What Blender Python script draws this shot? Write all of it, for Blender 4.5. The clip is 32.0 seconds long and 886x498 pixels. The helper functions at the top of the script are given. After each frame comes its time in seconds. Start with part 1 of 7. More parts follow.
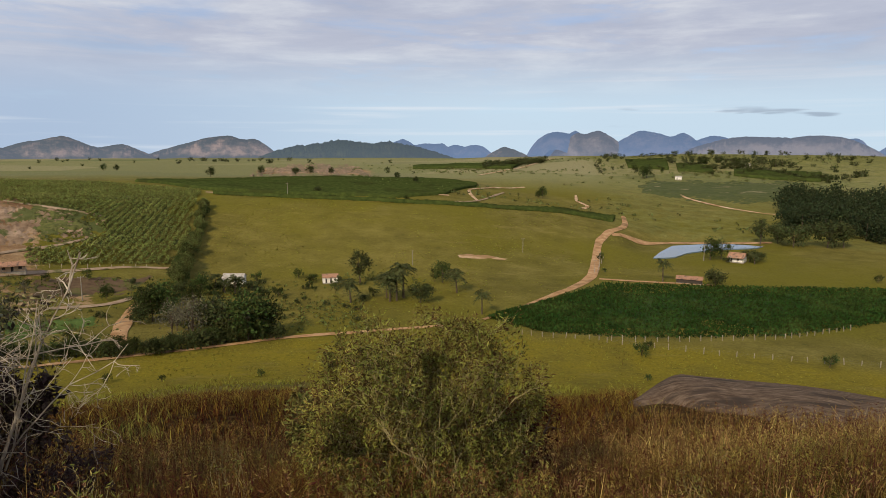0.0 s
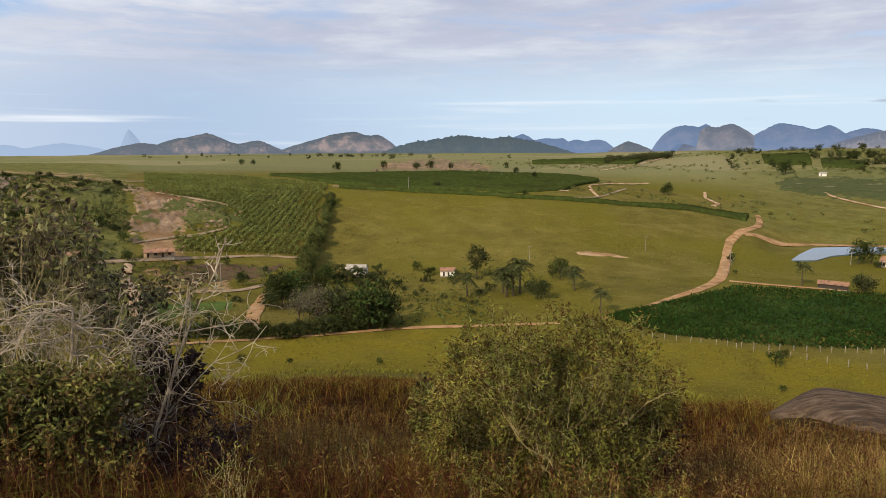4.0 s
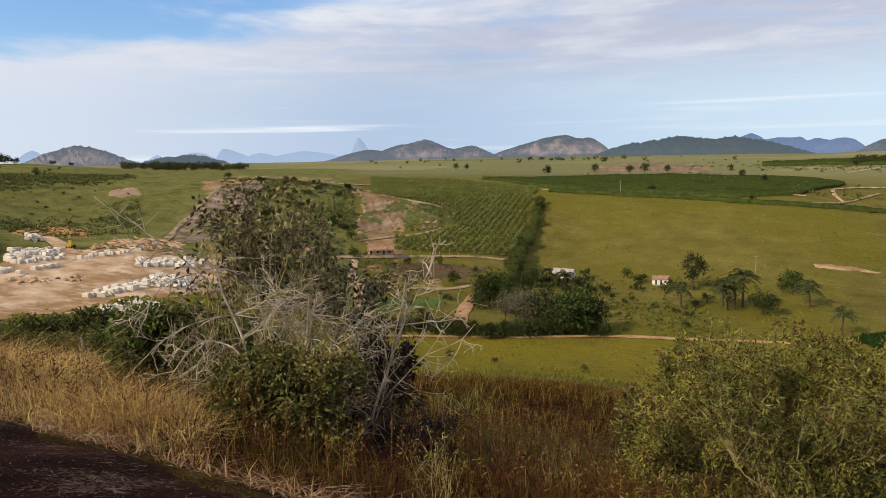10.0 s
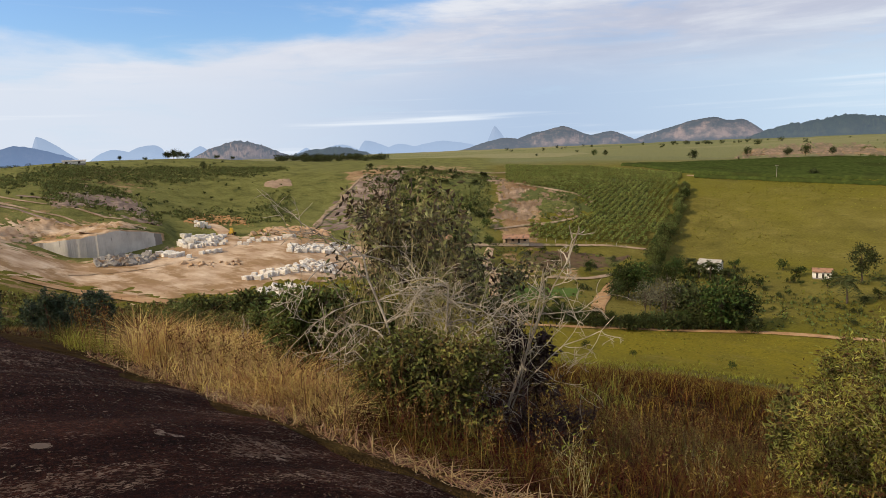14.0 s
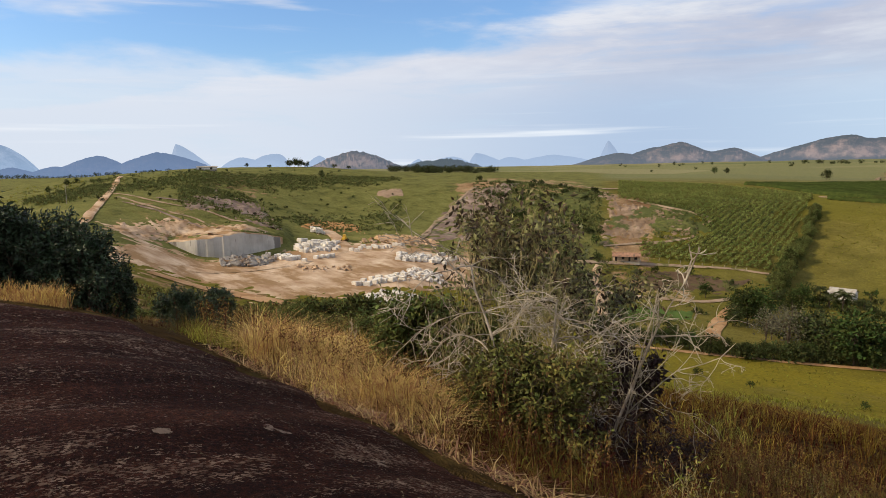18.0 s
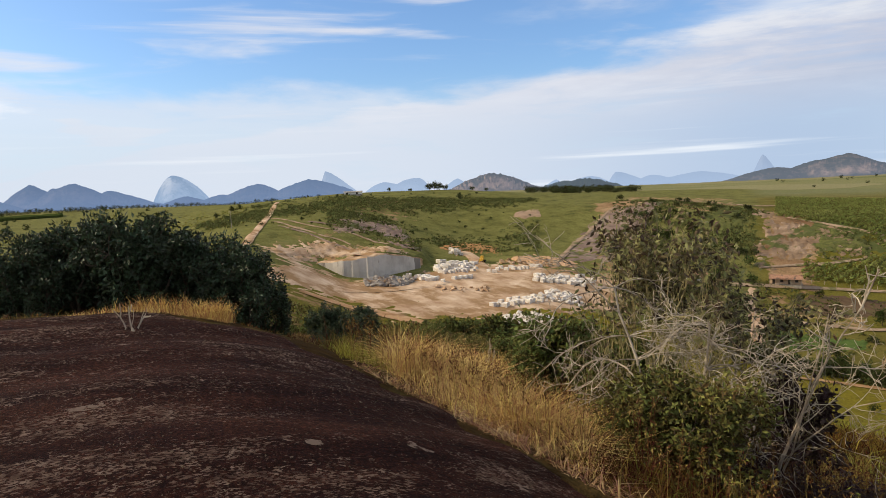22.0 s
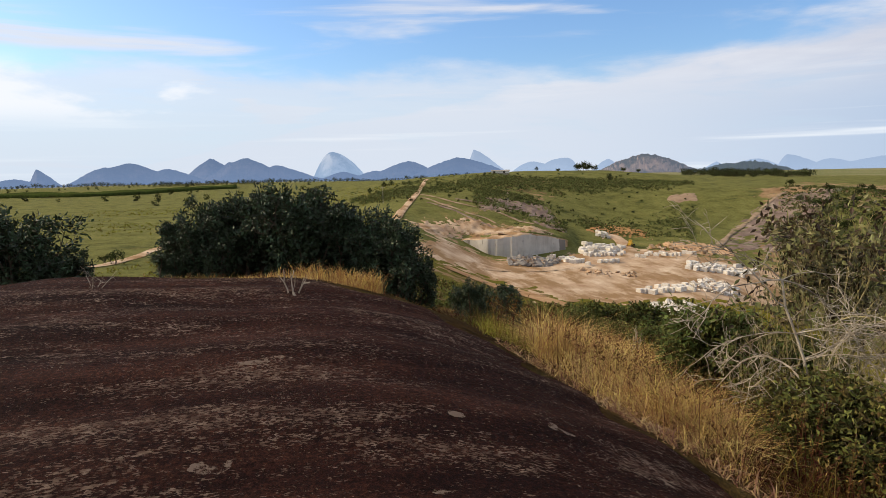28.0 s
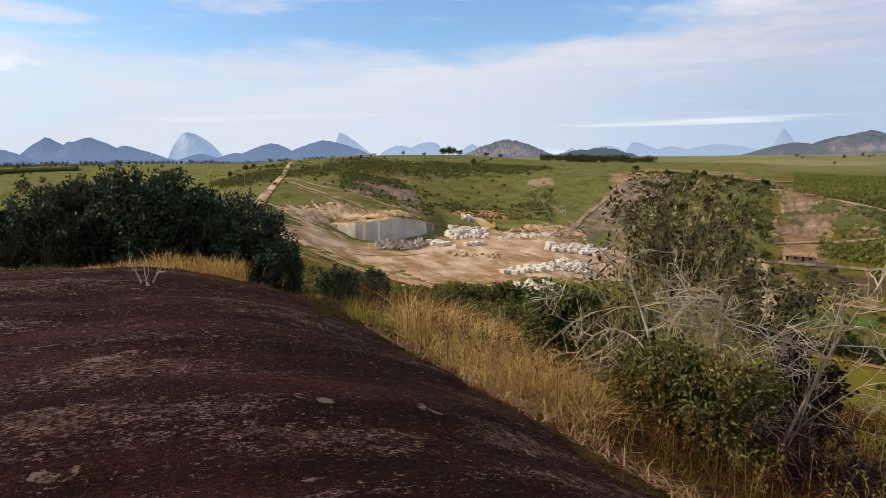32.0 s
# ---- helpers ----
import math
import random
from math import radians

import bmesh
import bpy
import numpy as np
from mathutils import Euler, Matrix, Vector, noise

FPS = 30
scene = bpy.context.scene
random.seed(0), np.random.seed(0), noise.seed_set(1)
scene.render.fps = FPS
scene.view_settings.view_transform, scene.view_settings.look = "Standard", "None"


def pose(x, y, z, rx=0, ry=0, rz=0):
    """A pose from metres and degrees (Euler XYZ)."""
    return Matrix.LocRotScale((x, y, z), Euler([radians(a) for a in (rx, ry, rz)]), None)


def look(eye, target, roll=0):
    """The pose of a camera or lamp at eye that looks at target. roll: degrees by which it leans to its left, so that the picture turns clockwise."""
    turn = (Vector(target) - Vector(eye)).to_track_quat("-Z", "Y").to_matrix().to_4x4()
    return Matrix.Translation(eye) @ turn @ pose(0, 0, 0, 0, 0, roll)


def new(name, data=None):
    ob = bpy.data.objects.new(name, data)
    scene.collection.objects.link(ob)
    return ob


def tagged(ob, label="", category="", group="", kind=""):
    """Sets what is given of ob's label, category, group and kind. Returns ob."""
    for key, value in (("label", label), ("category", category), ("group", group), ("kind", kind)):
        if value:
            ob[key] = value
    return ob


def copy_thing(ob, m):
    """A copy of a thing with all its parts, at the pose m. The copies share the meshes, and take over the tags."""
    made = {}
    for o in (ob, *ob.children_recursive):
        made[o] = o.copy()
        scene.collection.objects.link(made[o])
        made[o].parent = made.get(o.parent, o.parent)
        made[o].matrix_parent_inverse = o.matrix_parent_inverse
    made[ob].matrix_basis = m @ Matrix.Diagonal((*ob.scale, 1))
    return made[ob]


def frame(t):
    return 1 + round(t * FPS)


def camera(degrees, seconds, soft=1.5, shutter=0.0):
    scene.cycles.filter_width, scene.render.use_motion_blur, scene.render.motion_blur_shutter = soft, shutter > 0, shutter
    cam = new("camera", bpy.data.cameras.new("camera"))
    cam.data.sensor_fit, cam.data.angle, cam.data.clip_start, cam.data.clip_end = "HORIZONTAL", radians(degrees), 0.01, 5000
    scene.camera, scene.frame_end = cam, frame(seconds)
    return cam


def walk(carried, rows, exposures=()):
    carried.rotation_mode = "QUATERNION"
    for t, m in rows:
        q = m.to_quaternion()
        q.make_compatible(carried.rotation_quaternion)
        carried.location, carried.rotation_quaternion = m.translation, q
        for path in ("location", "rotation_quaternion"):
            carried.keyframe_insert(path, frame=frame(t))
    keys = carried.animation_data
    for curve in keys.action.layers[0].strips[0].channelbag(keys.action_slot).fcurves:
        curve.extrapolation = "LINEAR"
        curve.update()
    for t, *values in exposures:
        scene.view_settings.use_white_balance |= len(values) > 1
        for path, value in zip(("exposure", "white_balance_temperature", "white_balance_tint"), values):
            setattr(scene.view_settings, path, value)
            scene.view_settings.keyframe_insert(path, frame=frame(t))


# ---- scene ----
EYE = 1.6  # height of the lens over the bare rock
cam = camera(67.97, 32.0, soft=0.8)
# seconds; metres right, ahead and up from the first eye; degrees of yaw, pitch and roll
ROWS = [
    (0.0, 0.000, 0.000, 0.000, 0.00, -8.43, 0.21),
    (0.5, -0.011, 0.093, -0.027, 1.56, -8.44, 0.38),
    (1.0, -0.027, 0.110, -0.038, 2.54, -8.41, 0.51),
    (1.5, -0.036, 0.101, -0.041, 4.17, -8.43, 0.30),
    (2.0, -0.052, 0.100, -0.046, 6.08, -8.30, 0.12),
    (2.5, -0.069, 0.124, -0.049, 8.28, -8.14, 0.04),
    (3.0, -0.095, 0.109, -0.058, 9.08, -8.42, 0.00),
    (3.5, -0.117, 0.117, -0.054, 9.69, -8.75, 0.01),
    (5.5, -0.226, 0.088, -0.056, 12.89, -8.80, -0.30),
    (6.0, -0.220, 0.077, -0.055, 14.67, -8.51, -0.34),
    (6.5, -0.193, 0.038, -0.047, 16.97, -8.47, -0.08),
    (7.0, -0.158, 0.086, -0.051, 18.51, -8.44, -0.22),
    (7.5, -0.127, 0.092, -0.051, 20.40, -8.14, -0.36),
    (8.0, -0.122, 0.085, -0.043, 21.57, -8.10, -0.61),
    (8.5, -0.123, 0.083, -0.048, 23.67, -8.30, -0.98),
    (9.0, -0.134, 0.103, -0.052, 25.34, -8.40, -0.84),
    (9.5, -0.141, 0.106, -0.058, 26.86, -8.55, -0.74),
    (10.0, -0.154, 0.108, -0.058, 28.44, -8.42, -0.91),
    (10.5, -0.151, 0.119, -0.061, 29.52, -8.52, -0.91),
    (11.0, -0.137, 0.098, -0.051, 31.46, -8.62, -0.88),
    (11.5, -0.120, 0.100, -0.051, 33.82, -9.29, -0.82),
    (12.0, -0.087, 0.074, -0.052, 34.78, -9.31, -0.90),
    (12.5, -0.099, 0.081, -0.054, 34.48, -8.96, -0.93),
    (13.0, -0.133, 0.073, -0.043, 36.78, -8.99, -1.89),
    (13.5, -0.144, 0.050, -0.033, 38.68, -9.20, -1.93),
    (14.0, -0.153, 0.040, -0.033, 40.33, -9.12, -2.28),
    (14.5, -0.146, 0.019, -0.033, 41.32, -9.00, -2.11),
    (16.5, -0.231, 0.086, -0.056, 46.48, -7.52, -1.53),
    (17.0, -0.242, 0.086, -0.064, 47.61, -7.36, -1.11),
    (17.5, -0.236, 0.083, -0.060, 48.69, -7.51, -0.96),
    (18.0, -0.239, 0.084, -0.062, 49.63, -7.74, -1.14),
    (18.5, -0.251, 0.085, -0.067, 50.42, -7.54, -1.10),
    (19.0, -0.254, 0.091, -0.070, 51.18, -7.48, -1.23),
    (19.5, -0.258, 0.088, -0.068, 52.40, -7.24, -1.37),
    (20.0, -0.242, 0.072, -0.066, 54.65, -6.80, -1.65),
    (20.5, -0.257, 0.079, -0.063, 56.48, -6.32, -2.35),
    (21.0, -0.260, 0.073, -0.067, 58.62, -5.76, -2.66),
    (21.5, -0.263, 0.075, -0.069, 60.00, -5.51, -3.01),
    (22.0, -0.288, 0.078, -0.073, 61.56, -5.51, -2.55),
    (22.5, -0.302, 0.077, -0.076, 62.79, -5.50, -2.35),
    (23.0, -0.317, 0.078, -0.079, 63.96, -5.82, -2.12),
    (23.5, -0.296, 0.072, -0.077, 65.32, -5.99, -2.07),
    (24.0, -0.289, 0.070, -0.075, 65.82, -6.73, -1.43),
    (24.5, -0.293, 0.069, -0.074, 66.89, -6.98, -1.43),
    (25.0, -0.301, 0.065, -0.077, 68.18, -6.95, -1.19),
    (25.5, -0.313, 0.060, -0.078, 69.33, -6.77, -0.93),
    (27.5, -0.323, 0.058, -0.082, 72.76, -6.72, -1.19),
    (28.0, -0.323, 0.060, -0.082, 74.21, -6.87, -1.48),
    (28.5, -0.326, 0.058, -0.080, 74.77, -6.86, -1.52),
    (29.0, -0.325, 0.054, -0.081, 75.47, -6.53, -1.57),
    (29.5, -0.337, 0.048, -0.086, 75.96, -6.74, -1.63),
    (30.0, -0.333, 0.055, -0.085, 74.61, -6.77, -1.66),
    (30.5, -0.329, 0.057, -0.083, 72.57, -6.92, -1.40),
    (31.0, -0.319, 0.062, -0.079, 69.51, -7.21, -1.52),
    (31.5, -0.305, 0.067, -0.078, 65.97, -8.00, -1.39),
    (32.0, -0.314, 0.064, -0.080, 62.67, -8.49, -0.80),
]
walk(cam, [(t, pose(x, y, EYE + z, 0, 0, yaw) @ pose(0, 0, 0, 90 + pitch) @ pose(0, 0, 0, 0, 0, roll)) for t, x, y, z, yaw, pitch, roll in ROWS], ((0.0, -0.10), (1.2, 0.03), (3.0, 0.06), (32.0, 0.06)))

# ---------------------------------------------------------------- sky and sun
SUN_AZ, SUN_EL = 152.0, 33.0
sun = new("sun", bpy.data.lights.new("sun", "SUN"))
sun.data.energy, sun.data.angle, sun.data.color = 4.35, radians(0.6), (1.0, 0.815, 0.54)
sun.matrix_world = look((-math.sin(radians(SUN_AZ)) * math.cos(radians(SUN_EL)) * 50, math.cos(radians(SUN_AZ)) * math.cos(radians(SUN_EL)) * 50, math.sin(radians(SUN_EL)) * 50), (0, 0, 0))


class Nodes:
    """Short hand for node trees."""

    def __init__(self, tree):
        self.tree = tree
        tree.nodes.clear()

    def add(self, kind, values=(), **settings):
        n = self.tree.nodes.new(kind)
        for key, value in settings.items():
            setattr(n, key, value)
        for key, value in dict(values).items():
            if isinstance(value, bpy.types.NodeSocket):
                self.tree.links.new(value, n.inputs[key])
            else:
                n.inputs[key].default_value = value
        return n

    def maths(self, op, a, b=0.0, clamp=False):
        return self.add("ShaderNodeMath", {0: a, 1: b}, operation=op, use_clamp=clamp).outputs[0]

    def ramp(self, fac, stops):
        n = self.add("ShaderNodeValToRGB", {0: fac})
        e = n.color_ramp.elements
        e[0].position, e[0].color = stops[0][0], (*stops[0][1], 1)
        e[1].position, e[1].color = stops[-1][0], (*stops[-1][1], 1)
        for p, c in stops[1:-1]:
            e.new(p).color = (*c, 1)
        return n.outputs[0]

    def grey(self, fac, lo, hi, a=0.0, b=1.0):
        return self.add("ShaderNodeMapRange", {0: fac, 1: lo, 2: hi, 3: a, 4: b}, interpolation_type="SMOOTHSTEP").outputs[0]

    def mix(self, fac, a, b, blend="MIX"):
        n = self.add("ShaderNodeMix", {}, data_type="RGBA", blend_type=blend)
        for i, v in ((0, fac), (6, a), (7, b)):
            if isinstance(v, bpy.types.NodeSocket):
                self.tree.links.new(v, n.inputs[i])
            else:
                n.inputs[i].default_value = (*v, 1) if isinstance(v, tuple) and len(v) == 3 else v
        return n.outputs[2]

    def noise(self, vector, scale, detail=5.0, rough=0.55, distortion=0.0):
        return self.add("ShaderNodeTexNoise", {"Vector": vector, "Scale": scale, "Detail": detail, "Roughness": rough, "Distortion": distortion}).outputs[0]


world = bpy.data.worlds.new("sky")
scene.world = world
world.use_nodes = True
N = Nodes(world.node_tree)
sky = N.add("ShaderNodeTexSky", sky_type="NISHITA", sun_disc=False, sun_elevation=radians(SUN_EL), sun_rotation=radians(-SUN_AZ), altitude=200.0, dust_density=1.6)
way = N.add("ShaderNodeTexCoord").outputs["Generated"]
xyz = N.add("ShaderNodeSeparateXYZ", {0: way})
up = N.maths("MAXIMUM", xyz.outputs[2], 0.012)
# places on the flat cloud layer: the way divided by its rise
flat = N.add("ShaderNodeCombineXYZ", {0: N.maths("DIVIDE", xyz.outputs[0], up), 1: N.maths("DIVIDE", xyz.outputs[1], up)}).outputs[0]
fluff = N.noise(N.add("ShaderNodeMapping", {0: way, 3: (1.0, 1.0, 4.5)}).outputs[0], 2.6, 9.0, 0.58, 0.25)
billow = N.noise(N.add("ShaderNodeMapping", {0: way, 1: (3.0, 1.0, 0.0), 3: (1.0, 1.0, 7.0)}).outputs[0], 5.0, 8.0, 0.6, 0.3)
wisp = N.noise(N.add("ShaderNodeMapping", {0: way, 1: (0.4, 2.0, 0.7), 2: (0, radians(16), radians(20)), 3: (1.0, 1.0, 9.0)}).outputs[0], 2.3, 7.0, 0.52, 0.5)
bar = N.noise(N.add("ShaderNodeMapping", {0: way, 1: (5.0, 2.0, 0.0), 3: (1.0, 1.0, 30.0)}).outputs[0], 2.2, 5.0, 0.5, 0.2)
# a broad sheet of cloud ahead and to the right, with a ragged edge
ahead = N.add("ShaderNodeVectorMath", {0: flat, 1: (-0.22, 0.976, 0.0)}, operation="DOT_PRODUCT").outputs["Value"]
right = N.add("ShaderNodeVectorMath", {0: flat, 1: (1.0, 0.3, 0.0)}, operation="DOT_PRODUCT").outputs["Value"]
ragged = N.maths("MULTIPLY", N.maths("SUBTRACT", fluff, 0.5), 5.0)
sheet = N.maths("MAXIMUM", N.grey(N.maths("ADD", ahead, ragged), 4.4, 5.6), N.grey(N.maths("ADD", right, ragged), -2.2, 0.2))
left = N.add("ShaderNodeVectorMath", {0: flat, 1: (-1.0, -0.15, 0.0)}, operation="DOT_PRODUCT").outputs["Value"]
sheet = N.maths("MAXIMUM", sheet, N.maths("MULTIPLY", N.grey(N.maths("ADD", left, N.maths("MULTIPLY", ragged, 1.6)), 5.6, 7.6), 0.68))
feather = N.maths("MULTIPLY", N.grey(wisp, 0.50, 0.70), 0.92)
cover = N.maths("MAXIMUM", N.maths("MULTIPLY", sheet, N.grey(billow, 0.28, 0.50, 0.72, 1.0)), feather)
low = N.grey(up, 0.055, 0.16)
grey_cloud = N.ramp(N.maths("ADD", N.maths("MULTIPLY", fluff, 0.6), N.maths("MULTIPLY", billow, 0.4)), [(0.36, (0.42, 0.45, 0.56)), (0.50, (0.52, 0.545, 0.64)), (0.62, (0.70, 0.715, 0.76))])
# left of the sheet's edge the clouds stand nearer to the sun and are whiter
whiter = N.grey(xyz.outputs[0], -0.98, -0.35, 0.75, 0.0)
grey_cloud = N.mix(whiter, grey_cloud, (0.80, 0.80, 0.83))
airy = N.mix(N.grey(xyz.outputs[0], -0.62, 0.12), (0.43, 0.535, 0.69), (0.60, 0.735, 0.84))
pale = N.mix(N.grey(bar, 0.52, 0.80), airy, (0.80, 0.84, 0.88))
pale = N.mix(N.grey(xyz.outputs[0], -0.99, -0.5, 0.6, 0.0), pale, (0.82, 0.83, 0.85))
tone = N.mix(low, pale, grey_cloud)
clear = N.mix(1.0, sky.outputs[0], (0.108, 0.135, 0.165), "MULTIPLY")
clear = N.mix(N.grey(up, 0.0, 0.17, 0.85, 0.0), clear, (0.62, 0.74, 0.88))
dome = N.mix(cover, clear, tone)
# white puffs low in the blue on the left, and small grey flakes of cloud low on the right
puff = N.noise(N.add("ShaderNodeMapping", {0: way, 1: (1.3, 0.2, 0.0), 2: (radians(24), 0, 0), 3: (1.0, 1.0, 3.4)}).outputs[0], 4.2, 7.0, 0.55, 0.2)
puff = N.maths("MULTIPLY", N.grey(puff, 0.43, 0.56), N.maths("MULTIPLY", N.grey(up, 0.06, 0.10), N.grey(up, 0.165, 0.125)))
dome = N.mix(N.maths("MULTIPLY", N.maths("MULTIPLY", puff, N.grey(xyz.outputs[1], 0.14, -0.06)), 0.85), dome, (0.90, 0.90, 0.91))
flake = N.noise(N.add("ShaderNodeMapping", {0: way, 1: (7.0, 3.0, 0.0), 3: (1.0, 1.0, 9.0)}).outputs[0], 9.0, 3.0, 0.45, 0.1)
flake = N.maths("MULTIPLY", N.grey(flake, 0.56, 0.66), N.maths("MULTIPLY", N.grey(up, 0.034, 0.044), N.grey(up, 0.066, 0.054)))
dome = N.mix(N.maths("MULTIPLY", N.maths("MULTIPLY", flake, N.grey(xyz.outputs[0], 0.12, 0.22)), 0.75), dome, (0.34, 0.41, 0.50))
N.add("ShaderNodeOutputWorld", {0: N.add("ShaderNodeBackground", {0: N.mix(1.0, dome, (1.02, 1.04, 1.07), "MULTIPLY"), 1: 1.0}).outputs[0]})


# ---------------------------------------------------------------- materials
def surface(name, colours, size=1.0, rough=0.9, bump=0.4, bump_size=0.2, second=None, second_size=8.0, second_range=(0.5, 0.65), island=0.0, metal=0.0, translucent=0.0, specular=0.04, stretch=(1, 1, 1), coords="Object", thing=0.0):
    """A surface with grain at two scales: colours over noise of a size in metres, stains of a second colour, and relief."""
    m = bpy.data.materials.new(name)
    m.use_nodes = True
    n = Nodes(m.node_tree)
    where = n.add("ShaderNodeNewGeometry").outputs["Position"] if coords == "World" else n.add("ShaderNodeTexCoord").outputs[coords]
    place = n.add("ShaderNodeMapping", {0: where, 3: stretch}).outputs[0]
    grain = n.noise(place, 1.0 / size, 6.0, 0.6)
    steps = [(0.3 + 0.4 * i / max(1, len(colours) - 1), c) for i, c in enumerate(colours)]
    colour = n.ramp(grain, steps) if len(colours) > 1 else n.add("ShaderNodeRGB").outputs[0]
    if len(colours) == 1:
        colour.default_value = (*colours[0], 1)
    if second:
        stain = n.grey(n.noise(place, 1.0 / second_size, 5.0, 0.62), *second_range)
        colour = n.mix(stain, colour, second)
    if island:
        r = n.add("ShaderNodeNewGeometry").outputs["Random Per Island"]
        colour = n.add("ShaderNodeHueSaturation", {0: n.grey(r, 0, 1, 0.5 - island * 0.10, 0.5 + island * 0.06), 2: n.grey(r, 0, 1, 1 - island, 1 + island), 4: colour}).outputs[0]
    if thing:
        r = n.add("ShaderNodeObjectInfo").outputs["Random"]
        colour = n.add("ShaderNodeHueSaturation", {0: n.grey(r, 0, 1, 0.5 - thing * 0.05, 0.5 + thing * 0.05), 2: n.grey(r, 0, 1, 1 - thing, 1 + thing), 4: colour}).outputs[0]
    values = {"Base Color": colour, "Roughness": rough, "Metallic": metal, "Specular IOR Level": specular}
    if bump:
        values["Normal"] = n.add("ShaderNodeBump", {"Strength": bump, "Distance": bump_size * 0.3, "Height": n.noise(place, 1.0 / bump_size, 5.0, 0.65)}).outputs[0]
    shader = n.add("ShaderNodeBsdfPrincipled", values).outputs[0]
    if translucent:
        shader = n.add("ShaderNodeMixShader", {0: translucent, 1: shader, 2: n.add("ShaderNodeBsdfTranslucent", {0: colour}).outputs[0]}).outputs[0]
    n.add("ShaderNodeOutputMaterial", {0: shader})
    return m


def ground_material():
    """Turf, straw and bare soil, mixed by the cover weights of the land (red: straw, green: lush turf, blue: bare soil)."""
    m = bpy.data.materials.new("ground")
    m.use_nodes = True
    n = Nodes(m.node_tree)
    p = n.add("ShaderNodeNewGeometry").outputs["Position"]
    cover = n.add("ShaderNodeAttribute", attribute_name="cover")
    w = n.add("ShaderNodeSeparateColor", {0: cover.outputs["Color"]})
    fine, mid, broad = n.noise(p, 1.7, 6, 0.65), n.noise(p, 0.09, 6, 0.6), n.noise(p, 0.012, 5, 0.6)
    patch = n.noise(p, 0.035, 8, 0.68)
    pasture = n.ramp(mid, [(0.3, (0.098, 0.086, 0.021)), (0.5, (0.142, 0.121, 0.030)), (0.7, (0.188, 0.157, 0.044))])
    pasture = n.mix(n.grey(broad, 0.42, 0.62), pasture, (0.132, 0.118, 0.018))
    lush = n.ramp(n.noise(p, 0.11, 9, 0.74), [(0.36, (0.070, 0.074, 0.024)), (0.46, (0.132, 0.130, 0.038)), (0.6, (0.178, 0.170, 0.054)), (0.72, (0.225, 0.190, 0.075))])
    # dark thatch; its darkening also stands in for shadows between the grass
    straw = n.ramp(fine, [(0.3, (0.022, 0.012, 0.004)), (0.5, (0.044, 0.025, 0.008)), (0.7, (0.085, 0.052, 0.016))])
    soil = n.ramp(patch, [(0.34, (0.16, 0.085, 0.045)), (0.5, (0.30, 0.19, 0.10)), (0.62, (0.42, 0.29, 0.17)), (0.72, (0.10, 0.095, 0.04))])
    # farther off, a patchwork of field tones, paled and blued to imitate haze
    cells = n.add("ShaderNodeTexVoronoi", {"Vector": n.add("ShaderNodeVectorMath", {0: p, 1: n.mix(0.5, (0, 0, 0), n.add("ShaderNodeTexNoise", {"Vector": p, "Scale": 0.006}).outputs["Color"])}, operation="ADD").outputs[0], "Scale": 0.0048, "Randomness": 1.0})
    pick = n.add("ShaderNodeSeparateColor", {0: cells.outputs["Color"]}).outputs[0]
    fields = n.ramp(pick, [(0.0, (0.145, 0.155, 0.068)), (0.25, (0.225, 0.215, 0.105)), (0.5, (0.185, 0.190, 0.085)), (0.75, (0.265, 0.240, 0.130)), (1.0, (0.115, 0.135, 0.060))])
    away = n.grey(n.add("ShaderNodeVectorMath", {0: p}, operation="LENGTH").outputs["Value"], 420.0, 560.0)
    pasture = n.mix(n.maths("MULTIPLY", away, 0.85), pasture, fields)
    pasture = n.mix(n.maths("MULTIPLY", cover.outputs["Alpha"], n.grey(mid, 0.3, 0.62, 0.45, 0.95)), pasture, (0.185, 0.150, 0.017))
    wob = n.maths("MULTIPLY", n.maths("SUBTRACT", n.noise(p, 0.16, 7, 0.7), 0.5), 1.7)
    colour = n.mix(n.grey(n.maths("ADD", w.outputs[1], n.maths("MULTIPLY", wob, 0.5)), 0.3, 0.7), pasture, lush)
    colour = n.mix(n.grey(n.maths("ADD", w.outputs[2], wob), 0.42, 0.58), colour, soil)
    colour = n.mix(n.grey(n.maths("ADD", w.outputs[0], n.maths("MULTIPLY", wob, 0.4)), 0.3, 0.7), colour, straw)
    colour = n.mix(0.5, colour, n.ramp(fine, [(0.3, (0.35, 0.35, 0.35)), (0.7, (1.25, 1.25, 1.2))]), "MULTIPLY")
    tuft = n.grey(n.noise(p, 0.42, 5, 0.72), 0.56, 0.68)
    colour = n.mix(n.maths("MULTIPLY", tuft, 0.42), colour, (0.045, 0.050, 0.012))
    worn = n.grey(n.noise(n.add("ShaderNodeMapping", {0: p, 1: (40, 9, 0), 3: (0.5, 1.4, 1)}).outputs[0], 0.11, 6, 0.7), 0.57, 0.70)
    colour = n.mix(n.maths("MULTIPLY", worn, 0.40), colour, (0.21, 0.165, 0.055))
    relief = n.add("ShaderNodeBump", {"Strength": 0.8, "Distance": 0.7, "Height": n.noise(p, 0.55, 7, 0.75)}).outputs[0]
    n.add("ShaderNodeOutputMaterial", {0: n.add("ShaderNodeBsdfPrincipled", {"Base Color": colour, "Roughness": 0.95, "Specular IOR Level": 0.02, "Normal": relief}).outputs[0]})
    return m


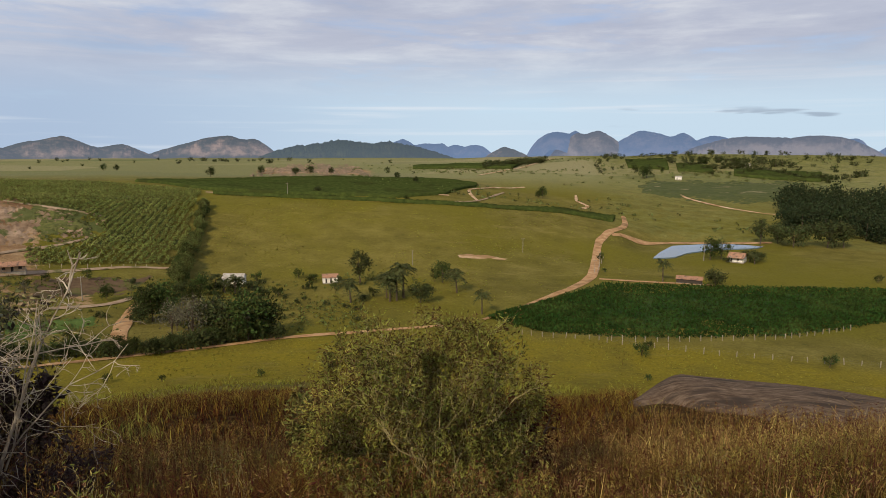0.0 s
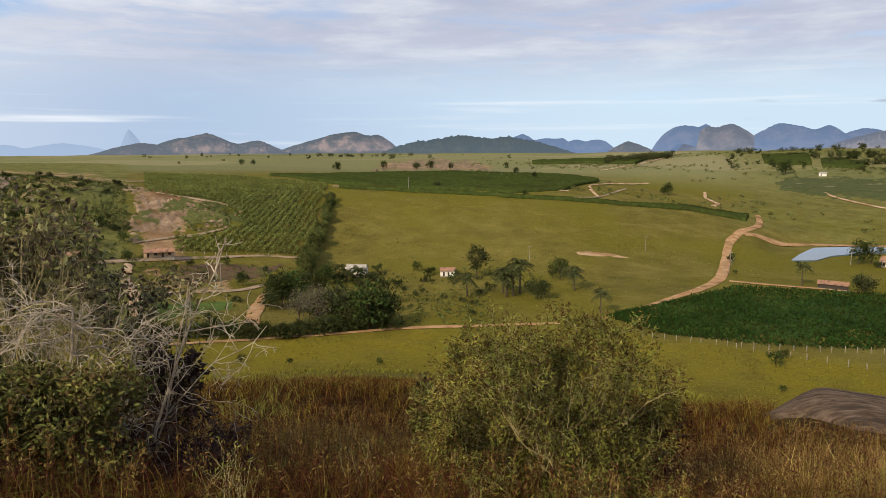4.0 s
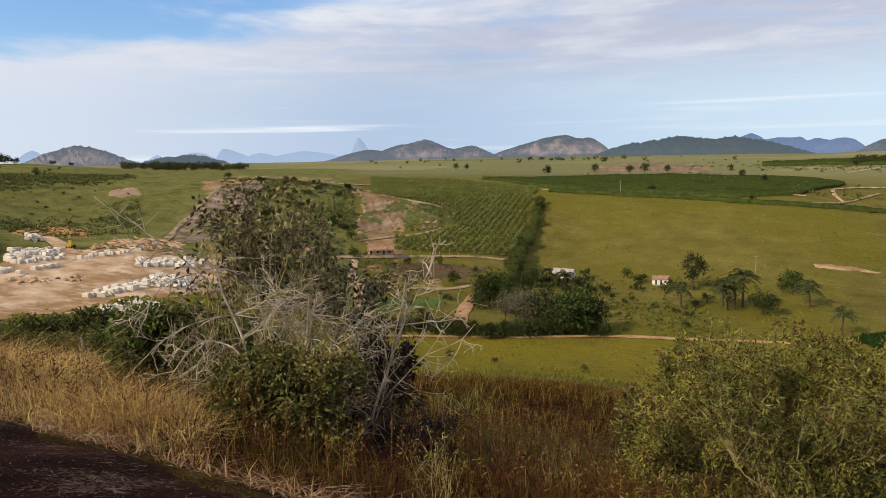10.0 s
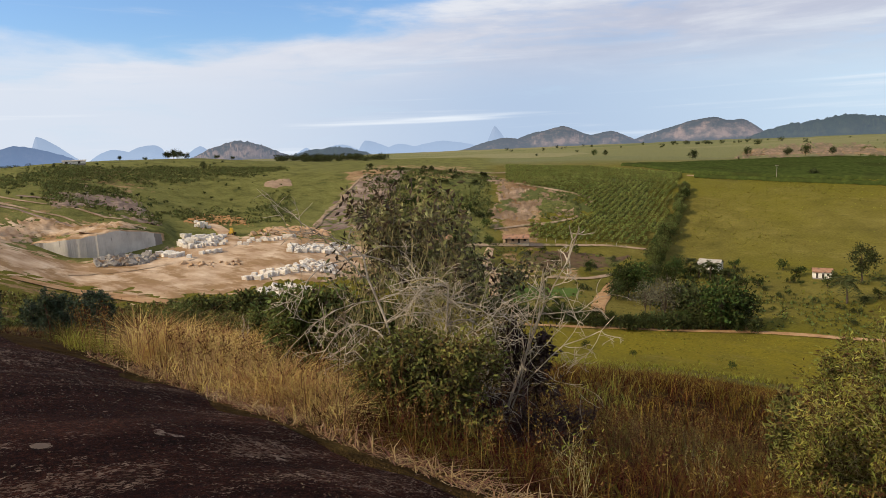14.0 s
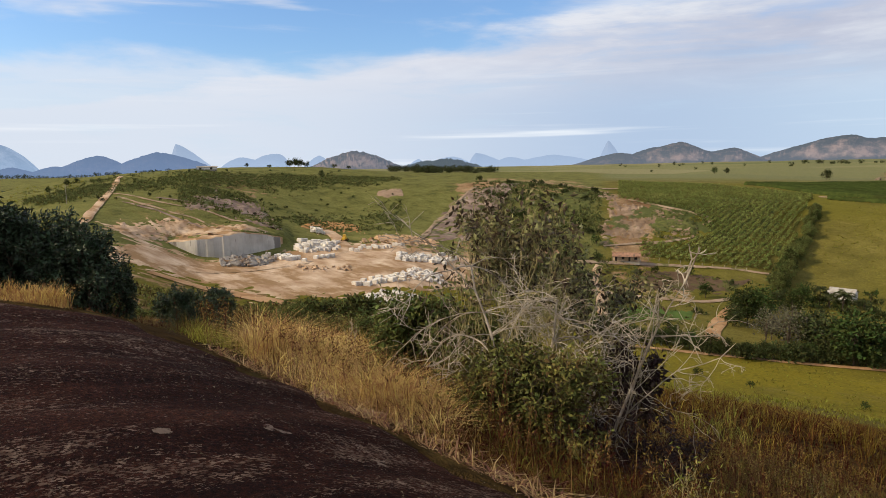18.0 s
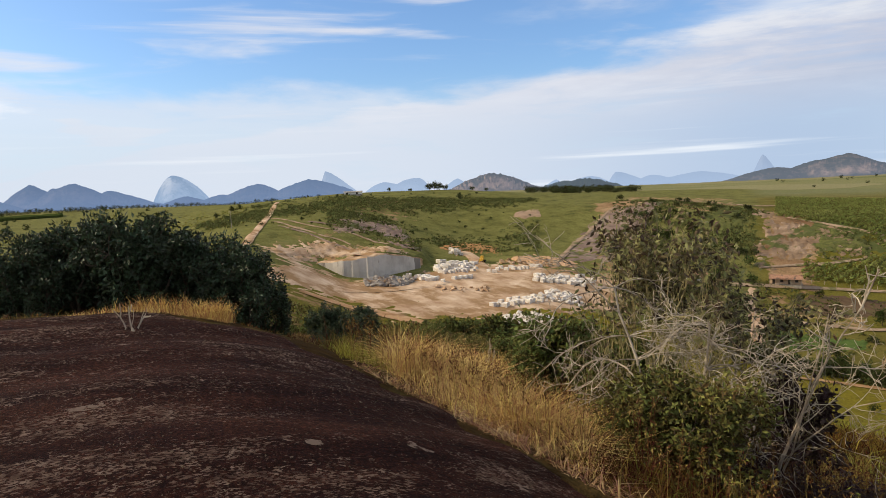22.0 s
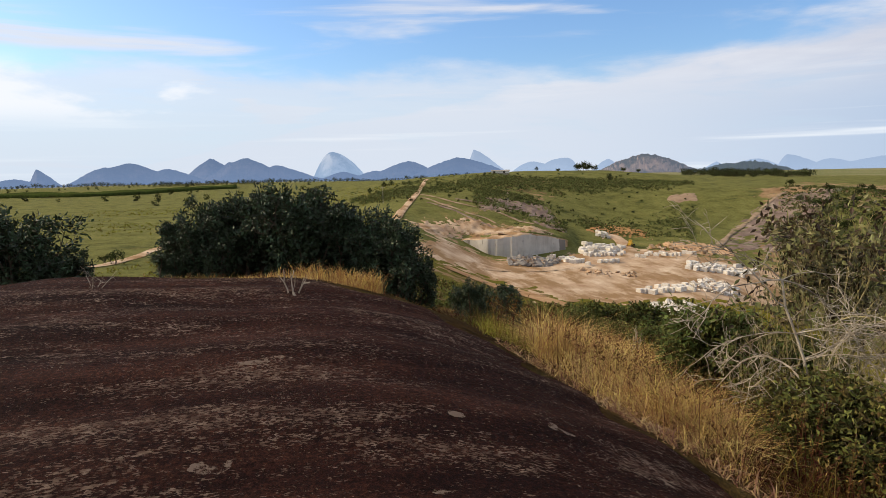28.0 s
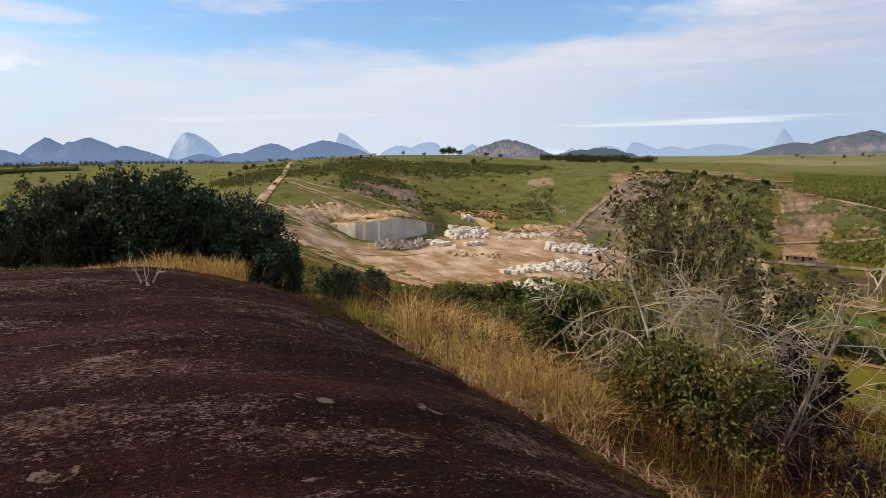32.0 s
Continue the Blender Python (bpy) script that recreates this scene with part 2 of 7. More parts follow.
def distance_material(name, low, high, haze_glow, amount, size=160.0):
    """Far rock domes and woods; the haze of many kilometres is painted in as a glow."""
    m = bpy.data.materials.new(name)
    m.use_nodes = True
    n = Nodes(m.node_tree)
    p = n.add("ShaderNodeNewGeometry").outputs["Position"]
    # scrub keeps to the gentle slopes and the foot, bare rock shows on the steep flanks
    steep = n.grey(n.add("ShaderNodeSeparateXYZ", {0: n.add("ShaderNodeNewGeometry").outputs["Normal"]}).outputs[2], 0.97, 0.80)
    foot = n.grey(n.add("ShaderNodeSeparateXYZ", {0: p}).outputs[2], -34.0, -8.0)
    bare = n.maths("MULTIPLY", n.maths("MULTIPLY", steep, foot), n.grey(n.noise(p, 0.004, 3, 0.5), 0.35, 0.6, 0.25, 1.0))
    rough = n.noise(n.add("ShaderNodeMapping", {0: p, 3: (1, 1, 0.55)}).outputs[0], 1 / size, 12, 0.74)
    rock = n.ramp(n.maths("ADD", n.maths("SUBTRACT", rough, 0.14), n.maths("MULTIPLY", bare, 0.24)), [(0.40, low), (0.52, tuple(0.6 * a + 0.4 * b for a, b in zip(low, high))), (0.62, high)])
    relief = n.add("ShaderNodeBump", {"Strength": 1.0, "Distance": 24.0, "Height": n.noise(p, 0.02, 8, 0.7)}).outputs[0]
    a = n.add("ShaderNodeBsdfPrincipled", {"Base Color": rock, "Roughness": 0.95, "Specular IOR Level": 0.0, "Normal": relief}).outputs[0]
    # painted haze: a bluish glow mixed in, stronger low down
    b = n.add("ShaderNodeEmission", {0: (*haze_glow, 1), 1: 1.0}).outputs[0]
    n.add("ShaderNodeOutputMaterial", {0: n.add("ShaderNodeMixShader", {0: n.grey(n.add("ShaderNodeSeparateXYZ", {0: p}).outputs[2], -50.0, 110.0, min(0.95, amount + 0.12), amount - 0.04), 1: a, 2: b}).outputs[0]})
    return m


def rock_material():
    """Dark weathered granite: brown-black crust, pale lichen flecks, washed bands."""
    m = bpy.data.materials.new("dark_granite")
    m.use_nodes = True
    n = Nodes(m.node_tree)
    p = n.add("ShaderNodeNewGeometry").outputs["Position"]
    long = n.add("ShaderNodeMapping", {0: p, 2: (0, 0, radians(12)), 3: (1.5, 0.4, 1)}).outputs[0]
    band, where = n.noise(long, 0.75, 6, 0.6), n.noise(long, 1.5, 6, 0.66)
    crust = n.ramp(n.noise(long, 1.2, 8, 0.66), [(0.34, (0.018, 0.0055, 0.0036)), (0.5, (0.040, 0.0140, 0.0090)), (0.66, (0.078, 0.031, 0.020))])
    grit, sand = n.noise(p, 26, 6, 0.88), n.noise(p, 75, 4, 0.85)
    crust = n.mix(0.85, crust, n.ramp(n.maths("ADD", n.maths("MULTIPLY", grit, 0.6), n.maths("MULTIPLY", sand, 0.4)), [(0.40, (0.10, 0.08, 0.07)), (0.5, (0.7, 0.66, 0.62)), (0.60, (2.6, 2.3, 2.0))]), "MULTIPLY")
    # pale crumbs of lichen, thicker and thinner in long drawn-out bands
    thick = n.maths("ADD", n.grey(band, 0.40, 0.66, -0.030, 0.028), n.grey(where, 0.36, 0.66, -0.035, 0.035))
    drawn = n.add("ShaderNodeMapping", {0: p, 2: (0, 0, radians(12)), 3: (1.3, 0.65, 1)}).outputs[0]
    crumb = n.maths("ADD", n.maths("MULTIPLY", n.noise(drawn, 46, 3, 0.6), 0.6), n.maths("MULTIPLY", n.noise(drawn, 15, 4, 0.7), 0.4))
    crumb = n.grey(n.maths("ADD", crumb, thick), 0.540, 0.585)
    crust = n.mix(n.maths("MULTIPLY", crumb, 0.85), crust, n.ramp(n.noise(p, 9, 3, 0.6), [(0.35, (0.095, 0.054, 0.038)), (0.5, (0.205, 0.132, 0.095)), (0.65, (0.37, 0.265, 0.20))]))
    # round plates of grey pink lichen
    plate = n.add("ShaderNodeVectorMath", {0: n.add("ShaderNodeMapping", {0: p, 3: (1.0, 0.6, 1)}).outputs[0], 1: n.mix(0.30, (0, 0, 0), n.add("ShaderNodeTexNoise", {"Vector": p, "Scale": 5.0, "Detail": 7.0}).outputs["Color"])}, operation="ADD").outputs[0]
    cell = n.add("ShaderNodeTexVoronoi", {"Vector": plate, "Scale": 1.7, "Randomness": 1.0})
    keep = n.grey(n.add("ShaderNodeSeparateColor", {0: cell.outputs["Color"]}).outputs[0], 0.40, 0.95, 0.0, 0.125)
    lichen = n.maths("MULTIPLY", n.maths("LESS_THAN", cell.outputs["Distance"], keep), n.grey(n.noise(p, 7, 6, 0.8), 0.42, 0.50))
    crust = n.mix(n.maths("MULTIPLY", lichen, 0.8), crust, (0.33, 0.245, 0.19))
    relief = n.add("ShaderNodeBump", {"Strength": 1.0, "Distance": 0.09, "Height": n.maths("ADD", grit, n.maths("MULTIPLY", n.noise(p, 6, 6, 0.75), 2.0))}).outputs[0]
    n.add("ShaderNodeOutputMaterial", {0: n.add("ShaderNodeBsdfPrincipled", {"Base Color": crust, "Roughness": 0.9, "Specular IOR Level": 0.05, "Normal": relief}).outputs[0]})
    return m


GROUND, GRANITE = ground_material(), rock_material()
# far materials carry painted haze in their bluish base tones and glow
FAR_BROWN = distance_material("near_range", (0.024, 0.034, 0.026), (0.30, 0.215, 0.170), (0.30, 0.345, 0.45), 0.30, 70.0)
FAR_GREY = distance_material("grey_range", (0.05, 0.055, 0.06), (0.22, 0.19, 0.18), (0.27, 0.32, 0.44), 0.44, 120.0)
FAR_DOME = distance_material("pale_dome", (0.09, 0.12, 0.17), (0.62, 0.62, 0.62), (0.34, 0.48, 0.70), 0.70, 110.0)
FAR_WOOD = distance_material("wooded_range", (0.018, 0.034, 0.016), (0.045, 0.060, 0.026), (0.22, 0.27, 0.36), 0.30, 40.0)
FAR_BLUE_HAZE = distance_material("blue_haze_range", (0.045, 0.06, 0.085), (0.14, 0.13, 0.145), (0.215, 0.315, 0.52), 0.60, 90.0)
FAR_PALE_HAZE = distance_material("pale_haze_range", (0.10, 0.13, 0.18), (0.20, 0.21, 0.24), (0.40, 0.52, 0.72), 0.80)
DIRT = surface("red_dirt", [(0.25, 0.135, 0.062), (0.35, 0.210, 0.105), (0.44, 0.285, 0.160)], 3.0, 0.95, 0.5, 0.4, (0.20, 0.12, 0.06), 9.0, coords="World")
WASHED = surface("washed_soil", [(0.22, 0.15, 0.095), (0.36, 0.265, 0.18)], 3.0, 0.95, 0.6, 0.6, (0.12, 0.11, 0.045), 5.0, (0.5, 0.62), coords="World")
SAND = surface("quarry_sand", [(0.30, 0.185, 0.105), (0.45, 0.315, 0.200), (0.60, 0.46, 0.325)], 6.0, 0.95, 0.8, 0.8, (0.27, 0.165, 0.082), 9.0, (0.46, 0.60), coords="World", stretch=(0.8, 1.3, 1))


# ---------------------------------------------------------------- the lie of the land
RANGES = np.log(np.array([10, 20, 35, 65, 100, 135, 175, 215, 260, 330, 420, 600, 900, 1500, 4900.0]))
PROFILES = []


def profile(azimuth, *heights):
    """Heights of the land below the eye, at RANGES metres, along one bearing (degrees, positive to the left of ahead)."""
    PROFILES.append((azimuth, heights))


profile(-150, -2.5, -5, -9, -16, -23, -27, -28, -28, -28, -28, -28, -28, -28, -28, -28)
profile(-60, -4.3, -7.5, -12.3, -24.5, -37, -42, -43, -43, -43, -42, -38, -30, -15, -10, -25)
profile(-32, -4.4, -7.5, -12.4, -24.3, -37, -42.5, -43, -43, -43, -42, -38, -24, -3, -12, -25)
profile(-20, -4.5, -7.4, -12.9, -24.0, -37, -42.5, -43, -43, -43, -42, -34, -19, -2, -12, -25)
profile(-10, -5.0, -8.5, -14, -24, -37, -42.5, -43, -43, -41, -30.5, -28, -17, -10, -12, -50)
profile(0, -5.2, -8.8, -13.8, -24, -37, -42.5, -43, -42, -36, -24.5, -20.5, -20, -15, -17, -58)
profile(19.6, -4.8, -8.0, -13, -22.5, -35, -42, -43, -42.5, -36, -20.8, -18.6, -18.5, -16, -18, -60)
profile(33, -4, -7.5, -12.5, -22, -34, -41, -41, -37.5, -30, -20.5, -17.5, -17.5, -16, -19, -60)
profile(42, -3.3, -6.8, -11.8, -21.5, -32, -36, -34, -31, -25, -12.5, -13, -15, -16, -19, -60)
profile(52, -3, -6.2, -11, -20.5, -27.5, -28, -27, -26, -21.5, -10.5, -9.4, -12, -15, -19, -60)
profile(60, -2.9, -5.5, -10, -18.5, -25, -26.5, -25, -23.5, -19.5, -8.5, -3.6, -8, -14, -20, -60)
profile(70, -2.4, -4.5, -9, -16, -22, -23.6, -23.6, -14, -9.5, -3.6, -1.9, -7, -14, -20, -60)
profile(78, -1.9, -4.3, -8.5, -14, -17.5, -17, -14, -12, -10, -7.2, -6, -10, -15, -20, -60)
profile(90, -1.5, -4.2, -8, -13.5, -17, -18, -18, -18, -18, -18, -18, -18, -19, -19, -55)
profile(110, -1.3, -3.8, -7.6, -13, -17, -18, -18, -18, -18, -18, -18, -18, -19, -18, -50)
profile(150, -1.6, -4, -8, -14, -20, -24, -26, -27, -28, -28, -28, -28, -28, -28, -28)
PROFILES = [(PROFILES[-1][0] - 360, PROFILES[-1][1]), *PROFILES, (PROFILES[0][0] + 360, PROFILES[0][1])]
BEARINGS, TABLE = np.array([p[0] for p in PROFILES], float), np.array([p[1] for p in PROFILES], float)


def cubic(knots, values, at):
    """Smooth curve through values (rows of them) at knots, without overshoot."""
    step = np.diff(knots)
    slope = np.diff(values, axis=-1) / step
    inner = np.where(slope[..., 1:] * slope[..., :-1] > 0, 2 * slope[..., 1:] * slope[..., :-1] / (slope[..., 1:] + slope[..., :-1] + 1e-9), 0)
    m = np.concatenate([slope[..., :1], inner, slope[..., -1:]], -1)
    i = np.clip(np.searchsorted(knots, at) - 1, 0, len(knots) - 2)
    s = np.clip((at - knots[i]) / step[i], 0, 1)
    return (2 * s**3 - 3 * s**2 + 1) * values[..., i] + (s**3 - 2 * s**2 + s) * step[i] * m[..., i] + (3 * s**2 - 2 * s**3) * values[..., i + 1] + (s**3 - s**2) * step[i] * m[..., i + 1]


def smooth(a, b, x):
    s = np.clip((x - a) / (b - a), 0, 1)
    return s * s * (3 - 2 * s)


def waves(x, y, seed, scale):
    """Cheap rolling unevenness between -1 and 1."""
    rng = np.random.RandomState(seed)
    total = np.zeros_like(x)
    for k in range(7):
        a, ph, f = rng.uniform(0, 2 * np.pi), rng.uniform(0, 2 * np.pi), (1.6**k) / scale
        total = total + np.sin((x * np.cos(a) + y * np.sin(a)) * f + ph) * 0.62**k
    return total / 2.4


def near_ground(x, y):
    """The rounded granite top on which one stands, and the slope in front of it."""
    u = -x
    rise = (0.004 + 0.010 * np.clip(-y, 0, 3)) * np.clip(u, -3, 9.0) - 0.10 * np.clip(u - 9.0, 0, 30) + 0.13 * np.clip(-u - 2.0, 0, 9)
    fall = np.where(y < 2.5, 0.09 * np.clip(y, 0, 9) ** 2, 0.5625 + 0.45 * (y - 2.5)) + 0.012 * np.clip(-y, 0, 30) ** 2
    return -EYE + rise - fall


POND = -40.9  # water level
BENCH_FACE = ((63.6, 66.6, 68.2, 70.3, 72.6), (190.0, 180.0, 177.0, 178.0, 183.0))
BENCH_TOP = ((63.6, 66.6, 68.2, 70.3, 72.6), (-19.3, -16.7, -17.0, -17.6, -18.2))


def land(x, y):
    """Height of the ground at a place on the plan (the bare rock under the eye is at 0)."""
    x, y = np.asarray(x, float), np.asarray(y, float)
    r = np.hypot(x, y)
    a = np.degrees(np.arctan2(-x, y))
    a = np.where(a < BEARINGS[1] - 20, a + 360, a)
    lr = np.log(np.clip(r, 10.0, 4900))
    rows = cubic(RANGES, TABLE, lr.ravel())
    i = np.clip(np.searchsorted(BEARINGS, a.ravel()) - 1, 0, len(BEARINGS) - 2)
    s = np.clip((a.ravel() - BEARINGS[i]) / (BEARINGS[i + 1] - BEARINGS[i]), 0, 1)
    k = np.arange(len(i))
    lo, p0, p1, hi = rows[np.clip(i - 1, 0, None), k], rows[i, k], rows[i + 1, k], rows[np.clip(i + 2, None, len(BEARINGS) - 1), k]
    blend = p0 + 0.5 * s * (p1 - lo + s * (2 * lo - 5 * p0 + 4 * p1 - hi + s * (3 * (p0 - p1) + hi - lo)))
    straight = p0 + (p1 - p0) * s
    far = (0.5 * blend + 0.5 * straight).reshape(r.shape)
    far = far + waves(x, y, 3, 26.0) * np.clip((r - 40) / 200, 0, 1) * 0.9 + waves(x, y, 5, 160.0) * np.clip((r - 350) / 900, 0, 1) * 4.0
    # the bench that the quarry face was cut from
    face = np.interp(a, *BENCH_FACE)
    inside = smooth(62.6, 63.6, a) * (1 - smooth(72.6, 73.6, a)) * (r > face + 4.5) * (r < face + 48)
    far = np.where(inside > 0, np.maximum(far, far + (np.interp(a, *BENCH_TOP) - EYE + 0.03 * (r - face) - far) * inside), far)
    # the hollow of the pond
    hollow = smooth(1.3, 0.9, np.hypot((a + 22.0) / 5.4, (r - 306) / 36))
    far = far * (1 - hollow) + (POND - 0.5 - EYE) * hollow
    t = smooth(10, 26, r)
    return near_ground(x, y) * (1 - t) + far * t + EYE + waves(x, y, 9, 1.4) * 0.05 * smooth(1.0, 4.0, r)


def at(azimuth, distance, lift=0.0):
    """A place on the ground by bearing and distance from the hilltop."""
    x, y = -distance * math.sin(radians(azimuth)), distance * math.cos(radians(azimuth))
    return Vector((x, y, float(land(x, y)) + lift))


def mesh_of(name, verts, faces, material, flat=False):
    """A mesh from vertices and faces; quads in an array are written straight in."""
    me = bpy.data.meshes.new(name)
    v = np.ascontiguousarray(np.asarray(verts, np.float32).reshape(-1, 3))
    f = np.ascontiguousarray(np.asarray(faces, np.int32))
    me.vertices.add(len(v))
    me.vertices.foreach_set("co", v.ravel())
    me.loops.add(f.size)
    me.loops.foreach_set("vertex_index", f.ravel())
    me.polygons.add(len(f))
    me.polygons.foreach_set("loop_start", np.arange(len(f), dtype=np.int32) * f.shape[1])
    if material:
        me.materials.append(material)
    me.update(calc_edges=True)
    if not flat:
        me.shade_smooth()
    else:
        me.shade_flat()
    return me


def sheet_faces(rows, cols, closed=False):
    i, j = np.meshgrid(np.arange(rows - 1), np.arange(cols if closed else cols - 1), indexing="ij")
    a, b = i * cols + j, i * cols + (j + 1) % cols
    return np.stack([a, b, b + cols, a + cols], -1).reshape(-1, 4)


# ---------------------------------------------------------------- ground sheet
def zone(az, r, a0, a1, r0, r1, soft=1.5):
    return smooth(a0 - soft, a0 + soft, az) * (1 - smooth(a1 - soft, a1 + soft, az)) * smooth(r0 * 0.96, r0 * 1.04, r) * (1 - smooth(r1 * 0.96, r1 * 1.04, r))


def build_ground():
    az = np.concatenate([np.arange(-45, 120, 0.3), np.arange(120, 315, 3.0)])
    r = np.concatenate([[0.2], np.geomspace(0.5, 60, 130), np.geomspace(61.0, 1500, 330), np.geomspace(1600, 4900, 24)])
    R, A = np.meshgrid(r, az, indexing="ij")
    X, Y = -R * np.sin(np.radians(A)), R * np.cos(np.radians(A))
    Z = land(X, Y)
    dx, dy = X + 4.6, Y - 0.11 * np.clip(X + 6.0, 0, 9) * np.clip((Y + 3) / 6, 0, 1) + 3.0
    inward = (np.abs(dx / 6.85) ** 2.6 + np.abs(dy / np.where(dy > 0, 6.2, 5.8)) ** 2.6) ** (1 / 2.6)
    Z = Z - 0.30 * smooth(1.0, 0.90, inward)
    me = mesh_of("ground", np.stack([X, Y, Z], -1), sheet_faces(len(r), len(az), True), GROUND)
    straw = 1 - smooth(26, 75, R * (1 + 0.25 * waves(X, Y, 21, 9.0)))
    lush = zone(A, R, 36, 80, 150, 700, 3) + zone(A, R, 76, 125, 60, 1500, 4) * 0.75 + 0.5 * zone(A, R, -45, -12, 330, 1500, 3) + 0.35 * smooth(600, 1000, R)
    soil = 0.72 * zone(A, R, 31.5, 35.5, 225, 345) + 0.55 * zone(A, R, 44, 49, 190, 330, 1.5) + 0.48 * zone(A, R, 37, 47, 300, 420) + 0.34 * zone(A, R, 66, 76, 180, 252, 2) + 0.45 * zone(A, R, 28, 36, 190, 222) + 0.40 * zone(A, R, 63.5, 70, 262, 330)
    soil = soil + 0.7 * zone(A, R, 6, 16, 560, 700, 1) + 0.46 * zone(A, R, 65, 82, 55, 140, 3)
    meadow = zone(A, R, -45, 60, 74, 152, 4) + 0.12 * zone(A, R, -4, 21, 160, 330, 2)
    data = np.stack([straw, lush, soil, meadow], -1).clip(0, 1).astype(np.float32)
    me.color_attributes.new("cover", "FLOAT_COLOR", "POINT").data.foreach_set("color", data.ravel())
    return tagged(new("ground", me), "rolling pasture ground with dry straw slope and bare soil", "ground", kind="structure")


build_ground()


def crown_relief(X, Y):
    swell = np.sin((X + 0.22 * Y + 0.35 * waves(X, Y, 33, 1.6)) * 2 * np.pi / 1.55)
    return 0.022 * waves(X * 1.2, Y * 0.7, 31, 0.7) + 0.024 * swell


def build_rock():
    """The bare granite crown: a rounded slab that ends in a ragged edge on the slope."""
    ang = np.linspace(0, 2 * np.pi, 260, endpoint=False)
    cx, cy = -4.6, -3.0
    base = np.stack([np.cos(ang), np.sin(ang)], -1)
    # superellipse, longer along the ridge
    ex = 7.25 + 0 * ang
    ey = np.where(base[:, 1] > 0, 6.5, 6.0)
    rad = (np.abs(base[:, 0] / ex) ** 2.6 + np.abs(base[:, 1] / ey) ** 2.6) ** (-1 / 2.6)
    rad = rad * (1 + 0.020 * np.sin(7 * ang + 1) + 0.012 * np.sin(17 * ang) + 0.008 * np.sin(41 * ang + 2))
    f = np.concatenate([np.linspace(0.001, 0.9, 60), np.linspace(0.91, 1.0, 14)])
    X, Y = cx + f[:, None] * rad * base[:, 0], cy + f[:, None] * rad * base[:, 1]
    Y = Y + 0.11 * (X + 6.0) * np.clip(f[:, None] * base[:, 1], 0, 1) * (X > -6)
    lip = smooth(0.955, 1.0, f)[:, None]
    Z = land(X, Y) + 0.02 - 0.22 * lip + crown_relief(X, Y) * (1 - lip)
    me = mesh_of("granite_crown", np.stack([X, Y, Z], -1), sheet_faces(len(f), len(ang), True)[:, ::-1], GRANITE)
    return tagged(new("granite_crown", me), "bare dark brown granite crown with pale lichen flecks", "rock", kind="structure")


build_rock()


# ---------------------------------------------------------------- far ranges
def mountain(label, material, distance, peaks, base=-1.4, rough=0.03, trees=0.012, seed=1):
    """One hill or range. Each peak: bearing, degrees over the eye's level, half widths to its left and right, and how full its flanks are."""
    rng = np.random.RandomState(seed)
    a0, a1 = min(p[0] - 1.16 * p[3] for p in peaks), max(p[0] + 1.16 * p[2] for p in peaks)
    az = np.linspace(a1, a0, int((a1 - a0) / 0.045) + 30)
    v = np.linspace(-1, 1, 31)
    A, V = np.meshgrid(az, v, indexing="ij")
    h = np.zeros_like(A)
    for a, rise, left, right, full in peaks:
        u = (A - a) / np.where(A > a, left, right) / 1.16
        shift = rng.uniform(-0.25, 0.25)
        d = np.clip(np.abs(u) ** 1.7 + np.abs((V - shift) * (1.0 + 0.2 * shift)) ** 2.0, 0, 1)
        one = (rise - base) * (1 - d ** (0.78 * full / 1.7))
        h = np.maximum(h, one) + 0.10 * np.minimum(h, one) * np.exp(-((h - one) / 0.25) ** 2) * 0.4
    wob = sum(np.sin(A * 1.9 * 1.8**k + V * (2.0 + 1.5 * k) + rng.uniform(0, 6)) / 1.7**k for k in range(5))
    h = h + rough * wob * np.clip(h, 0, 0.6)
    tops = rng.normal(0, 1, (len(az) + 4, len(v)))
    tops = (tops[:-4] + tops[1:-3] + tops[2:-2] + tops[3:-1] + tops[4:]) / 2.2
    h = h + trees * tops * np.clip(h * 2, 0, 1)
    z = EYE + distance * np.tan(np.radians(base + h))
    D = distance * (1 + 0.075 * V)
    x, y = -D * np.sin(np.radians(A)), D * np.cos(np.radians(A))
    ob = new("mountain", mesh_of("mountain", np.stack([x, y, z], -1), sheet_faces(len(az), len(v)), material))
    return tagged(ob, label, "mountain", "far mountains", "structure")


# blue and pale tones of these hills are haze put into their materials
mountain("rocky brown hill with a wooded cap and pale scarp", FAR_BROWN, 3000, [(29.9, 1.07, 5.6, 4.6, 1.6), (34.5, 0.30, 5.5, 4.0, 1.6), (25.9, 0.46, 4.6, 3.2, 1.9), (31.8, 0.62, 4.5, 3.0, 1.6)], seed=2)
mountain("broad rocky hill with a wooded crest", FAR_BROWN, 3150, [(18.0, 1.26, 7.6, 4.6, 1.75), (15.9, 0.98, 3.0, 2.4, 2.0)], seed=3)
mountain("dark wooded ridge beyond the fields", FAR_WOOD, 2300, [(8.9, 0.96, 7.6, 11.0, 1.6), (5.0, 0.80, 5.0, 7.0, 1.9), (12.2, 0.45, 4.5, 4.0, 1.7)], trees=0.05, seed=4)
mountain("line of low hazy blue hills", FAR_BLUE_HAZE, 4350, [(3.5, 1.06, 3.4, 2.6, 1.7), (1.3, 0.70, 3.4, 3.2, 2.4), (0.15, 0.72, 2.6, 1.4, 2.0), (-1.0, 0.56, 2.0, 2.6, 2.2), (-2.8, 0.58, 2.6, 1.9, 2.6)], seed=5, trees=0.01)
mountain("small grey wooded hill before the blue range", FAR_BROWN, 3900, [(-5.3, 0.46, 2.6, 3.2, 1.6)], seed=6)
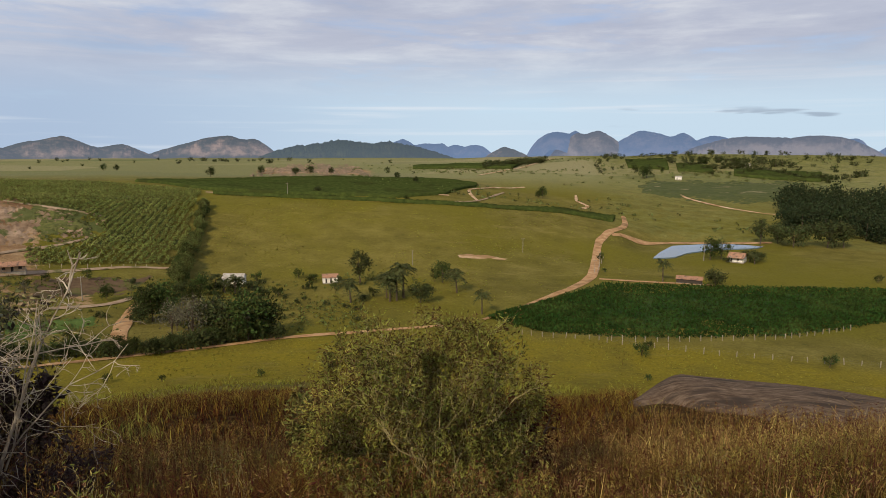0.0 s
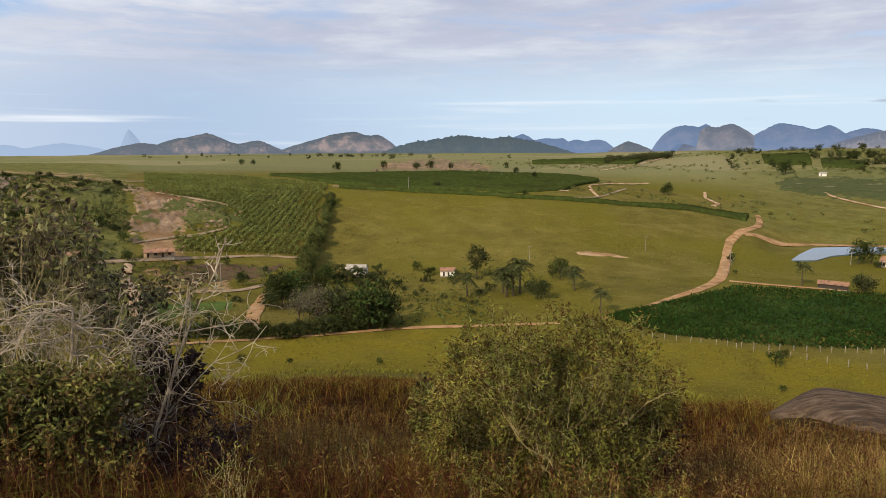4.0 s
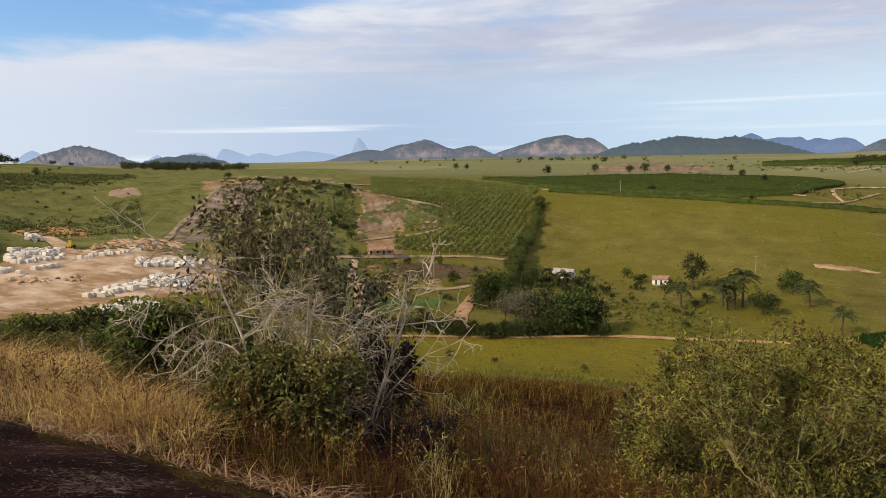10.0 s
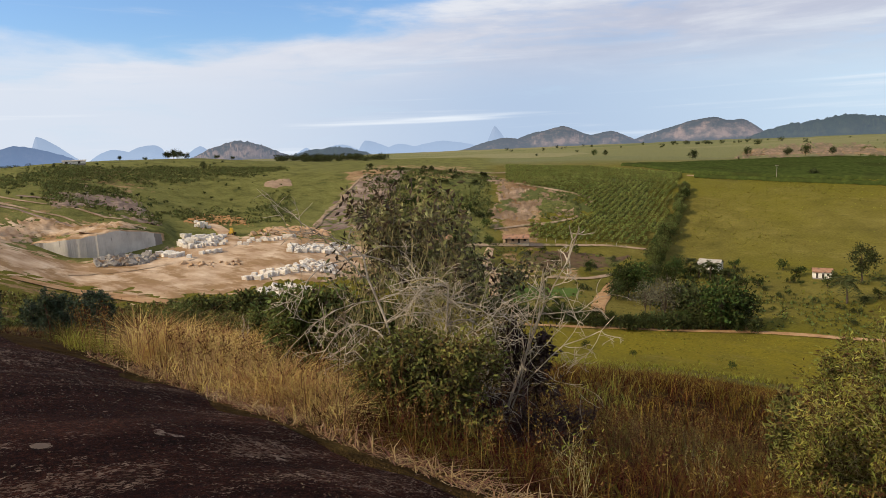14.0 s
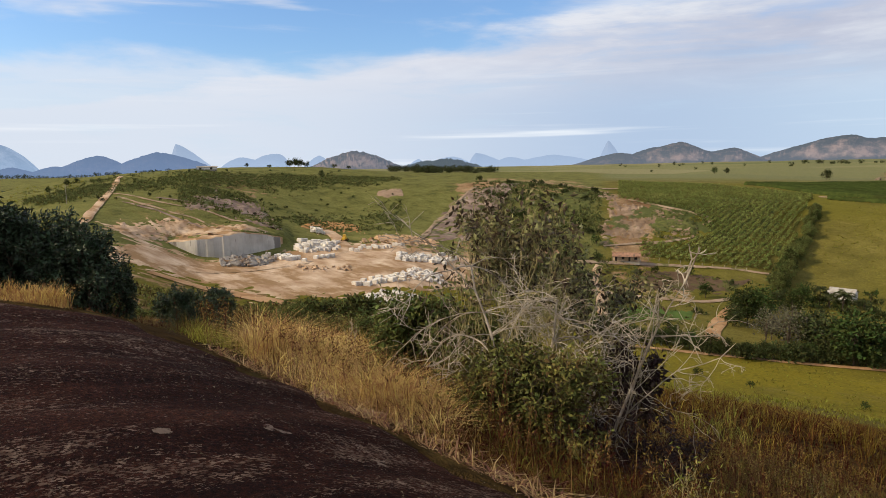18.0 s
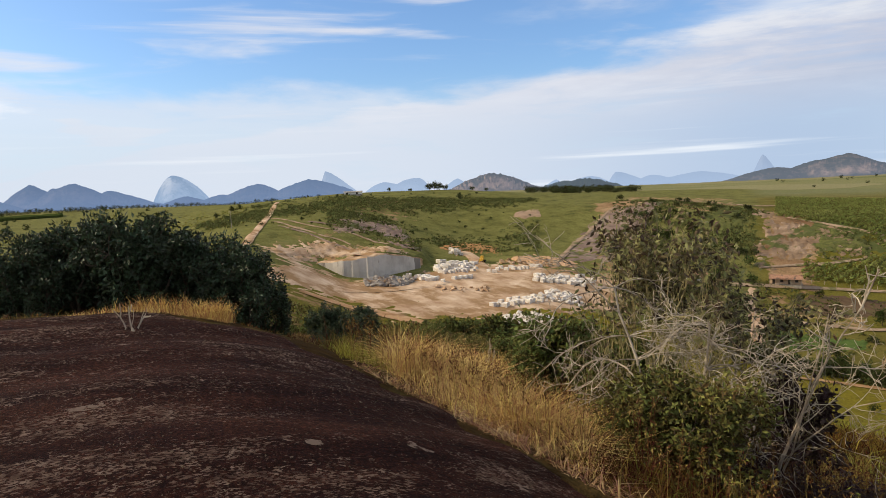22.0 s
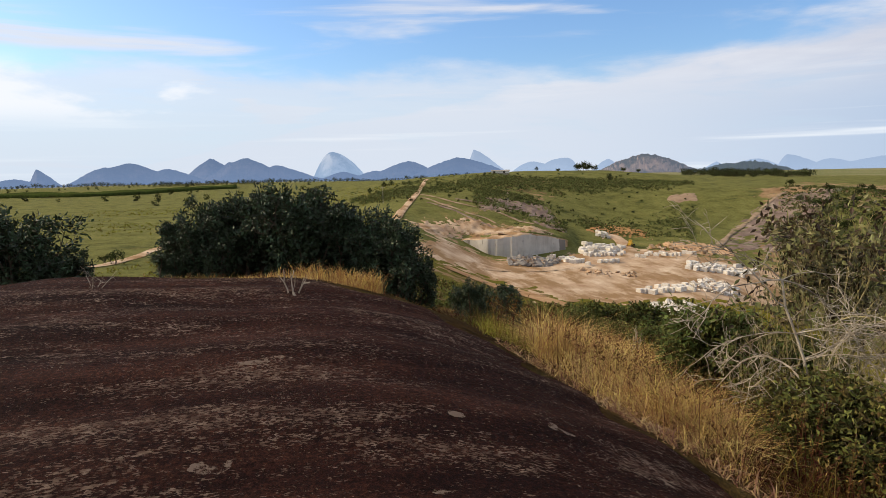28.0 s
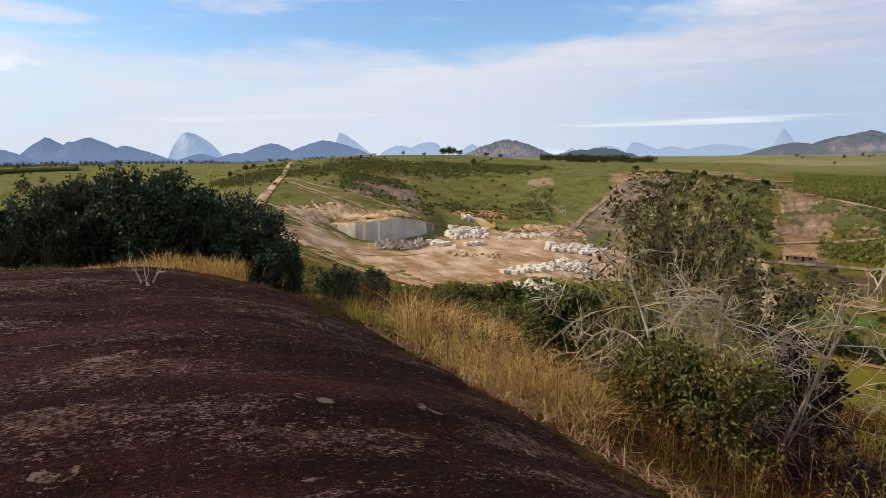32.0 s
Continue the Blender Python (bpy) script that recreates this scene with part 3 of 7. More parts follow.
mountain("steep blue granite massif with two grey summits", FAR_BLUE_HAZE, 4200, [(-9.5, 1.62, 2.5, 4.0, 2.9), (-11.2, 1.79, 2.6, 2.6, 1.7)], seed=7, trees=0.012)
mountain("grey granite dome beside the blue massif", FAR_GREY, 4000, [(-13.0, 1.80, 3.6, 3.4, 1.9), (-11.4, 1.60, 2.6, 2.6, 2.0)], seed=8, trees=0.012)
mountain("long blue range with a notched crest", FAR_BLUE_HAZE, 4150, [(-16.5, 1.75, 4.4, 9.5, 1.55), (-19.7, 1.58, 2.8, 2.9, 1.8)], seed=9, trees=0.012)
mountain("blue shoulder behind the scrubby hill", FAR_BLUE_HAZE, 4250, [(-22.0, 1.32, 3.2, 4.4, 2.2)], seed=10)
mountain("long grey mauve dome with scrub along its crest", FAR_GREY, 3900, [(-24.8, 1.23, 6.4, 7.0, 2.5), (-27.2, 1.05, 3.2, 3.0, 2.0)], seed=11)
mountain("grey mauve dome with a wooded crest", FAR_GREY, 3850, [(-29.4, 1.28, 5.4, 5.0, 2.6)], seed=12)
mountain("pale blue hills far behind the domes", FAR_BLUE_HAZE, 4400, [(-31.8, 1.06, 3.0, 1.4, 2.4), (-35.0, 0.95, 3.0, 4.0, 2.0)], seed=13)
mountain("thin pale needle of rock in the haze", FAR_PALE_HAZE, 4450, [(35.5, 1.31, 1.0, 1.5, 1.6)], rough=0.01, trees=0.005, seed=14)
mountain("low pale range far behind the plain", FAR_PALE_HAZE, 4420, [(40.0, 0.21, 5.0, 5.0, 2.2), (43.6, 0.10, 3.0, 3.0, 2.0)], rough=0.03, trees=0.005, seed=15)
mountain("pale table-topped hill far behind the plain", FAR_PALE_HAZE, 4440, [(46.6, 0.50, 0.9, 3.4, 2.0), (48.6, 0.28, 4.0, 2.6, 1.8), (51.6, 0.12, 1.8, 1.4, 1.6)], rough=0.03, trees=0.005, seed=16)
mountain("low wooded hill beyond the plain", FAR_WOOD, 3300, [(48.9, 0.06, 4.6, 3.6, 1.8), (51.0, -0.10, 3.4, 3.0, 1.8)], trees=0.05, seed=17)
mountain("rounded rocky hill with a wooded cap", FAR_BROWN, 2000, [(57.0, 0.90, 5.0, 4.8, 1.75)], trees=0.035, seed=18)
mountain("pale flat-topped hill in the haze", FAR_PALE_HAZE, 4400, [(63.5, 0.72, 3.0, 1.2, 3.2), (66.4, 0.50, 2.4, 3.2, 2.2), (60.0, 0.54, 2.0, 1.6, 1.8)], rough=0.03, trees=0.006, seed=19)
mountain("slanting pale peak behind the green hill", FAR_PALE_HAZE, 4350, [(71.35, 1.68, 0.8, 3.4, 1.6)], rough=0.02, trees=0.006, seed=20)
mountain("rounded blue hill behind the green slope", FAR_BLUE_HAZE, 3300, [(72.6, 0.98, 5.0, 5.2, 1.9)], seed=21)
mountain("blue hill with a long shoulder", FAR_BLUE_HAZE, 3600, [(77.0, 0.84, 4.2, 3.6, 1.7), (80.0, 0.06, 3.0, 3.0, 1.8)], seed=22)
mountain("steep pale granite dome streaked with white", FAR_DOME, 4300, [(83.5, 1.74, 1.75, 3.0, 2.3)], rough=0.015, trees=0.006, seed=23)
mountain("low dark blue foothill before the dome", FAR_BLUE_HAZE, 3700, [(82.6, 0.04, 3.0, 3.2, 1.8), (85.4, -0.25, 2.5, 2.5, 1.8)], seed=24)
mountain("blue hill between the domes", FAR_BLUE_HAZE, 4000, [(88.2, 0.74, 3.0, 4.6, 1.7)], seed=25)
mountain("pair of steep blue hills", FAR_BLUE_HAZE, 3800, [(90.5, 1.36, 4.4, 4.0, 1.7), (91.9, 1.05, 1.5, 1.5, 1.8)], seed=26)
mountain("steep blue peak behind its neighbour", FAR_BLUE_HAZE, 4150, [(93.3, 1.39, 2.9, 3.2, 1.6)], seed=27)
mountain("broad blue hill with two tops", FAR_BLUE_HAZE, 3700, [(99.3, 1.14, 5.6, 4.2, 1.7), (96.8, 0.64, 3.0, 4.4, 1.7), (101.0, 0.84, 3.4, 3.0, 1.8)], seed=28)
mountain("hazy hill with a steep knob", FAR_BLUE_HAZE, 4200, [(105.6, 0.80, 0.8, 2.2, 1.5), (107.0, 0.10, 4.5, 3.0, 1.8)], seed=29)
mountain("hazy hills at the end of the plain", FAR_BLUE_HAZE, 4300, [(112.0, 0.55, 4.5, 4.0, 1.8)], seed=30)


# ---------------------------------------------------------------- plant and bark materials
BARK = surface("bark", [(0.05, 0.037, 0.026), (0.12, 0.09, 0.065)], 0.25, 0.9, 0.5, 0.08, stretch=(1, 1, 0.2))
PALE_WOOD = surface("bleached_wood", [(0.22, 0.175, 0.125), (0.36, 0.30, 0.225), (0.49, 0.425, 0.335)], 0.22, 0.85, 0.4, 0.03, (0.15, 0.11, 0.08), 0.5, stretch=(1, 1, 0.35))
TWIG = surface("olive_twig", [(0.17, 0.138, 0.060), (0.32, 0.272, 0.14)], 0.3, 0.8, 0.0)
LEAF_DARK = surface("dark_leaf", [(0.030, 0.038, 0.013), (0.068, 0.078, 0.028)], 1.2, 0.6, 0.0, island=0.45, translucent=0.15, thing=0.12)
LEAF_WOOD = surface("wood_leaf", [(0.016, 0.024, 0.011), (0.036, 0.048, 0.020)], 3.0, 0.7, 0.0, island=0.4, translucent=0.1)
PALE_STRAW = surface("bleached_straw", [(0.13, 0.066, 0.030), (0.24, 0.150, 0.078), (0.38, 0.28, 0.175)], 0.5, 0.8, 0.0, island=0.4, translucent=0.2, coords="World")
LEAF_VALLEY = surface("valley_leaf", [(0.022, 0.034, 0.010), (0.052, 0.066, 0.017)], 3.0, 0.7, 0.0, island=0.4, translucent=0.12, thing=0.3)
LEAF_GREY = surface("grey_leaf", [(0.075, 0.070, 0.045), (0.13, 0.12, 0.08)], 2.0, 0.8, 0.0, island=0.35, translucent=0.1, thing=0.15)
LEAF_OLIVE = surface("olive_leaf", [(0.062, 0.064, 0.014), (0.120, 0.111, 0.025), (0.225, 0.175, 0.048)], 0.7, 0.55, 0.0, island=0.65, translucent=0.12)
LEAF_SHRUB = surface("shrub_leaf", [(0.070, 0.074, 0.020), (0.125, 0.123, 0.035), (0.205, 0.152, 0.050)], 0.5, 0.55, 0.0, island=0.5, translucent=0.22)
LEAF_DRY = surface("dry_olive_leaf", [(0.062, 0.060, 0.024), (0.118, 0.104, 0.043), (0.19, 0.150, 0.066)], 0.6, 0.5, 0.0, island=0.6, translucent=0.2, specular=0.2)
LEAF_SLOPE = surface("slope_leaf", [(0.072, 0.086, 0.023), (0.140, 0.150, 0.045)], 1.5, 0.6, 0.0, island=0.5, translucent=0.2, thing=0.2)
LEAF_HILL = surface("hill_scrub_leaf", [(0.070, 0.082, 0.026), (0.130, 0.138, 0.046)], 2.5, 0.7, 0.0, island=0.4, translucent=0.2)
LEAF_NEAR_DARK = surface("near_dark_leaf", [(0.020, 0.032, 0.016), (0.052, 0.070, 0.034)], 0.8, 0.5, 0.0, island=0.5, translucent=0.12, thing=0.1, specular=0.2)
LEAF_PURPLE = surface("dusky_leaf", [(0.036, 0.024, 0.021), (0.080, 0.052, 0.042)], 0.4, 0.6, 0.0, island=0.4, translucent=0.1)
PALM_LEAF = surface("palm_leaf", [(0.040, 0.050, 0.018), (0.090, 0.098, 0.036)], 1.5, 0.55, 0.0, island=0.35, translucent=0.15)
CORN = surface("maize_leaf", [(0.122, 0.140, 0.035), (0.192, 0.208, 0.058)], 9.0, 0.6, 0.0, island=0.4, translucent=0.25, second=(0.20, 0.21, 0.06), second_size=26.0, coords="World")
BEAN = surface("bean_leaf", [(0.015, 0.036, 0.007), (0.032, 0.060, 0.012)], 7.0, 0.7, 0.0, island=0.4, translucent=0.2, second=(0.040, 0.066, 0.015), second_size=20.0, coords="World")
CANOPY = surface("coffee_canopy", [(0.026, 0.038, 0.010), (0.060, 0.076, 0.019)], 2.5, 1.0, 1.0, 2.0, (0.034, 0.040, 0.012), 18.0, coords="World", specular=0.0)
STRAW = surface("straw_blade", [(0.040, 0.020, 0.005), (0.082, 0.045, 0.010), (0.175, 0.106, 0.025)], 1.6, 0.7, 0.0, island=0.65, translucent=0.18, second=(0.15, 0.135, 0.03), second_size=4.0, second_range=(0.52, 0.64), coords="World")
GOLD = surface("golden_blade", [(0.30, 0.172, 0.054), (0.46, 0.302, 0.108), (0.58, 0.43, 0.19)], 1.2, 0.7, 0.0, island=0.45, translucent=0.35, coords="World")
RED_STRAW = surface("russet_blade", [(0.030, 0.013, 0.004), (0.064, 0.029, 0.008), (0.145, 0.072, 0.019)], 0.9, 0.75, 0.0, island=0.65, translucent=0.15, coords="World")
PLUME = surface("seed_plume", [(0.072, 0.037, 0.012), (0.145, 0.083, 0.028), (0.25, 0.165, 0.070)], 0.8, 0.7, 0.0, island=0.6, translucent=0.3, coords="World")
GREEN_BLADE = surface("green_blade", [(0.058, 0.056, 0.010), (0.110, 0.100, 0.018)], 2.0, 0.7, 0.0, island=0.5, translucent=0.2, coords="World")
MEADOW = surface("meadow_blade", [(0.135, 0.135, 0.020), (0.22, 0.200, 0.034)], 6.0, 0.7, 0.0, island=0.4, translucent=0.3, coords="World")


# ---------------------------------------------------------------- builders
def part(name, data, material=None, parent=None, label=""):
    """ONE mesh object under a thing or a part, from a mesh or from (verts, quads)."""
    ob = new(name, data if isinstance(data, bpy.types.Mesh) else mesh_of(name, data[0], data[1], material, True))
    if parent:
        ob.parent = parent
    return tagged(ob, label)


def thing(name, label, category, group="", place=None):
    ob = new(name)
    ob.empty_display_size = 0.3
    if place is not None:
        ob.matrix_basis = place if isinstance(place, Matrix) else Matrix.Translation(place)
    return tagged(ob, label, category, group)


def joined(pieces):
    verts, faces, base = [], [], 0
    for v, f in pieces:
        v = np.asarray(v, float).reshape(-1, 3)
        verts.append(v)
        faces.append(np.asarray(f, int).reshape(-1, 4) + base)
        base += len(v)
    return np.concatenate(verts), np.concatenate(faces)


def tube(points, radii, sides=5):
    """A tapered round stem through points."""
    p = np.asarray(points, float)
    r = np.broadcast_to(np.asarray(radii, float), (len(p),))
    t = np.gradient(p, axis=0)
    t /= np.linalg.norm(t, axis=1, keepdims=True) + 1e-9
    ref = np.where(np.abs(t[:, 2:3]) < 0.9, [[0.0, 0.0, 1.0]], [[1.0, 0.0, 0.0]])
    a = np.cross(t, ref)
    a /= np.linalg.norm(a, axis=1, keepdims=True) + 1e-9
    b = np.cross(t, a)
    w = np.linspace(0, 2 * np.pi, sides, endpoint=False)
    ring = p[:, None] + r[:, None, None] * (np.cos(w)[None, :, None] * a[:, None] + np.sin(w)[None, :, None] * b[:, None])
    return ring.reshape(-1, 3), sheet_faces(len(p), sides, True)


def box(size, centre=(0, 0, 0), bevel=0.0, jitter=0.0, rng=None):
    """A box as verts and quads; with a bevel its corners are cut by an inner ring at both ends."""
    x, y, z = (s / 2 for s in size)
    if bevel:
        rings = [(z, x - bevel, y - bevel), (z - bevel, x, y), (-z + bevel, x, y), (-z, x - bevel, y - bevel)]
    else:
        rings = [(z, x, y), (-z, x, y)]
    v = np.array([(sx * a, sy * b, h) for h, a, b in rings for sx, sy in ((-1, -1), (1, -1), (1, 1), (-1, 1))], float)
    if jitter:
        v += rng.normal(0, jitter, v.shape)
    n = len(rings)
    f = [(4 * i + j, 4 * (i + 1) + j, 4 * (i + 1) + (j + 1) % 4, 4 * i + (j + 1) % 4) for i in range(n - 1) for j in range(4)]
    f += [(0, 1, 2, 3), (4 * n - 1, 4 * n - 2, 4 * n - 3, 4 * n - 4)]
    return v + np.asarray(centre, float), np.array(f)


def leaves(rng, at_points, way, length, width, curl=0.25):
    """Pointed leaves, one at each point, along way (both n x 3)."""
    n = len(at_points)
    way = way / (np.linalg.norm(way, axis=1, keepdims=True) + 1e-9)
    side = np.cross(way, rng.normal(0, 1, (n, 3)))
    side /= np.linalg.norm(side, axis=1, keepdims=True) + 1e-9
    lift = np.cross(side, way)
    l = (length * rng.uniform(0.7, 1.3, n))[:, None]
    w = (width * rng.uniform(0.7, 1.3, n))[:, None]
    mid = at_points + way * l * 0.45 + lift * l * curl * 0.5
    v = np.stack([at_points, mid + side * w * 0.5, at_points + way * l, mid - side * w * 0.5], 1)
    return v.reshape(-1, 3), np.arange(4 * n).reshape(n, 4)


def clumps(rng, centres, spread, per, length, width, droop=0.0, core=None):
    c = np.repeat(np.asarray(centres, float), per, axis=0)
    off = rng.normal(0, 1, c.shape) * spread
    core = np.mean(centres, axis=0) if core is None else np.asarray(core, float)
    way = rng.normal(0, 1, c.shape) * 0.8 + (c + off - core) / (np.abs(c + off - core).max() + 1e-6) * 1.0
    way[:, 2] += 0.15 - droop
    return leaves(rng, c + off, way, length, width)


def branching(rng, start, way, length, radius, levels, kids=3, spread=0.7, bend=0.18, up=0.1, taper=0.62, shrink=0.68, sides=5, tips=None, steps=5):
    """A branch and its side branches, as a list of tubes; the ends of the last ones go into tips."""
    p, d = np.array(start, float), np.array(way, float)
    d /= np.linalg.norm(d)
    pts = [p.copy()]
    for _ in range(steps):
        d = d + rng.normal(0, bend, 3) + np.array([0, 0, up * 0.3])
        d /= np.linalg.norm(d)
        p = p + d * length / steps
        pts.append(p.copy())
    out = [tube(pts, np.linspace(radius, radius * taper, len(pts)), sides)]
    if levels <= 0:
        if tips is not None:
            tips.extend(pts[2:])
        return out
    if levels == 1 and tips is not None:
        tips.extend(pts[3:])
    for k in range(kids):
        i = steps if k == 0 else rng.randint(max(1, steps // 2 - 1), steps + 1)
        w = d + rng.normal(0, spread, 3) + np.array([0, 0, up])
        out += branching(rng, pts[i], w, length * shrink * rng.uniform(0.75, 1.2), radius * taper * rng.uniform(0.7, 1.0), levels - 1, kids, spread, bend, up, taper, shrink, max(3, sides - 1), tips, steps)
    return out


class Kind:
    """One thing, built once, and set down as often as wanted."""

    def __init__(self, ob):
        self.ob, self.used = ob, False

    def put(self, place, turn=0.0, size=1.0, label="", tall=1.0):
        m = pose(*place, 0, 0, turn) @ Matrix.Diagonal((size, size, size * tall, 1))
        if not self.used:
            self.used = True
            self.ob.matrix_basis = m
            got = self.ob
        else:
            s = self.ob.scale
            got = copy_thing(self.ob, m @ Matrix.Diagonal((1 / s[0], 1 / s[1], 1 / s[2], 1)))
        return tagged(got, label)


def make_tree(seed, height, width, trunk, count=26, per=34, leaf=0.55, material=None, label="", group="valley trees", flat=1.0, name="tree"):
    """A broad tree: tapered trunk with limbs, and a crown of leaf clumps with gaps."""
    rng = np.random.RandomState(seed)
    ob = thing(name, label, "tree", group)
    ch = (height - trunk) / 2
    mid = np.array([0, 0, trunk + ch])
    u = rng.normal(0, 1, (count, 3))
    u /= np.linalg.norm(u, axis=1, keepdims=True)
    c = mid + u * np.array([width / 2, width / 2, ch * flat]) * (rng.uniform(0.25, 1, (count, 1)) ** 0.5) * 0.86
    stems = [tube([(0, 0, -0.4), (rng.normal(0, .1), rng.normal(0, .1), trunk * 0.5), (rng.normal(0, .15), 0, trunk), tuple(mid)], [0.045 * height * 0.55, 0.02 * height, 0.017 * height, 0.008 * height], 7)]
    for k in c[:: max(1, count // 9)]:
        stems.append(tube([(0, 0, trunk * rng.uniform(0.75, 1.1)), tuple((k + mid * [1, 1, 0.8]) / 2 * [0.6, 0.6, 1]), tuple(k)], [0.010 * height, 0.007 * height, 0.003 * height], 4))
    part("trunk", joined(stems), BARK, ob)
    part("crown", clumps(rng, c, width * 0.085, per, leaf, leaf * 0.62, core=mid), material or LEAF_VALLEY, ob)
    return Kind(ob)


def ribbon(name, route, width, material, label, category, lift=0.12, step=1.2, ragged=0.12, seed=1):
    """A road or path laid on the land along a route of (bearing, distance)."""
    rng = np.random.RandomState(seed)
    p = np.array([at(a, d)[:2] for a, d in route])
    s = np.concatenate([[0], np.cumsum(np.linalg.norm(np.diff(p, axis=0), axis=1))])
    n = max(4, int(s[-1] / step))
    q = np.linspace(0, s[-1], n)
    x, y = cubic(s, p[None, :, 0], q)[0], cubic(s, p[None, :, 1], q)[0]
    t = np.stack([np.gradient(x), np.gradient(y)], -1)
    t /= np.linalg.norm(t, axis=1, keepdims=True)
    w = np.interp(q / s[-1], np.linspace(0, 1, len(np.atleast_1d(width))), np.atleast_1d(width))
    cols = np.linspace(-0.5, 0.5, 7)
    edge = 1 + ragged * np.stack([np.convolve(rng.normal(0, 2.4, n + 14), np.hanning(15) / 7, "valid") for _ in range(2)], -1)
    wide = w[:, None] * cols[None] * np.where(cols < 0, edge[:, :1], edge[:, 1:])
    X, Y = x[:, None] - t[:, 1:] * wide, y[:, None] + t[:, :1] * wide
    lift = np.maximum(lift, 0.0014 * np.hypot(X, Y))
    Z = land(X, Y)
    k = 1 if n < 30 else 11
    soft = np.stack([np.convolve(np.pad(Z[:, j], k // 2, "edge"), np.ones(k) / k, "valid")[:n] for j in range(7)], -1)
    Z = np.clip(soft + 0.05, Z - 0.10, Z + 0.15) + lift - 0.5 * lift * (np.abs(cols) > 0.45)
    return tagged(new(name, mesh_of(name, np.stack([X, Y, Z], -1), sheet_faces(n, 7), material)), label, category, kind="structure")


def spread_between(near, far, rows, cols):
    """A net of plan places between two edges given by (bearing, distance)."""
    def edge(pts):
        p = np.array([at(a, d)[:2] for a, d in pts])
        s = np.concatenate([[0], np.cumsum(np.linalg.norm(np.diff(p, axis=0), axis=1))])
        q = np.linspace(0, s[-1], cols)
        return np.stack([np.interp(q, s, p[:, 0]), np.interp(q, s, p[:, 1])], -1)
    a, b = edge(near), edge(far)
    f = np.linspace(0, 1, rows)[:, None, None]
    return a[None] * (1 - f) + b[None] * f


def patch(name, near, far, material, label, category, lift=0.15, rows=24, cols=40, bumps=0.0, skirt=0.0, seed=2, fray=0.25):
    """A sheet laid on the land between two edges; with a skirt it stands up like a crop."""
    rng = np.random.RandomState(seed)
    g = spread_between(near, far, rows, cols)
    X, Y = g[..., 0], g[..., 1]
    if skirt:
        Z = land(X, Y) + lift + bumps * rng.uniform(-1, 1, X.shape)
        Z[1:-1, 1:-1] += skirt
        X[[0, -1]], Y[[0, -1]] = X[[1, -2]], Y[[1, -2]]
        X[:, [0, -1]], Y[:, [0, -1]] = X[:, [1, -2]], Y[:, [1, -2]]
    else:
        # the rim dips under the turf along a wavering line
        i, j = np.meshgrid(np.linspace(0, 1, rows), np.linspace(0, 1, cols), indexing="ij")
        rim = np.minimum(np.minimum(i, 1 - i) * 2, np.minimum(j, 1 - j) * 2 * min(3.0, cols / rows + 1))
        inside = smooth(0.0, 0.5, rim + fray * (waves(X, Y, seed + 60, 5.0) + 0.4 * rng.normal(0, 1, X.shape)))
        Z = land(X, Y) + (lift + bumps * rng.uniform(-1, 1, X.shape)) * inside - 0.9 * fray * (1 - inside) * 2.5
    return tagged(new(name, mesh_of(name, np.stack([X, Y, Z], -1), sheet_faces(rows, cols), material)), label, category, kind="structure")


# ---------------------------------------------------------------- roads, fields and water
ribbon("dirt_road", [(-3.6, 164), (-8.3, 186), (-11.7, 212), (-13.0, 232), (-13.25, 263), (-13.5, 291), (-14.2, 311), (-15.5, 340), (-15.4, 370)], [1.2, 1.8, 3.2, 3.6, 3.2, 3.2, 3.8, 3.2, 2.2], DIRT, "winding pale red dirt road between pasture and field", "road", 0.14)
ribbon("dirt_bank", [(-14.4, 309), (-16.7, 319), (-19.8, 330), (-23.3, 337), (-26.8, 340)], [4, 6, 4.5, 3, 2.4], DIRT, "bare red earth bank above the pond", "road", 0.25)
ribbon("farm_track", [(-13.6, 226), (-16, 226), (-18.2, 227), (-22.7, 229)], [1.6, 1.2], DIRT, "faint worn farm track in the grass", "path", 0.1)
ribbon("field_edge_path", [(36, 143), (31.8, 145), (24.1, 147), (14.0, 152), (4.9, 155), (0, 158)], [1.2, 2.0, 1.6, 2.2, 1.2], DIRT, "narrow earth path along the hedge", "path", 0.1, ragged=0.3)
ribbon("farm_road", [(45, 206), (42, 208), (38.9, 212), (35.9, 220), (32.3, 227), (25.8, 236), (22.5, 237)], [3.5, 3.2, 2.6, 1.7, 1.2], WASHED, "pale dirt road below the maize field", "road", 0.12, ragged=0.25)
ribbon("yard_road", [(44, 182), (37.8, 185), (32.5, 192), (27.3, 196), (25.6, 203)], [2.8, 2.4, 2.4, 1.8], WASHED, "pale dirt track between the plots", "road", 0.12, ragged=0.25)
ribbon("side_path", [(35.6, 158), (35.9, 172), (35.8, 186), (36.6, 200), (36.2, 216)], [3.2, 2.6], SAND, "pale dirt lane climbing past the garden", "path", 0.12, ragged=0.3)
ribbon("red_path", [(27.0, 158), (26.6, 170), (26.2, 184), (25.2, 196)], [3.4, 2.6], DIRT, "red earth lane beside the garden", "path", 0.12, ragged=0.4)
ribbon("hill_road", [(75.4, 345), (75.6, 326), (76.1, 278), (77.2, 226), (78.6, 176), (79.5, 150)], [1.8, 2.2, 2.4, 2.6, 2.4], SAND, "straight pale dirt road climbing the hill", "road", 0.15, ragged=0.15)
ribbon("valley_path", [(103, 150), (101, 154), (98.6, 174), (95.6, 200), (92, 230)], [3.6, 3.0, 2.4], SAND, "pale cattle path on the far slope", "path", 0.1, ragged=0.4)
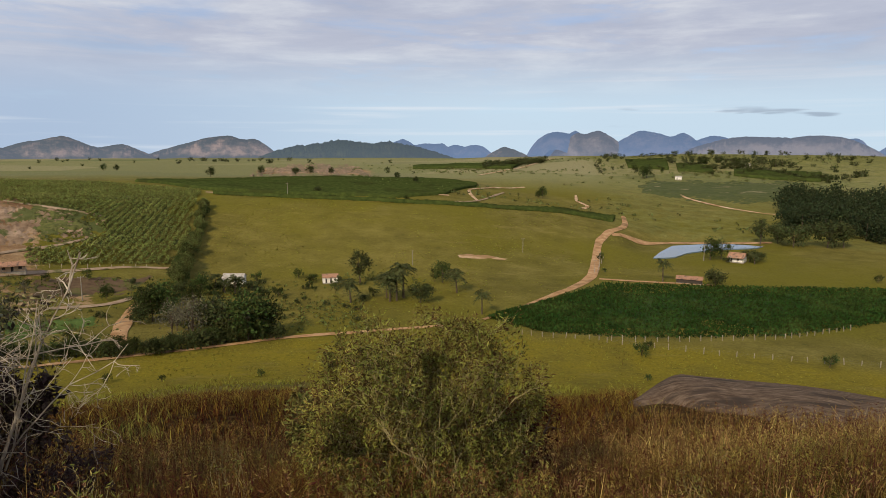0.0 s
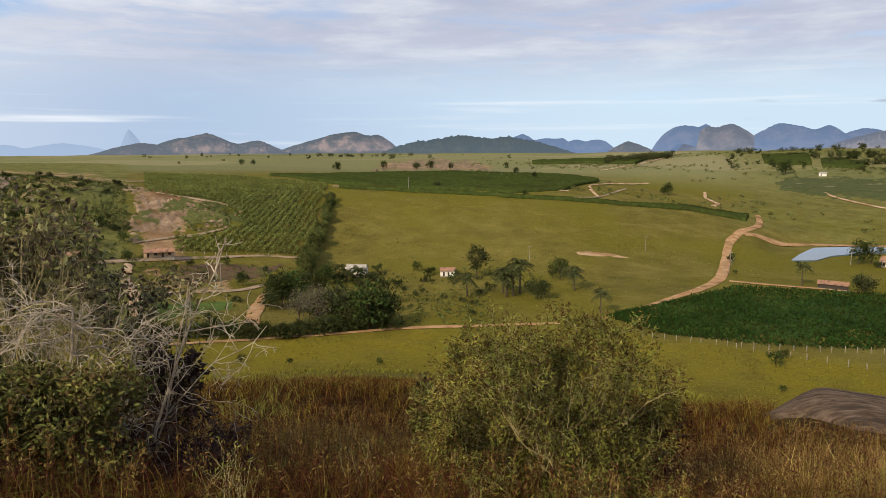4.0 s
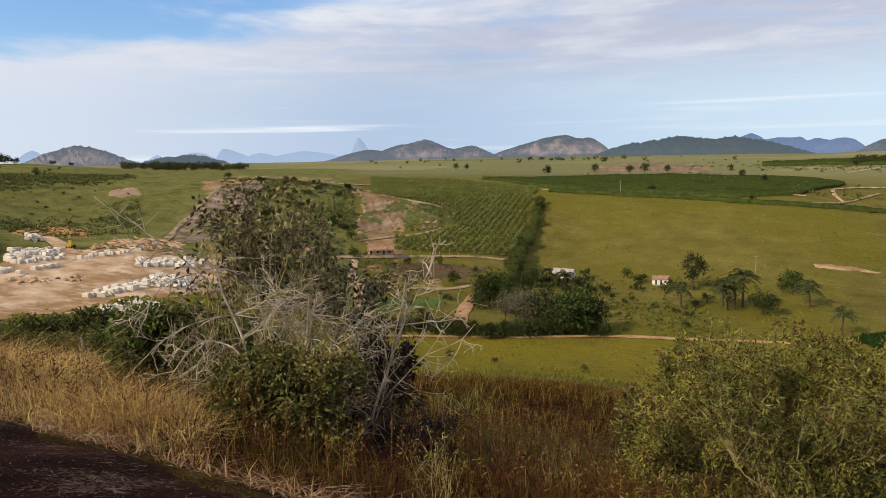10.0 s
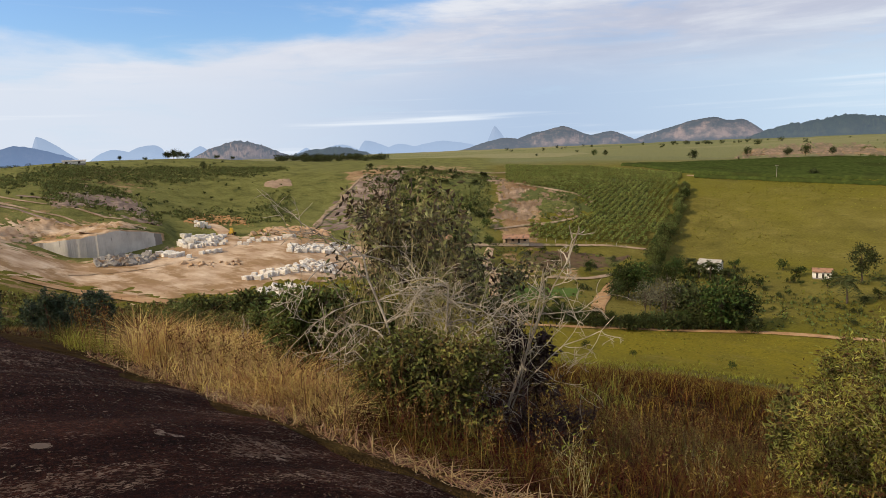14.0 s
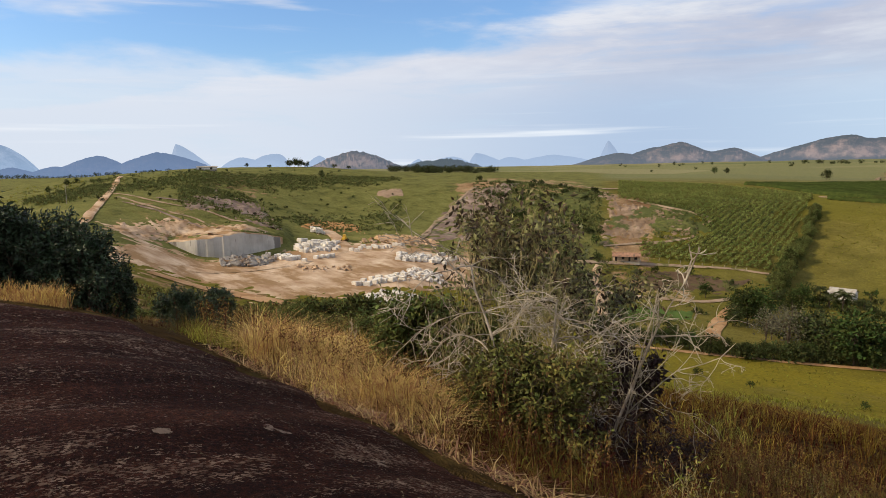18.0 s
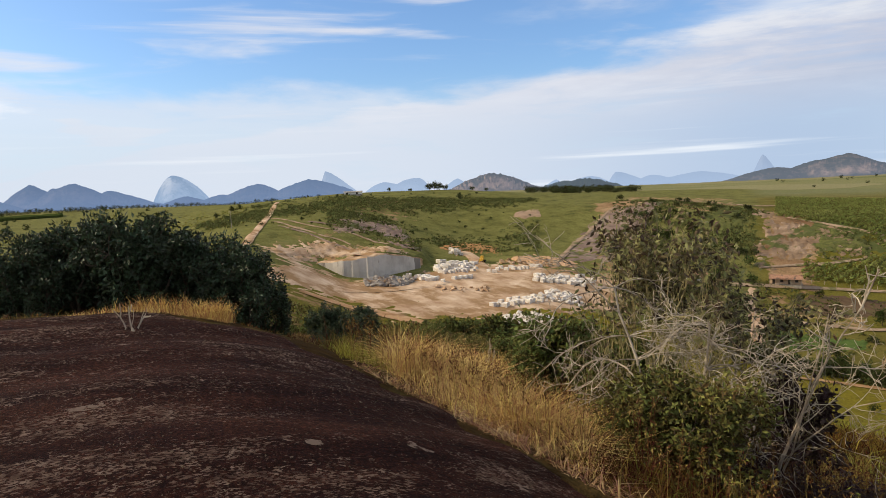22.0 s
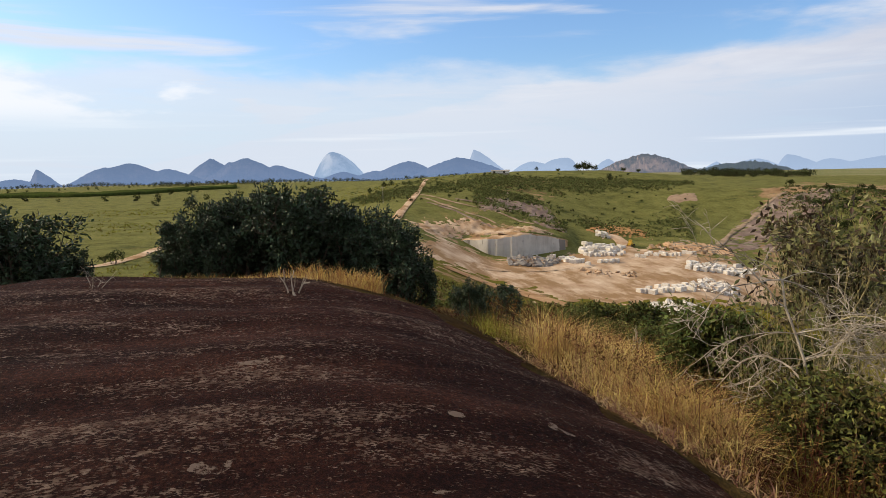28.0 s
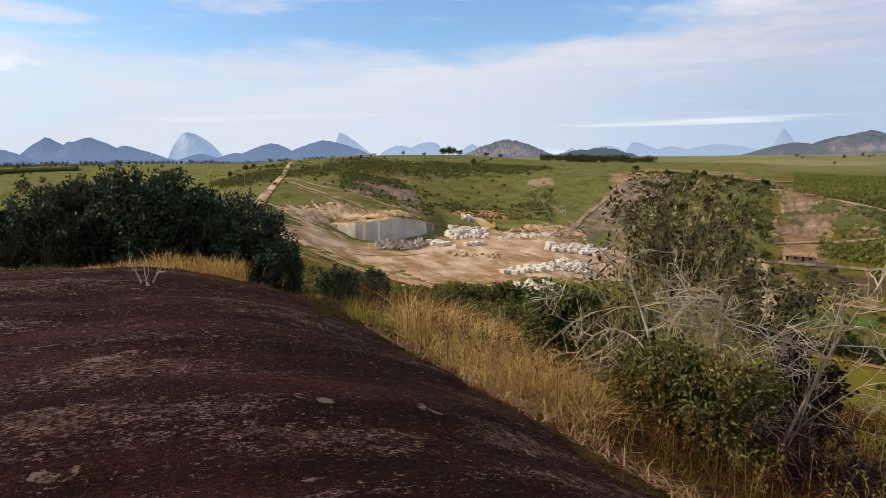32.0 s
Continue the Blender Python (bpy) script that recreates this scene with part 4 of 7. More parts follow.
for k, route in enumerate(([(-3, 345), (-2.2, 380), (-4.0, 425), (-7, 455)], [(-11.4, 430), (-11.6, 400), (-12.4, 385), (-12, 372)], [(-3, 560), (-6, 640), (-8, 760), (-9.6, 900)], [(-18, 520), (-20, 470), (-23, 440), (-27, 430), (-31, 460)], [(4, 335), (1.5, 350), (-0.5, 352)])):
    ribbon("far_track", route, [1.8, 2.4], SAND, "pale track over the distant pasture", "path", 0.2, 4.0, 0.3, k)
patch("ploughed_plot", [(33.4, 197), (30, 198), (27.3, 199), (25.6, 205)], [(33.2, 222), (28.6, 232), (25.8, 234), (23.3, 235)], surface("ploughed_soil", [(0.075, 0.048, 0.028), (0.13, 0.085, 0.05)], 2.0, 0.95, 0.7, 0.6, (0.10, 0.095, 0.03), 7.0, coords="World"), "brown ploughed plot below the maize", "field", 0.1)
patch("garden_plot", [(35.0, 160), (31, 164), (27.9, 171)], [(35.0, 182), (31, 187), (28.0, 190)], surface("garden_green", [(0.05, 0.085, 0.02), (0.09, 0.13, 0.03)], 1.4, 0.9, 0.8, 0.7, coords="World"), "small green vegetable plot", "field", 0.12, bumps=0.06)
patch("far_plantation", [(25.2, 428), (19.8, 352), (10.9, 332), (4.1, 327), (-0.3, 348), (-3.0, 430)], [(25.2, 440), (16.0, 468), (9.0, 484), (1.2, 487), (-1.5, 475), (-3.2, 458)], CANOPY, "dark green plantation strip across the far field", "field", 0.1, 30, 90, 0.22, 1.3)
patch("hedge_strip", [(19.5, 338), (10.9, 323), (4.1, 317), (-5.7, 323), (-10.5, 334), (-14.7, 343)], [(19.5, 341), (10.9, 325.5), (4.1, 320), (-5.7, 329), (-10.0, 352), (-15.0, 364)], CANOPY, "dark hedge strip along the pasture's upper edge", "field", 0.1, 7, 150, 0.3, 1.6, 4)
ribbon("field_track", [(19.8, 346), (15, 335), (10.9, 330), (4.1, 324.5), (0.5, 327), (-2.0, 335), (-3.4, 352), (-5.2, 400)], [1.4, 2.0, 1.6, 2.4], WASHED, "pale track between the plantation and the hedge", "path", 0.5, 2.0, 0.35, 12)
patch("hill_plantation", [(-15.5, 640), (-17, 630), (-19, 625)], [(-15.2, 750), (-17, 760), (-18.6, 765)], CANOPY, "dark plantation block on the far hillside", "field", 0.6, 12, 30, 0.4, 1.6, 5)
patch("hill_plantation", [(-19.4, 622), (-20.8, 612), (-22.4, 600)], [(-19.2, 690), (-20.8, 690), (-22.2, 680)], CANOPY, "dark plantation block beside a house on the hillside", "field", 0.6, 12, 24, 0.4, 1.6, 15)
patch("hill_plantation", [(-23.5, 600), (-26.5, 590), (-30, 600)], [(-23.5, 650), (-26.5, 652), (-30, 660)], CANOPY, "dark strip of plantation under the dotted hill", "field", 0.6, 12, 30, 0.4, 1.8, 16)
patch("hill_plantation", [(-16.2, 462), (-21, 452), (-27.2, 466)], [(-16.6, 545), (-21, 565), (-29, 600)], surface("young_coffee", [(0.045, 0.058, 0.020), (0.085, 0.092, 0.034)], 4.0, 0.9, 0.8, 2.0, (0.20, 0.17, 0.10), 10.0, (0.60, 0.66), coords="World", stretch=(0.4, 1.5, 1)), "young plantation with pale soil showing between rows", "field", 1.1, 30, 60, 0.3)
patch("hill_plantation", [(3, 700), (-2, 690), (-6, 640)], [(3, 760), (-2, 800), (-7.5, 800)], CANOPY, "dark plantation beyond the pasture", "field", 0.6, 12, 30, 0.4, 2.0, 6)
patch("dark_field", [(112, 830), (108, 820), (102.6, 745), (96.6, 880), (91, 1010)], [(112, 1000), (108, 980), (102.6, 900), (96.6, 1040), (91, 1150)], CANOPY, "long dark field on the far plain", "field", 0.2, 10, 40, 0.5, 3.0, 7)
patch("bare_patch", [(-1.2, 243), (-3.3, 241), (-5.9, 246)], [(-1.2, 246), (-3.8, 252), (-5.9, 248)], SAND, "bare sandy scrape in the pasture", "soil", 0.12, 8, 20)
patch("hill_quarry_scar", [(16.5, 505), (11, 500), (6, 525)], [(15.0, 760), (11, 900), (7, 780)], surface("pink_rubble", [(0.10, 0.10, 0.05), (0.20, 0.14, 0.09), (0.36, 0.235, 0.16)], 11.0, 0.95, 0.9, 3.0, coords="World"), "pinkish bare rubble scar on the distant rise", "soil", 0.5, 24, 70, 0.9, fray=0.5)

WATER = surface("pond_water", [(0.10, 0.14, 0.17)], 1.0, 0.04, 0.02, 1.5, specular=0.8)


def build_pond():
    rim = [at(a, d) for a, d in ((-17.9, 277), (-18.5, 296), (-19.4, 318), (-22.9, 334), (-26.4, 334), (-25.6, 325), (-22.6, 312), (-20.6, 297), (-19.7, 283))]
    level = POND
    pts = []
    for i, p in enumerate(rim):
        a, b = rim[i - 1], rim[(i + 1) % len(rim)]
        pts += [(p * 0.75 + a * 0.25), p * 0.96 + (a + b) * 0.02, (p * 0.75 + b * 0.25)]
    bm = bmesh.new()
    top = [bm.verts.new((p.x, p.y, level)) for p in pts]
    low = [bm.verts.new((p.x, p.y, level - 2.5)) for p in pts]
    bm.faces.new(top)
    for i in range(len(top)):
        j = (i + 1) % len(top)
        bm.faces.new((top[i], low[i], low[j], top[j]))
    bmesh.ops.recalc_face_normals(bm, faces=bm.faces)
    me = bpy.data.meshes.new("pond")
    bm.to_mesh(me)
    me.materials.append(WATER)
    tagged(new("pond", me), "still farm pond that mirrors the pale sky", "pond", kind="structure")


build_pond()

# a second granite slab lower on the slope
def build_slab():
    a, f = np.linspace(-16.5, -48, 180), np.linspace(0, 1, 90)
    inner = 23 - 3.0 * smooth(-16, -34, a) + 0.5 * np.sin(a * 0.9)
    outer = 44 - 19 * (1 - smooth(-16, -25, a)) ** 1.6
    r = inner[:, None] * (1 - f) + outer[:, None] * f
    X, Y = -r * np.sin(np.radians(a))[:, None], r * np.cos(np.radians(a))[:, None]
    rise = 0.2 + 1.1 * smooth(-16.5, -21, a)[:, None]
    Z = land(X, Y) - waves(X, Y, 9, 1.4) * 0.05 + rise * np.sin(np.pi * f)[None] ** 0.7 - 0.05
    slab = surface("grey_granite", [(0.048, 0.030, 0.018), (0.110, 0.074, 0.048), (0.20, 0.145, 0.100)], 0.3, 0.95, 0.0, 0.15, (0.05, 0.036, 0.026), 1.6, coords="World", stretch=(0.6, 1.3, 1))
    tagged(new("granite_slab", mesh_of("granite_slab", np.stack([X, Y, Z], -1), sheet_faces(180, 90)[:, ::-1], slab)), "grey brown granite slab bare of grass on the slope", "rock", kind="structure")


build_slab()


# ---------------------------------------------------------------- crops
def build_maize():
    """Rows of maize from the road up to the ridge, with an opening where the gully cuts in."""
    rng = np.random.RandomState(11)
    along, across = np.array([-0.156, 0.988]), np.array([-0.988, -0.156])
    q, d = np.meshgrid(np.arange(-50, 240, 2.5), np.arange(-70, 290, 0.36), indexing="ij")
    q = q + rng.normal(0, 0.09, q.shape)
    X, Y = (-87 + q * across[0] + d * along[0]).ravel(), (219 + q * across[1] + d * along[1]).ravel()
    az, r = np.degrees(np.arctan2(-X, Y)), np.hypot(X, Y)
    inside = (r > np.interp(az, [21.9, 27.2, 32.6, 36], [241, 238, 234, 236])) & (r < np.interp(az, [20.2, 28.3, 34.2], [352, 400, 432])) & (az < 34.6) & (az > np.interp(r, [237, 352], [21.9, 20.1]))
    gully = (((az - 33.2) / 5.7) ** 2 + ((np.log(r) - np.log(279)) / 0.115) ** 2 < 1 + 0.2 * waves(X, Y, 51, 8.0)) | ((az > 32.6 + 0.5 * waves(X, Y, 53, 9.0)) & (r < 318))
    gap = (waves(X, Y, 52, 14.0) > 0.92) | ((np.abs((d.ravel() + 0.35 * q.ravel()) % 62 - 31) < 1.6) & (d.ravel() > 55))
    k = inside & ~(gully | gap)
    base = np.stack([X, Y, land(X, Y)], -1)[k]
    base = np.repeat(base, 4, axis=0)
    base[:, :2] += rng.normal(0, 0.28, (len(base), 2))
    base[:, 2] += rng.uniform(0.1, 1.2, len(base))
    way = rng.normal(0, 1, base.shape)
    way[:, 2] = rng.uniform(0.2, 1.3, len(base))
    v, f = leaves(rng, base, way, 0.95, 0.50, -0.5)
    ob = new("maize_field", mesh_of("maize_field", v, f, CORN, True))
    tagged(ob, "tall green maize standing in long rows on the slope", "crop", kind="stuff")
    patch("maize_soil", [(32.6, 234), (27.2, 238), (21.9, 241)], [(34.2, 432), (28.3, 400), (20.2, 352)], surface("maize_ground", [(0.058, 0.068, 0.020), (0.092, 0.102, 0.032)], 3.0, 0.95, 0.5, 0.5, coords="World"), "weedy green soil under the maize", "field", 0.08, 30, 30)


def build_beans():
    """The low dense crop on the valley floor."""
    rng = np.random.RandomState(12)
    near = [(-4.2, 166), (-8.9, 155), (-18.0, 156), (-27.9, 171), (-34.7, 203), (-42, 235)]
    far = [(-5.6, 172), (-10.8, 195), (-14.3, 219), (-24.3, 229), (-34.5, 247), (-42, 270)]
    patch("bean_soil", near, far, BEAN, "dense dark green bean crop ground", "field", 0.3, 20, 50, 0.12)
    g = spread_between(near, far, 70, 200) + rng.normal(0, 0.4, (70, 200, 2))
    base = np.stack([g[..., 0], g[..., 1], land(g[..., 0], g[..., 1]) + 0.3], -1).reshape(-1, 3)
    base = np.repeat(base, 3, axis=0)
    base += rng.normal(0, [0.3, 0.3, 0.1], base.shape)
    way = rng.normal(0, 1, base.shape) + [0, 0, 0.6]
    v, f = leaves(rng, base, way, 0.75, 0.5, -0.3)
    tagged(new("bean_field", mesh_of("bean_field", v, f, BEAN, True)), "dense dark green bean plants on the valley floor", "crop", kind="stuff")


build_maize()
build_beans()


# ---------------------------------------------------------------- the quarry
STONE = surface("cut_granite", [(0.46, 0.40, 0.33), (0.62, 0.57, 0.50), (0.74, 0.70, 0.63)], 0.8, 0.85, 0.5, 0.25, (0.33, 0.24, 0.15), 2.2, (0.55, 0.68), thing=0.10)
GREY_STONE = surface("grey_rubble", [(0.15, 0.13, 0.115), (0.27, 0.245, 0.215), (0.38, 0.35, 0.31)], 1.5, 0.9, 0.6, 0.4, (0.20, 0.13, 0.08), 3.0, coords="World")
SCRUB_ROCK = surface("streaked_rock", [(0.115, 0.080, 0.064), (0.21, 0.150, 0.118), (0.34, 0.26, 0.20)], 5.0, 0.95, 0.8, 1.0, (0.085, 0.092, 0.035), 9.0, (0.56, 0.66), coords="World", stretch=(1, 1, 0.4))
patch("quarry_floor", [(79.5, 124), (76, 126), (73.5, 128), (68.5, 120), (63.7, 111), (58.9, 110), (52.2, 116), (47, 136), (43.5, 152)], [(79.0, 196), (76, 192), (72, 186), (69, 182), (63.6, 200), (60.2, 226), (56.5, 226), (52.3, 216), (47, 204), (44.5, 200)], SAND, "sandy quarry floor churned by wheels", "ground", 0.16, 50, 80, 0.10)
ribbon("quarry_road", [(74, 134), (72.5, 133), (68.5, 128), (63.7, 117.5), (61.5, 114)], [4, 4, 5, 5], DIRT, "red earth ramp into the quarry", "road", 0.3)
ribbon("quarry_road", [(60, 226), (59.2, 218), (58.6, 205), (58.3, 190), (60.5, 172), (66, 158), (72, 150)], [5, 4, 4, 5, 5], SAND, "pale wheel track across the quarry", "road", 0.3)
patch("clay_bank", [(62, 222), (59.8, 224), (56.5, 222)], [(62, 238), (59.8, 246), (57.0, 240)], surface("orange_clay", [(0.28, 0.14, 0.055), (0.43, 0.25, 0.11)], 3.0, 0.95, 0.8, 1.2, coords="World"), "raw orange clay bank behind the quarry", "soil", 0.3, 16, 30, 0.35, fray=0.5)
patch("clay_bank", [(56, 206), (53, 206), (50, 204)], [(56.5, 222), (53, 226), (50, 216)], surface("orange_sand", [(0.36, 0.20, 0.10), (0.55, 0.37, 0.22)], 3.0, 0.95, 0.8, 1.2, coords="World"), "orange sand heaps at the quarry's edge", "soil", 0.3, 16, 30, 0.4, fray=0.5)
patch("rock_flank", [(53.6, 212), (51.2, 205), (48.6, 206), (46.2, 220)], [(47.8, 312), (46.2, 322), (44.2, 338), (42.0, 358)], SCRUB_ROCK, "scraped brown rock flank streaked with soil", "rock", 0.25, 40, 34, 0.15, fray=0.45)
ribbon("flank_track", [(51.9, 208), (50.0, 250), (48.2, 285), (46.6, 312)], [2.0, 1.8, 1.4, 1.1], WASHED, "pale haul track up the rock flank", "road", 0.3, ragged=0.4)
patch("rock_outcrop", [(71.2, 219), (68.0, 214), (65.6, 208), (63.4, 204)], [(70.8, 246), (68.6, 268), (66.4, 268), (63.8, 236)], SCRUB_ROCK, "grey brown rock outcrop on the green hillside", "rock", 0.3, 30, 40, 0.35, fray=0.7)
patch("rock_outcrop", [(55.6, 292), (54.2, 288), (52.8, 292)], [(55.2, 302), (54.0, 310), (53.0, 306)], surface("tan_rock", [(0.22, 0.15, 0.10), (0.34, 0.24, 0.16)], 3.0, 0.95, 0.8, 1.0, coords="World"), "small tan rock scar on the green hillside", "rock", 0.3, 10, 12, 0.3)
patch("bench_sand", [(76.5, 172), (74, 176), (71.5, 184), (68, 196)], [(76.2, 206), (74, 207), (71.5, 203), (69, 199)], SAND, "sandy spoil slope above the quarry wall", "soil", 0.22, 30, 34, 0.35, fray=0.8)
patch("bench_sand", [(72.8, 189), (70.0, 184), (67.5, 184), (64.6, 192)], [(73.4, 214), (70.2, 208), (67.4, 201), (64.4, 200)], SAND, "sandy stripped ground on top of the quarry face", "soil", 0.25, 24, 34, 0.3, fray=0.6)
for k, route in enumerate(([(75.9, 246), (74, 226), (72.1, 213), (70, 207), (68, 195), (64.6, 194)], [(75.5, 232), (73.6, 217), (71.6, 206), (69.6, 199)], [(76.0, 258), (74.2, 240), (72.0, 226), (69.4, 219), (66.2, 206)], [(73.0, 240), (70.6, 232), (68.2, 224)])):
    ribbon("spoil_ledge", route, [0.8, 1.5, 1.0, 1.3], (WASHED, SCRUB_ROCK)[k % 2], "narrow scraped ledge across the slope", "soil", 0.25, ragged=0.5, seed=40 + k)
ERODED = surface("eroded_soil", [(0.12, 0.074, 0.044), (0.23, 0.157, 0.100), (0.40, 0.29, 0.20)], 7.0, 0.95, 0.9, 2.0, (0.085, 0.092, 0.030), 8.0, (0.50, 0.58), coords="World", stretch=(1, 0.5, 1))
WEEDS = surface("weedy_turf", [(0.055, 0.068, 0.020), (0.110, 0.115, 0.034), (0.16, 0.145, 0.055)], 3.0, 0.95, 0.8, 0.8, (0.05, 0.055, 0.018), 6.0, coords="World")
patch("gully_soil", [(36.6, 236), (34.6, 234), (32.6, 241), (30.6, 250), (28.4, 263)], [(36.2, 352), (34.4, 334), (32.9, 314), (30.2, 303), (27.6, 292)], ERODED, "eroded pinkish brown gully cut into the field", "soil", 0.35, 40, 40, 0.6, fray=0.45)
patch("gully_weeds", [(31.8, 258), (30.0, 263), (28.4, 271)], [(32.0, 302), (30.0, 297), (28.2, 287)], WEEDS, "green weeds on the gully's shelf", "field", 0.75, 18, 24, 0.3, fray=0.5)
patch("gully_weeds", [(40.5, 262), (38.6, 262), (36.6, 268)], [(40.2, 322), (38.4, 326), (36.4, 318)], WEEDS, "dense weeds beside the gully", "field", 0.45, 18, 24, 0.3, fray=0.6)
for k, route in enumerate(([(33.8, 318), (32.0, 310), (29.8, 301), (27.9, 294), (27.4, 281)], [(35.8, 238), (33.6, 246), (31.0, 253), (28.6, 264)], [(42.6, 355), (39.0, 352), (36.0, 356), (34.2, 366)])):
    ribbon("gully_ledge", route, [1.0, 2.6, 1.6], WASHED, "pale washed ledge along the gully", "soil", 0.4, ragged=0.5, seed=60 + k)


def build_quarry_wall():
    """The sawn granite face: a bench with a tall grey front in two stretches."""
    wall = bpy.data.materials.new("sawn_granite")
    wall.use_nodes = True
    n = Nodes(wall.node_tree)
    p = n.add("ShaderNodeNewGeometry").outputs["Position"]
    streak = n.noise(n.add("ShaderNodeMapping", {0: p, 3: (1, 1, 0.16)}).outputs[0], 0.28, 6, 0.66)
    fine = n.noise(n.add("ShaderNodeMapping", {0: p, 3: (1, 1, 0.04)}).outputs[0], 1.9, 4, 0.6)
    c = n.ramp(n.noise(p, 0.16, 6, 0.6), [(0.32, (0.36, 0.325, 0.285)), (0.52, (0.50, 0.46, 0.41)), (0.68, (0.58, 0.54, 0.48))])
    c = n.mix(n.maths("MULTIPLY", n.grey(streak, 0.56, 0.63), 0.85), c, (0.12, 0.10, 0.085))
    c = n.mix(n.maths("MULTIPLY", n.grey(fine, 0.5, 0.7), 0.15), c, (0.27, 0.25, 0.23))
    relief = n.add("ShaderNodeBump", {"Strength": 0.4, "Distance": 0.3, "Height": fine}).outputs[0]
    n.add("ShaderNodeOutputMaterial", {0: n.add("ShaderNodeBsdfPrincipled", {"Base Color": c, "Roughness": 0.85, "Normal": relief}).outputs[0]})
    ob = thing("quarry_wall", "sawn grey granite quarry face with dark seep streaks", "quarry wall")
    foot = [at(72.6, 183), at(70.3, 178), at(68.2, 177), at(66.6, 180), at(63.6, 190)]
    tops = [-17.9, -17.3, -16.6, -16.2, -18.9]
    for k in range(len(foot) - 1):
        m = 14
        a, b = foot[k], foot[k + 1]
        t = np.linspace(0, 1, m)
        xy = np.stack([a.x + (b.x - a.x) * t, a.y + (b.y - a.y) * t], -1)
        out = np.array([a.y - b.y, b.x - a.x])
        out = out / np.linalg.norm(out)
        if out @ -xy[0] < 0:
            out = -out
        top = tops[k] + (tops[k + 1] - tops[k]) * t + 0.12 * np.sin(t * 9 + k)
        low = np.minimum(a.z, b.z) - 1.5
        step = 0.10 * (np.floor(t * 3 + k) % 2)
        def rim(inset, z):
            return np.stack([xy[:, 0] - out[0] * (inset + step), xy[:, 1] - out[1] * (inset + step), z], -1)

        face = [rim(0.0, low + 0 * t), rim(0.05, top * 0.5 + low * 0.5), rim(0.12, top - 0.3)]
        crust = [rim(0.12, top - 0.3), rim(0.5, top), rim(7.5, top + 0.15), rim(7.6, low + 0 * t)]
        part("rock_face", (np.stack(face).reshape(-1, 3), sheet_faces(3, m)), wall, ob)
        part("crust", (np.stack(crust).reshape(-1, 3), sheet_faces(4, m)), SAND, ob, "brown weathered crust")


build_quarry_wall()


def build_blocks():
    rng = np.random.RandomState(21)
    meshes = []
    for k in range(6):
        v, f = box((rng.uniform(2.2, 3.0), rng.uniform(1.7, 2.1), rng.uniform(1.7, 2.1)), (0, 0, 0.85), 0.09, 0.05, rng)
        meshes.append(mesh_of("stone_block", v, f, STONE, True))

    def one(az, r, lift=0.0, turn=None, size=1.0):
        p = at(az, r, lift * 0.5 + 0.12)
        ob = new("stone_block", meshes[rng.randint(6)])
        ob.matrix_basis = pose(*p, rng.normal(0, 1.5), rng.normal(0, 1.5), rng.uniform(0, 180) if turn is None else turn + rng.normal(0, 7)) @ Matrix.Scale(size * 0.5, 4)
        tagged(ob, "rough white cut granite block on the quarry floor", "stone block", "quarry blocks")

    for az, r in zip(np.linspace(57.6, 53.2, 13), np.linspace(187, 199, 13)):
        one(az + rng.normal(0, 0.08), r + rng.normal(0, 1.4), turn=az - 20)
    for az, r in zip(np.linspace(57.4, 53.3, 14), np.linspace(141, 149, 14)):
        one(az + rng.normal(0, 0.06), r + rng.normal(0, 0.7), turn=az - 35)
    for az, r in zip(np.linspace(56.6, 53.2, 7), np.linspace(146, 153, 7)):
        one(az + rng.normal(0, 0.15), r + rng.normal(0, 0.8), turn=az - 35)
    for az, r in ((61.7, 167), (60.7, 171), (60.2, 172), (59.75, 173), (59.3, 174)):
        one(az, r, turn=az + 70, size=1.05)
    for _ in range(70):
        s, q = rng.uniform(0, 1), rng.uniform(0, 1)
        one(62.3 - 3.6 * s, 180 + 19 * q + 6 * s, turn=rng.choice([20, 110]))
    for _ in range(8):
        one(61.6 - 2.2 * rng.uniform(), 186 + 10 * rng.uniform(), 1.6)
    for _ in range(22):
        s = rng.uniform(0, 1)
        one(64.8 - 2.8 * s, 178 - 8 * s + rng.uniform(-3, 3))
    for _ in range(62):
        s, q = rng.uniform(0, 1), rng.uniform(0, 1)
        one(53.7 - 4.6 * s, 172 + 10 * q + 3 * s, turn=rng.choice([30, 120]))
    for _ in range(5):
        one(50.5 - 2.0 * rng.uniform(), 178 + 7 * rng.uniform(), 1.6)
    # a stack of slabs at the foot of the clay bank
    for k in range(9):
        one(60.9 - 0.23 * (k % 5), 219 + 1.5 * (k % 2), 1.7 * (k // 5), 30, 0.9)


build_blocks()


def build_rubble(az0, az1, r0, r1, count, size, material, label, seed):
    rng = np.random.RandomState(seed)
    pieces = []
    for _ in range(count):
        s = size * rng.uniform(0.4, 1.5)
        v, f = box((s * rng.uniform(0.8, 1.8), s, s * rng.uniform(0.4, 0.9)), (0, 0, 0), s * 0.12, s * 0.09, rng)
        m = Euler(rng.uniform(-0.7, 0.7, 3) * [1, 1, 6]).to_matrix()
        q = rng.beta(2, 2, 2)
        p = at(az0 + (az1 - az0) * q[0], r0 + (r1 - r0) * q[1], 0.1 + s * 0.25 + rng.uniform(0, 0.8) * size * (0.5 - abs(q[0] - 0.5)))
        pieces.append((v @ np.array(m).T + np.array(p), f))
    v, f = joined(pieces)
    tagged(new("rubble_heap", mesh_of("rubble_heap", v, f, material, True)), label, "rubble", kind="stuff")


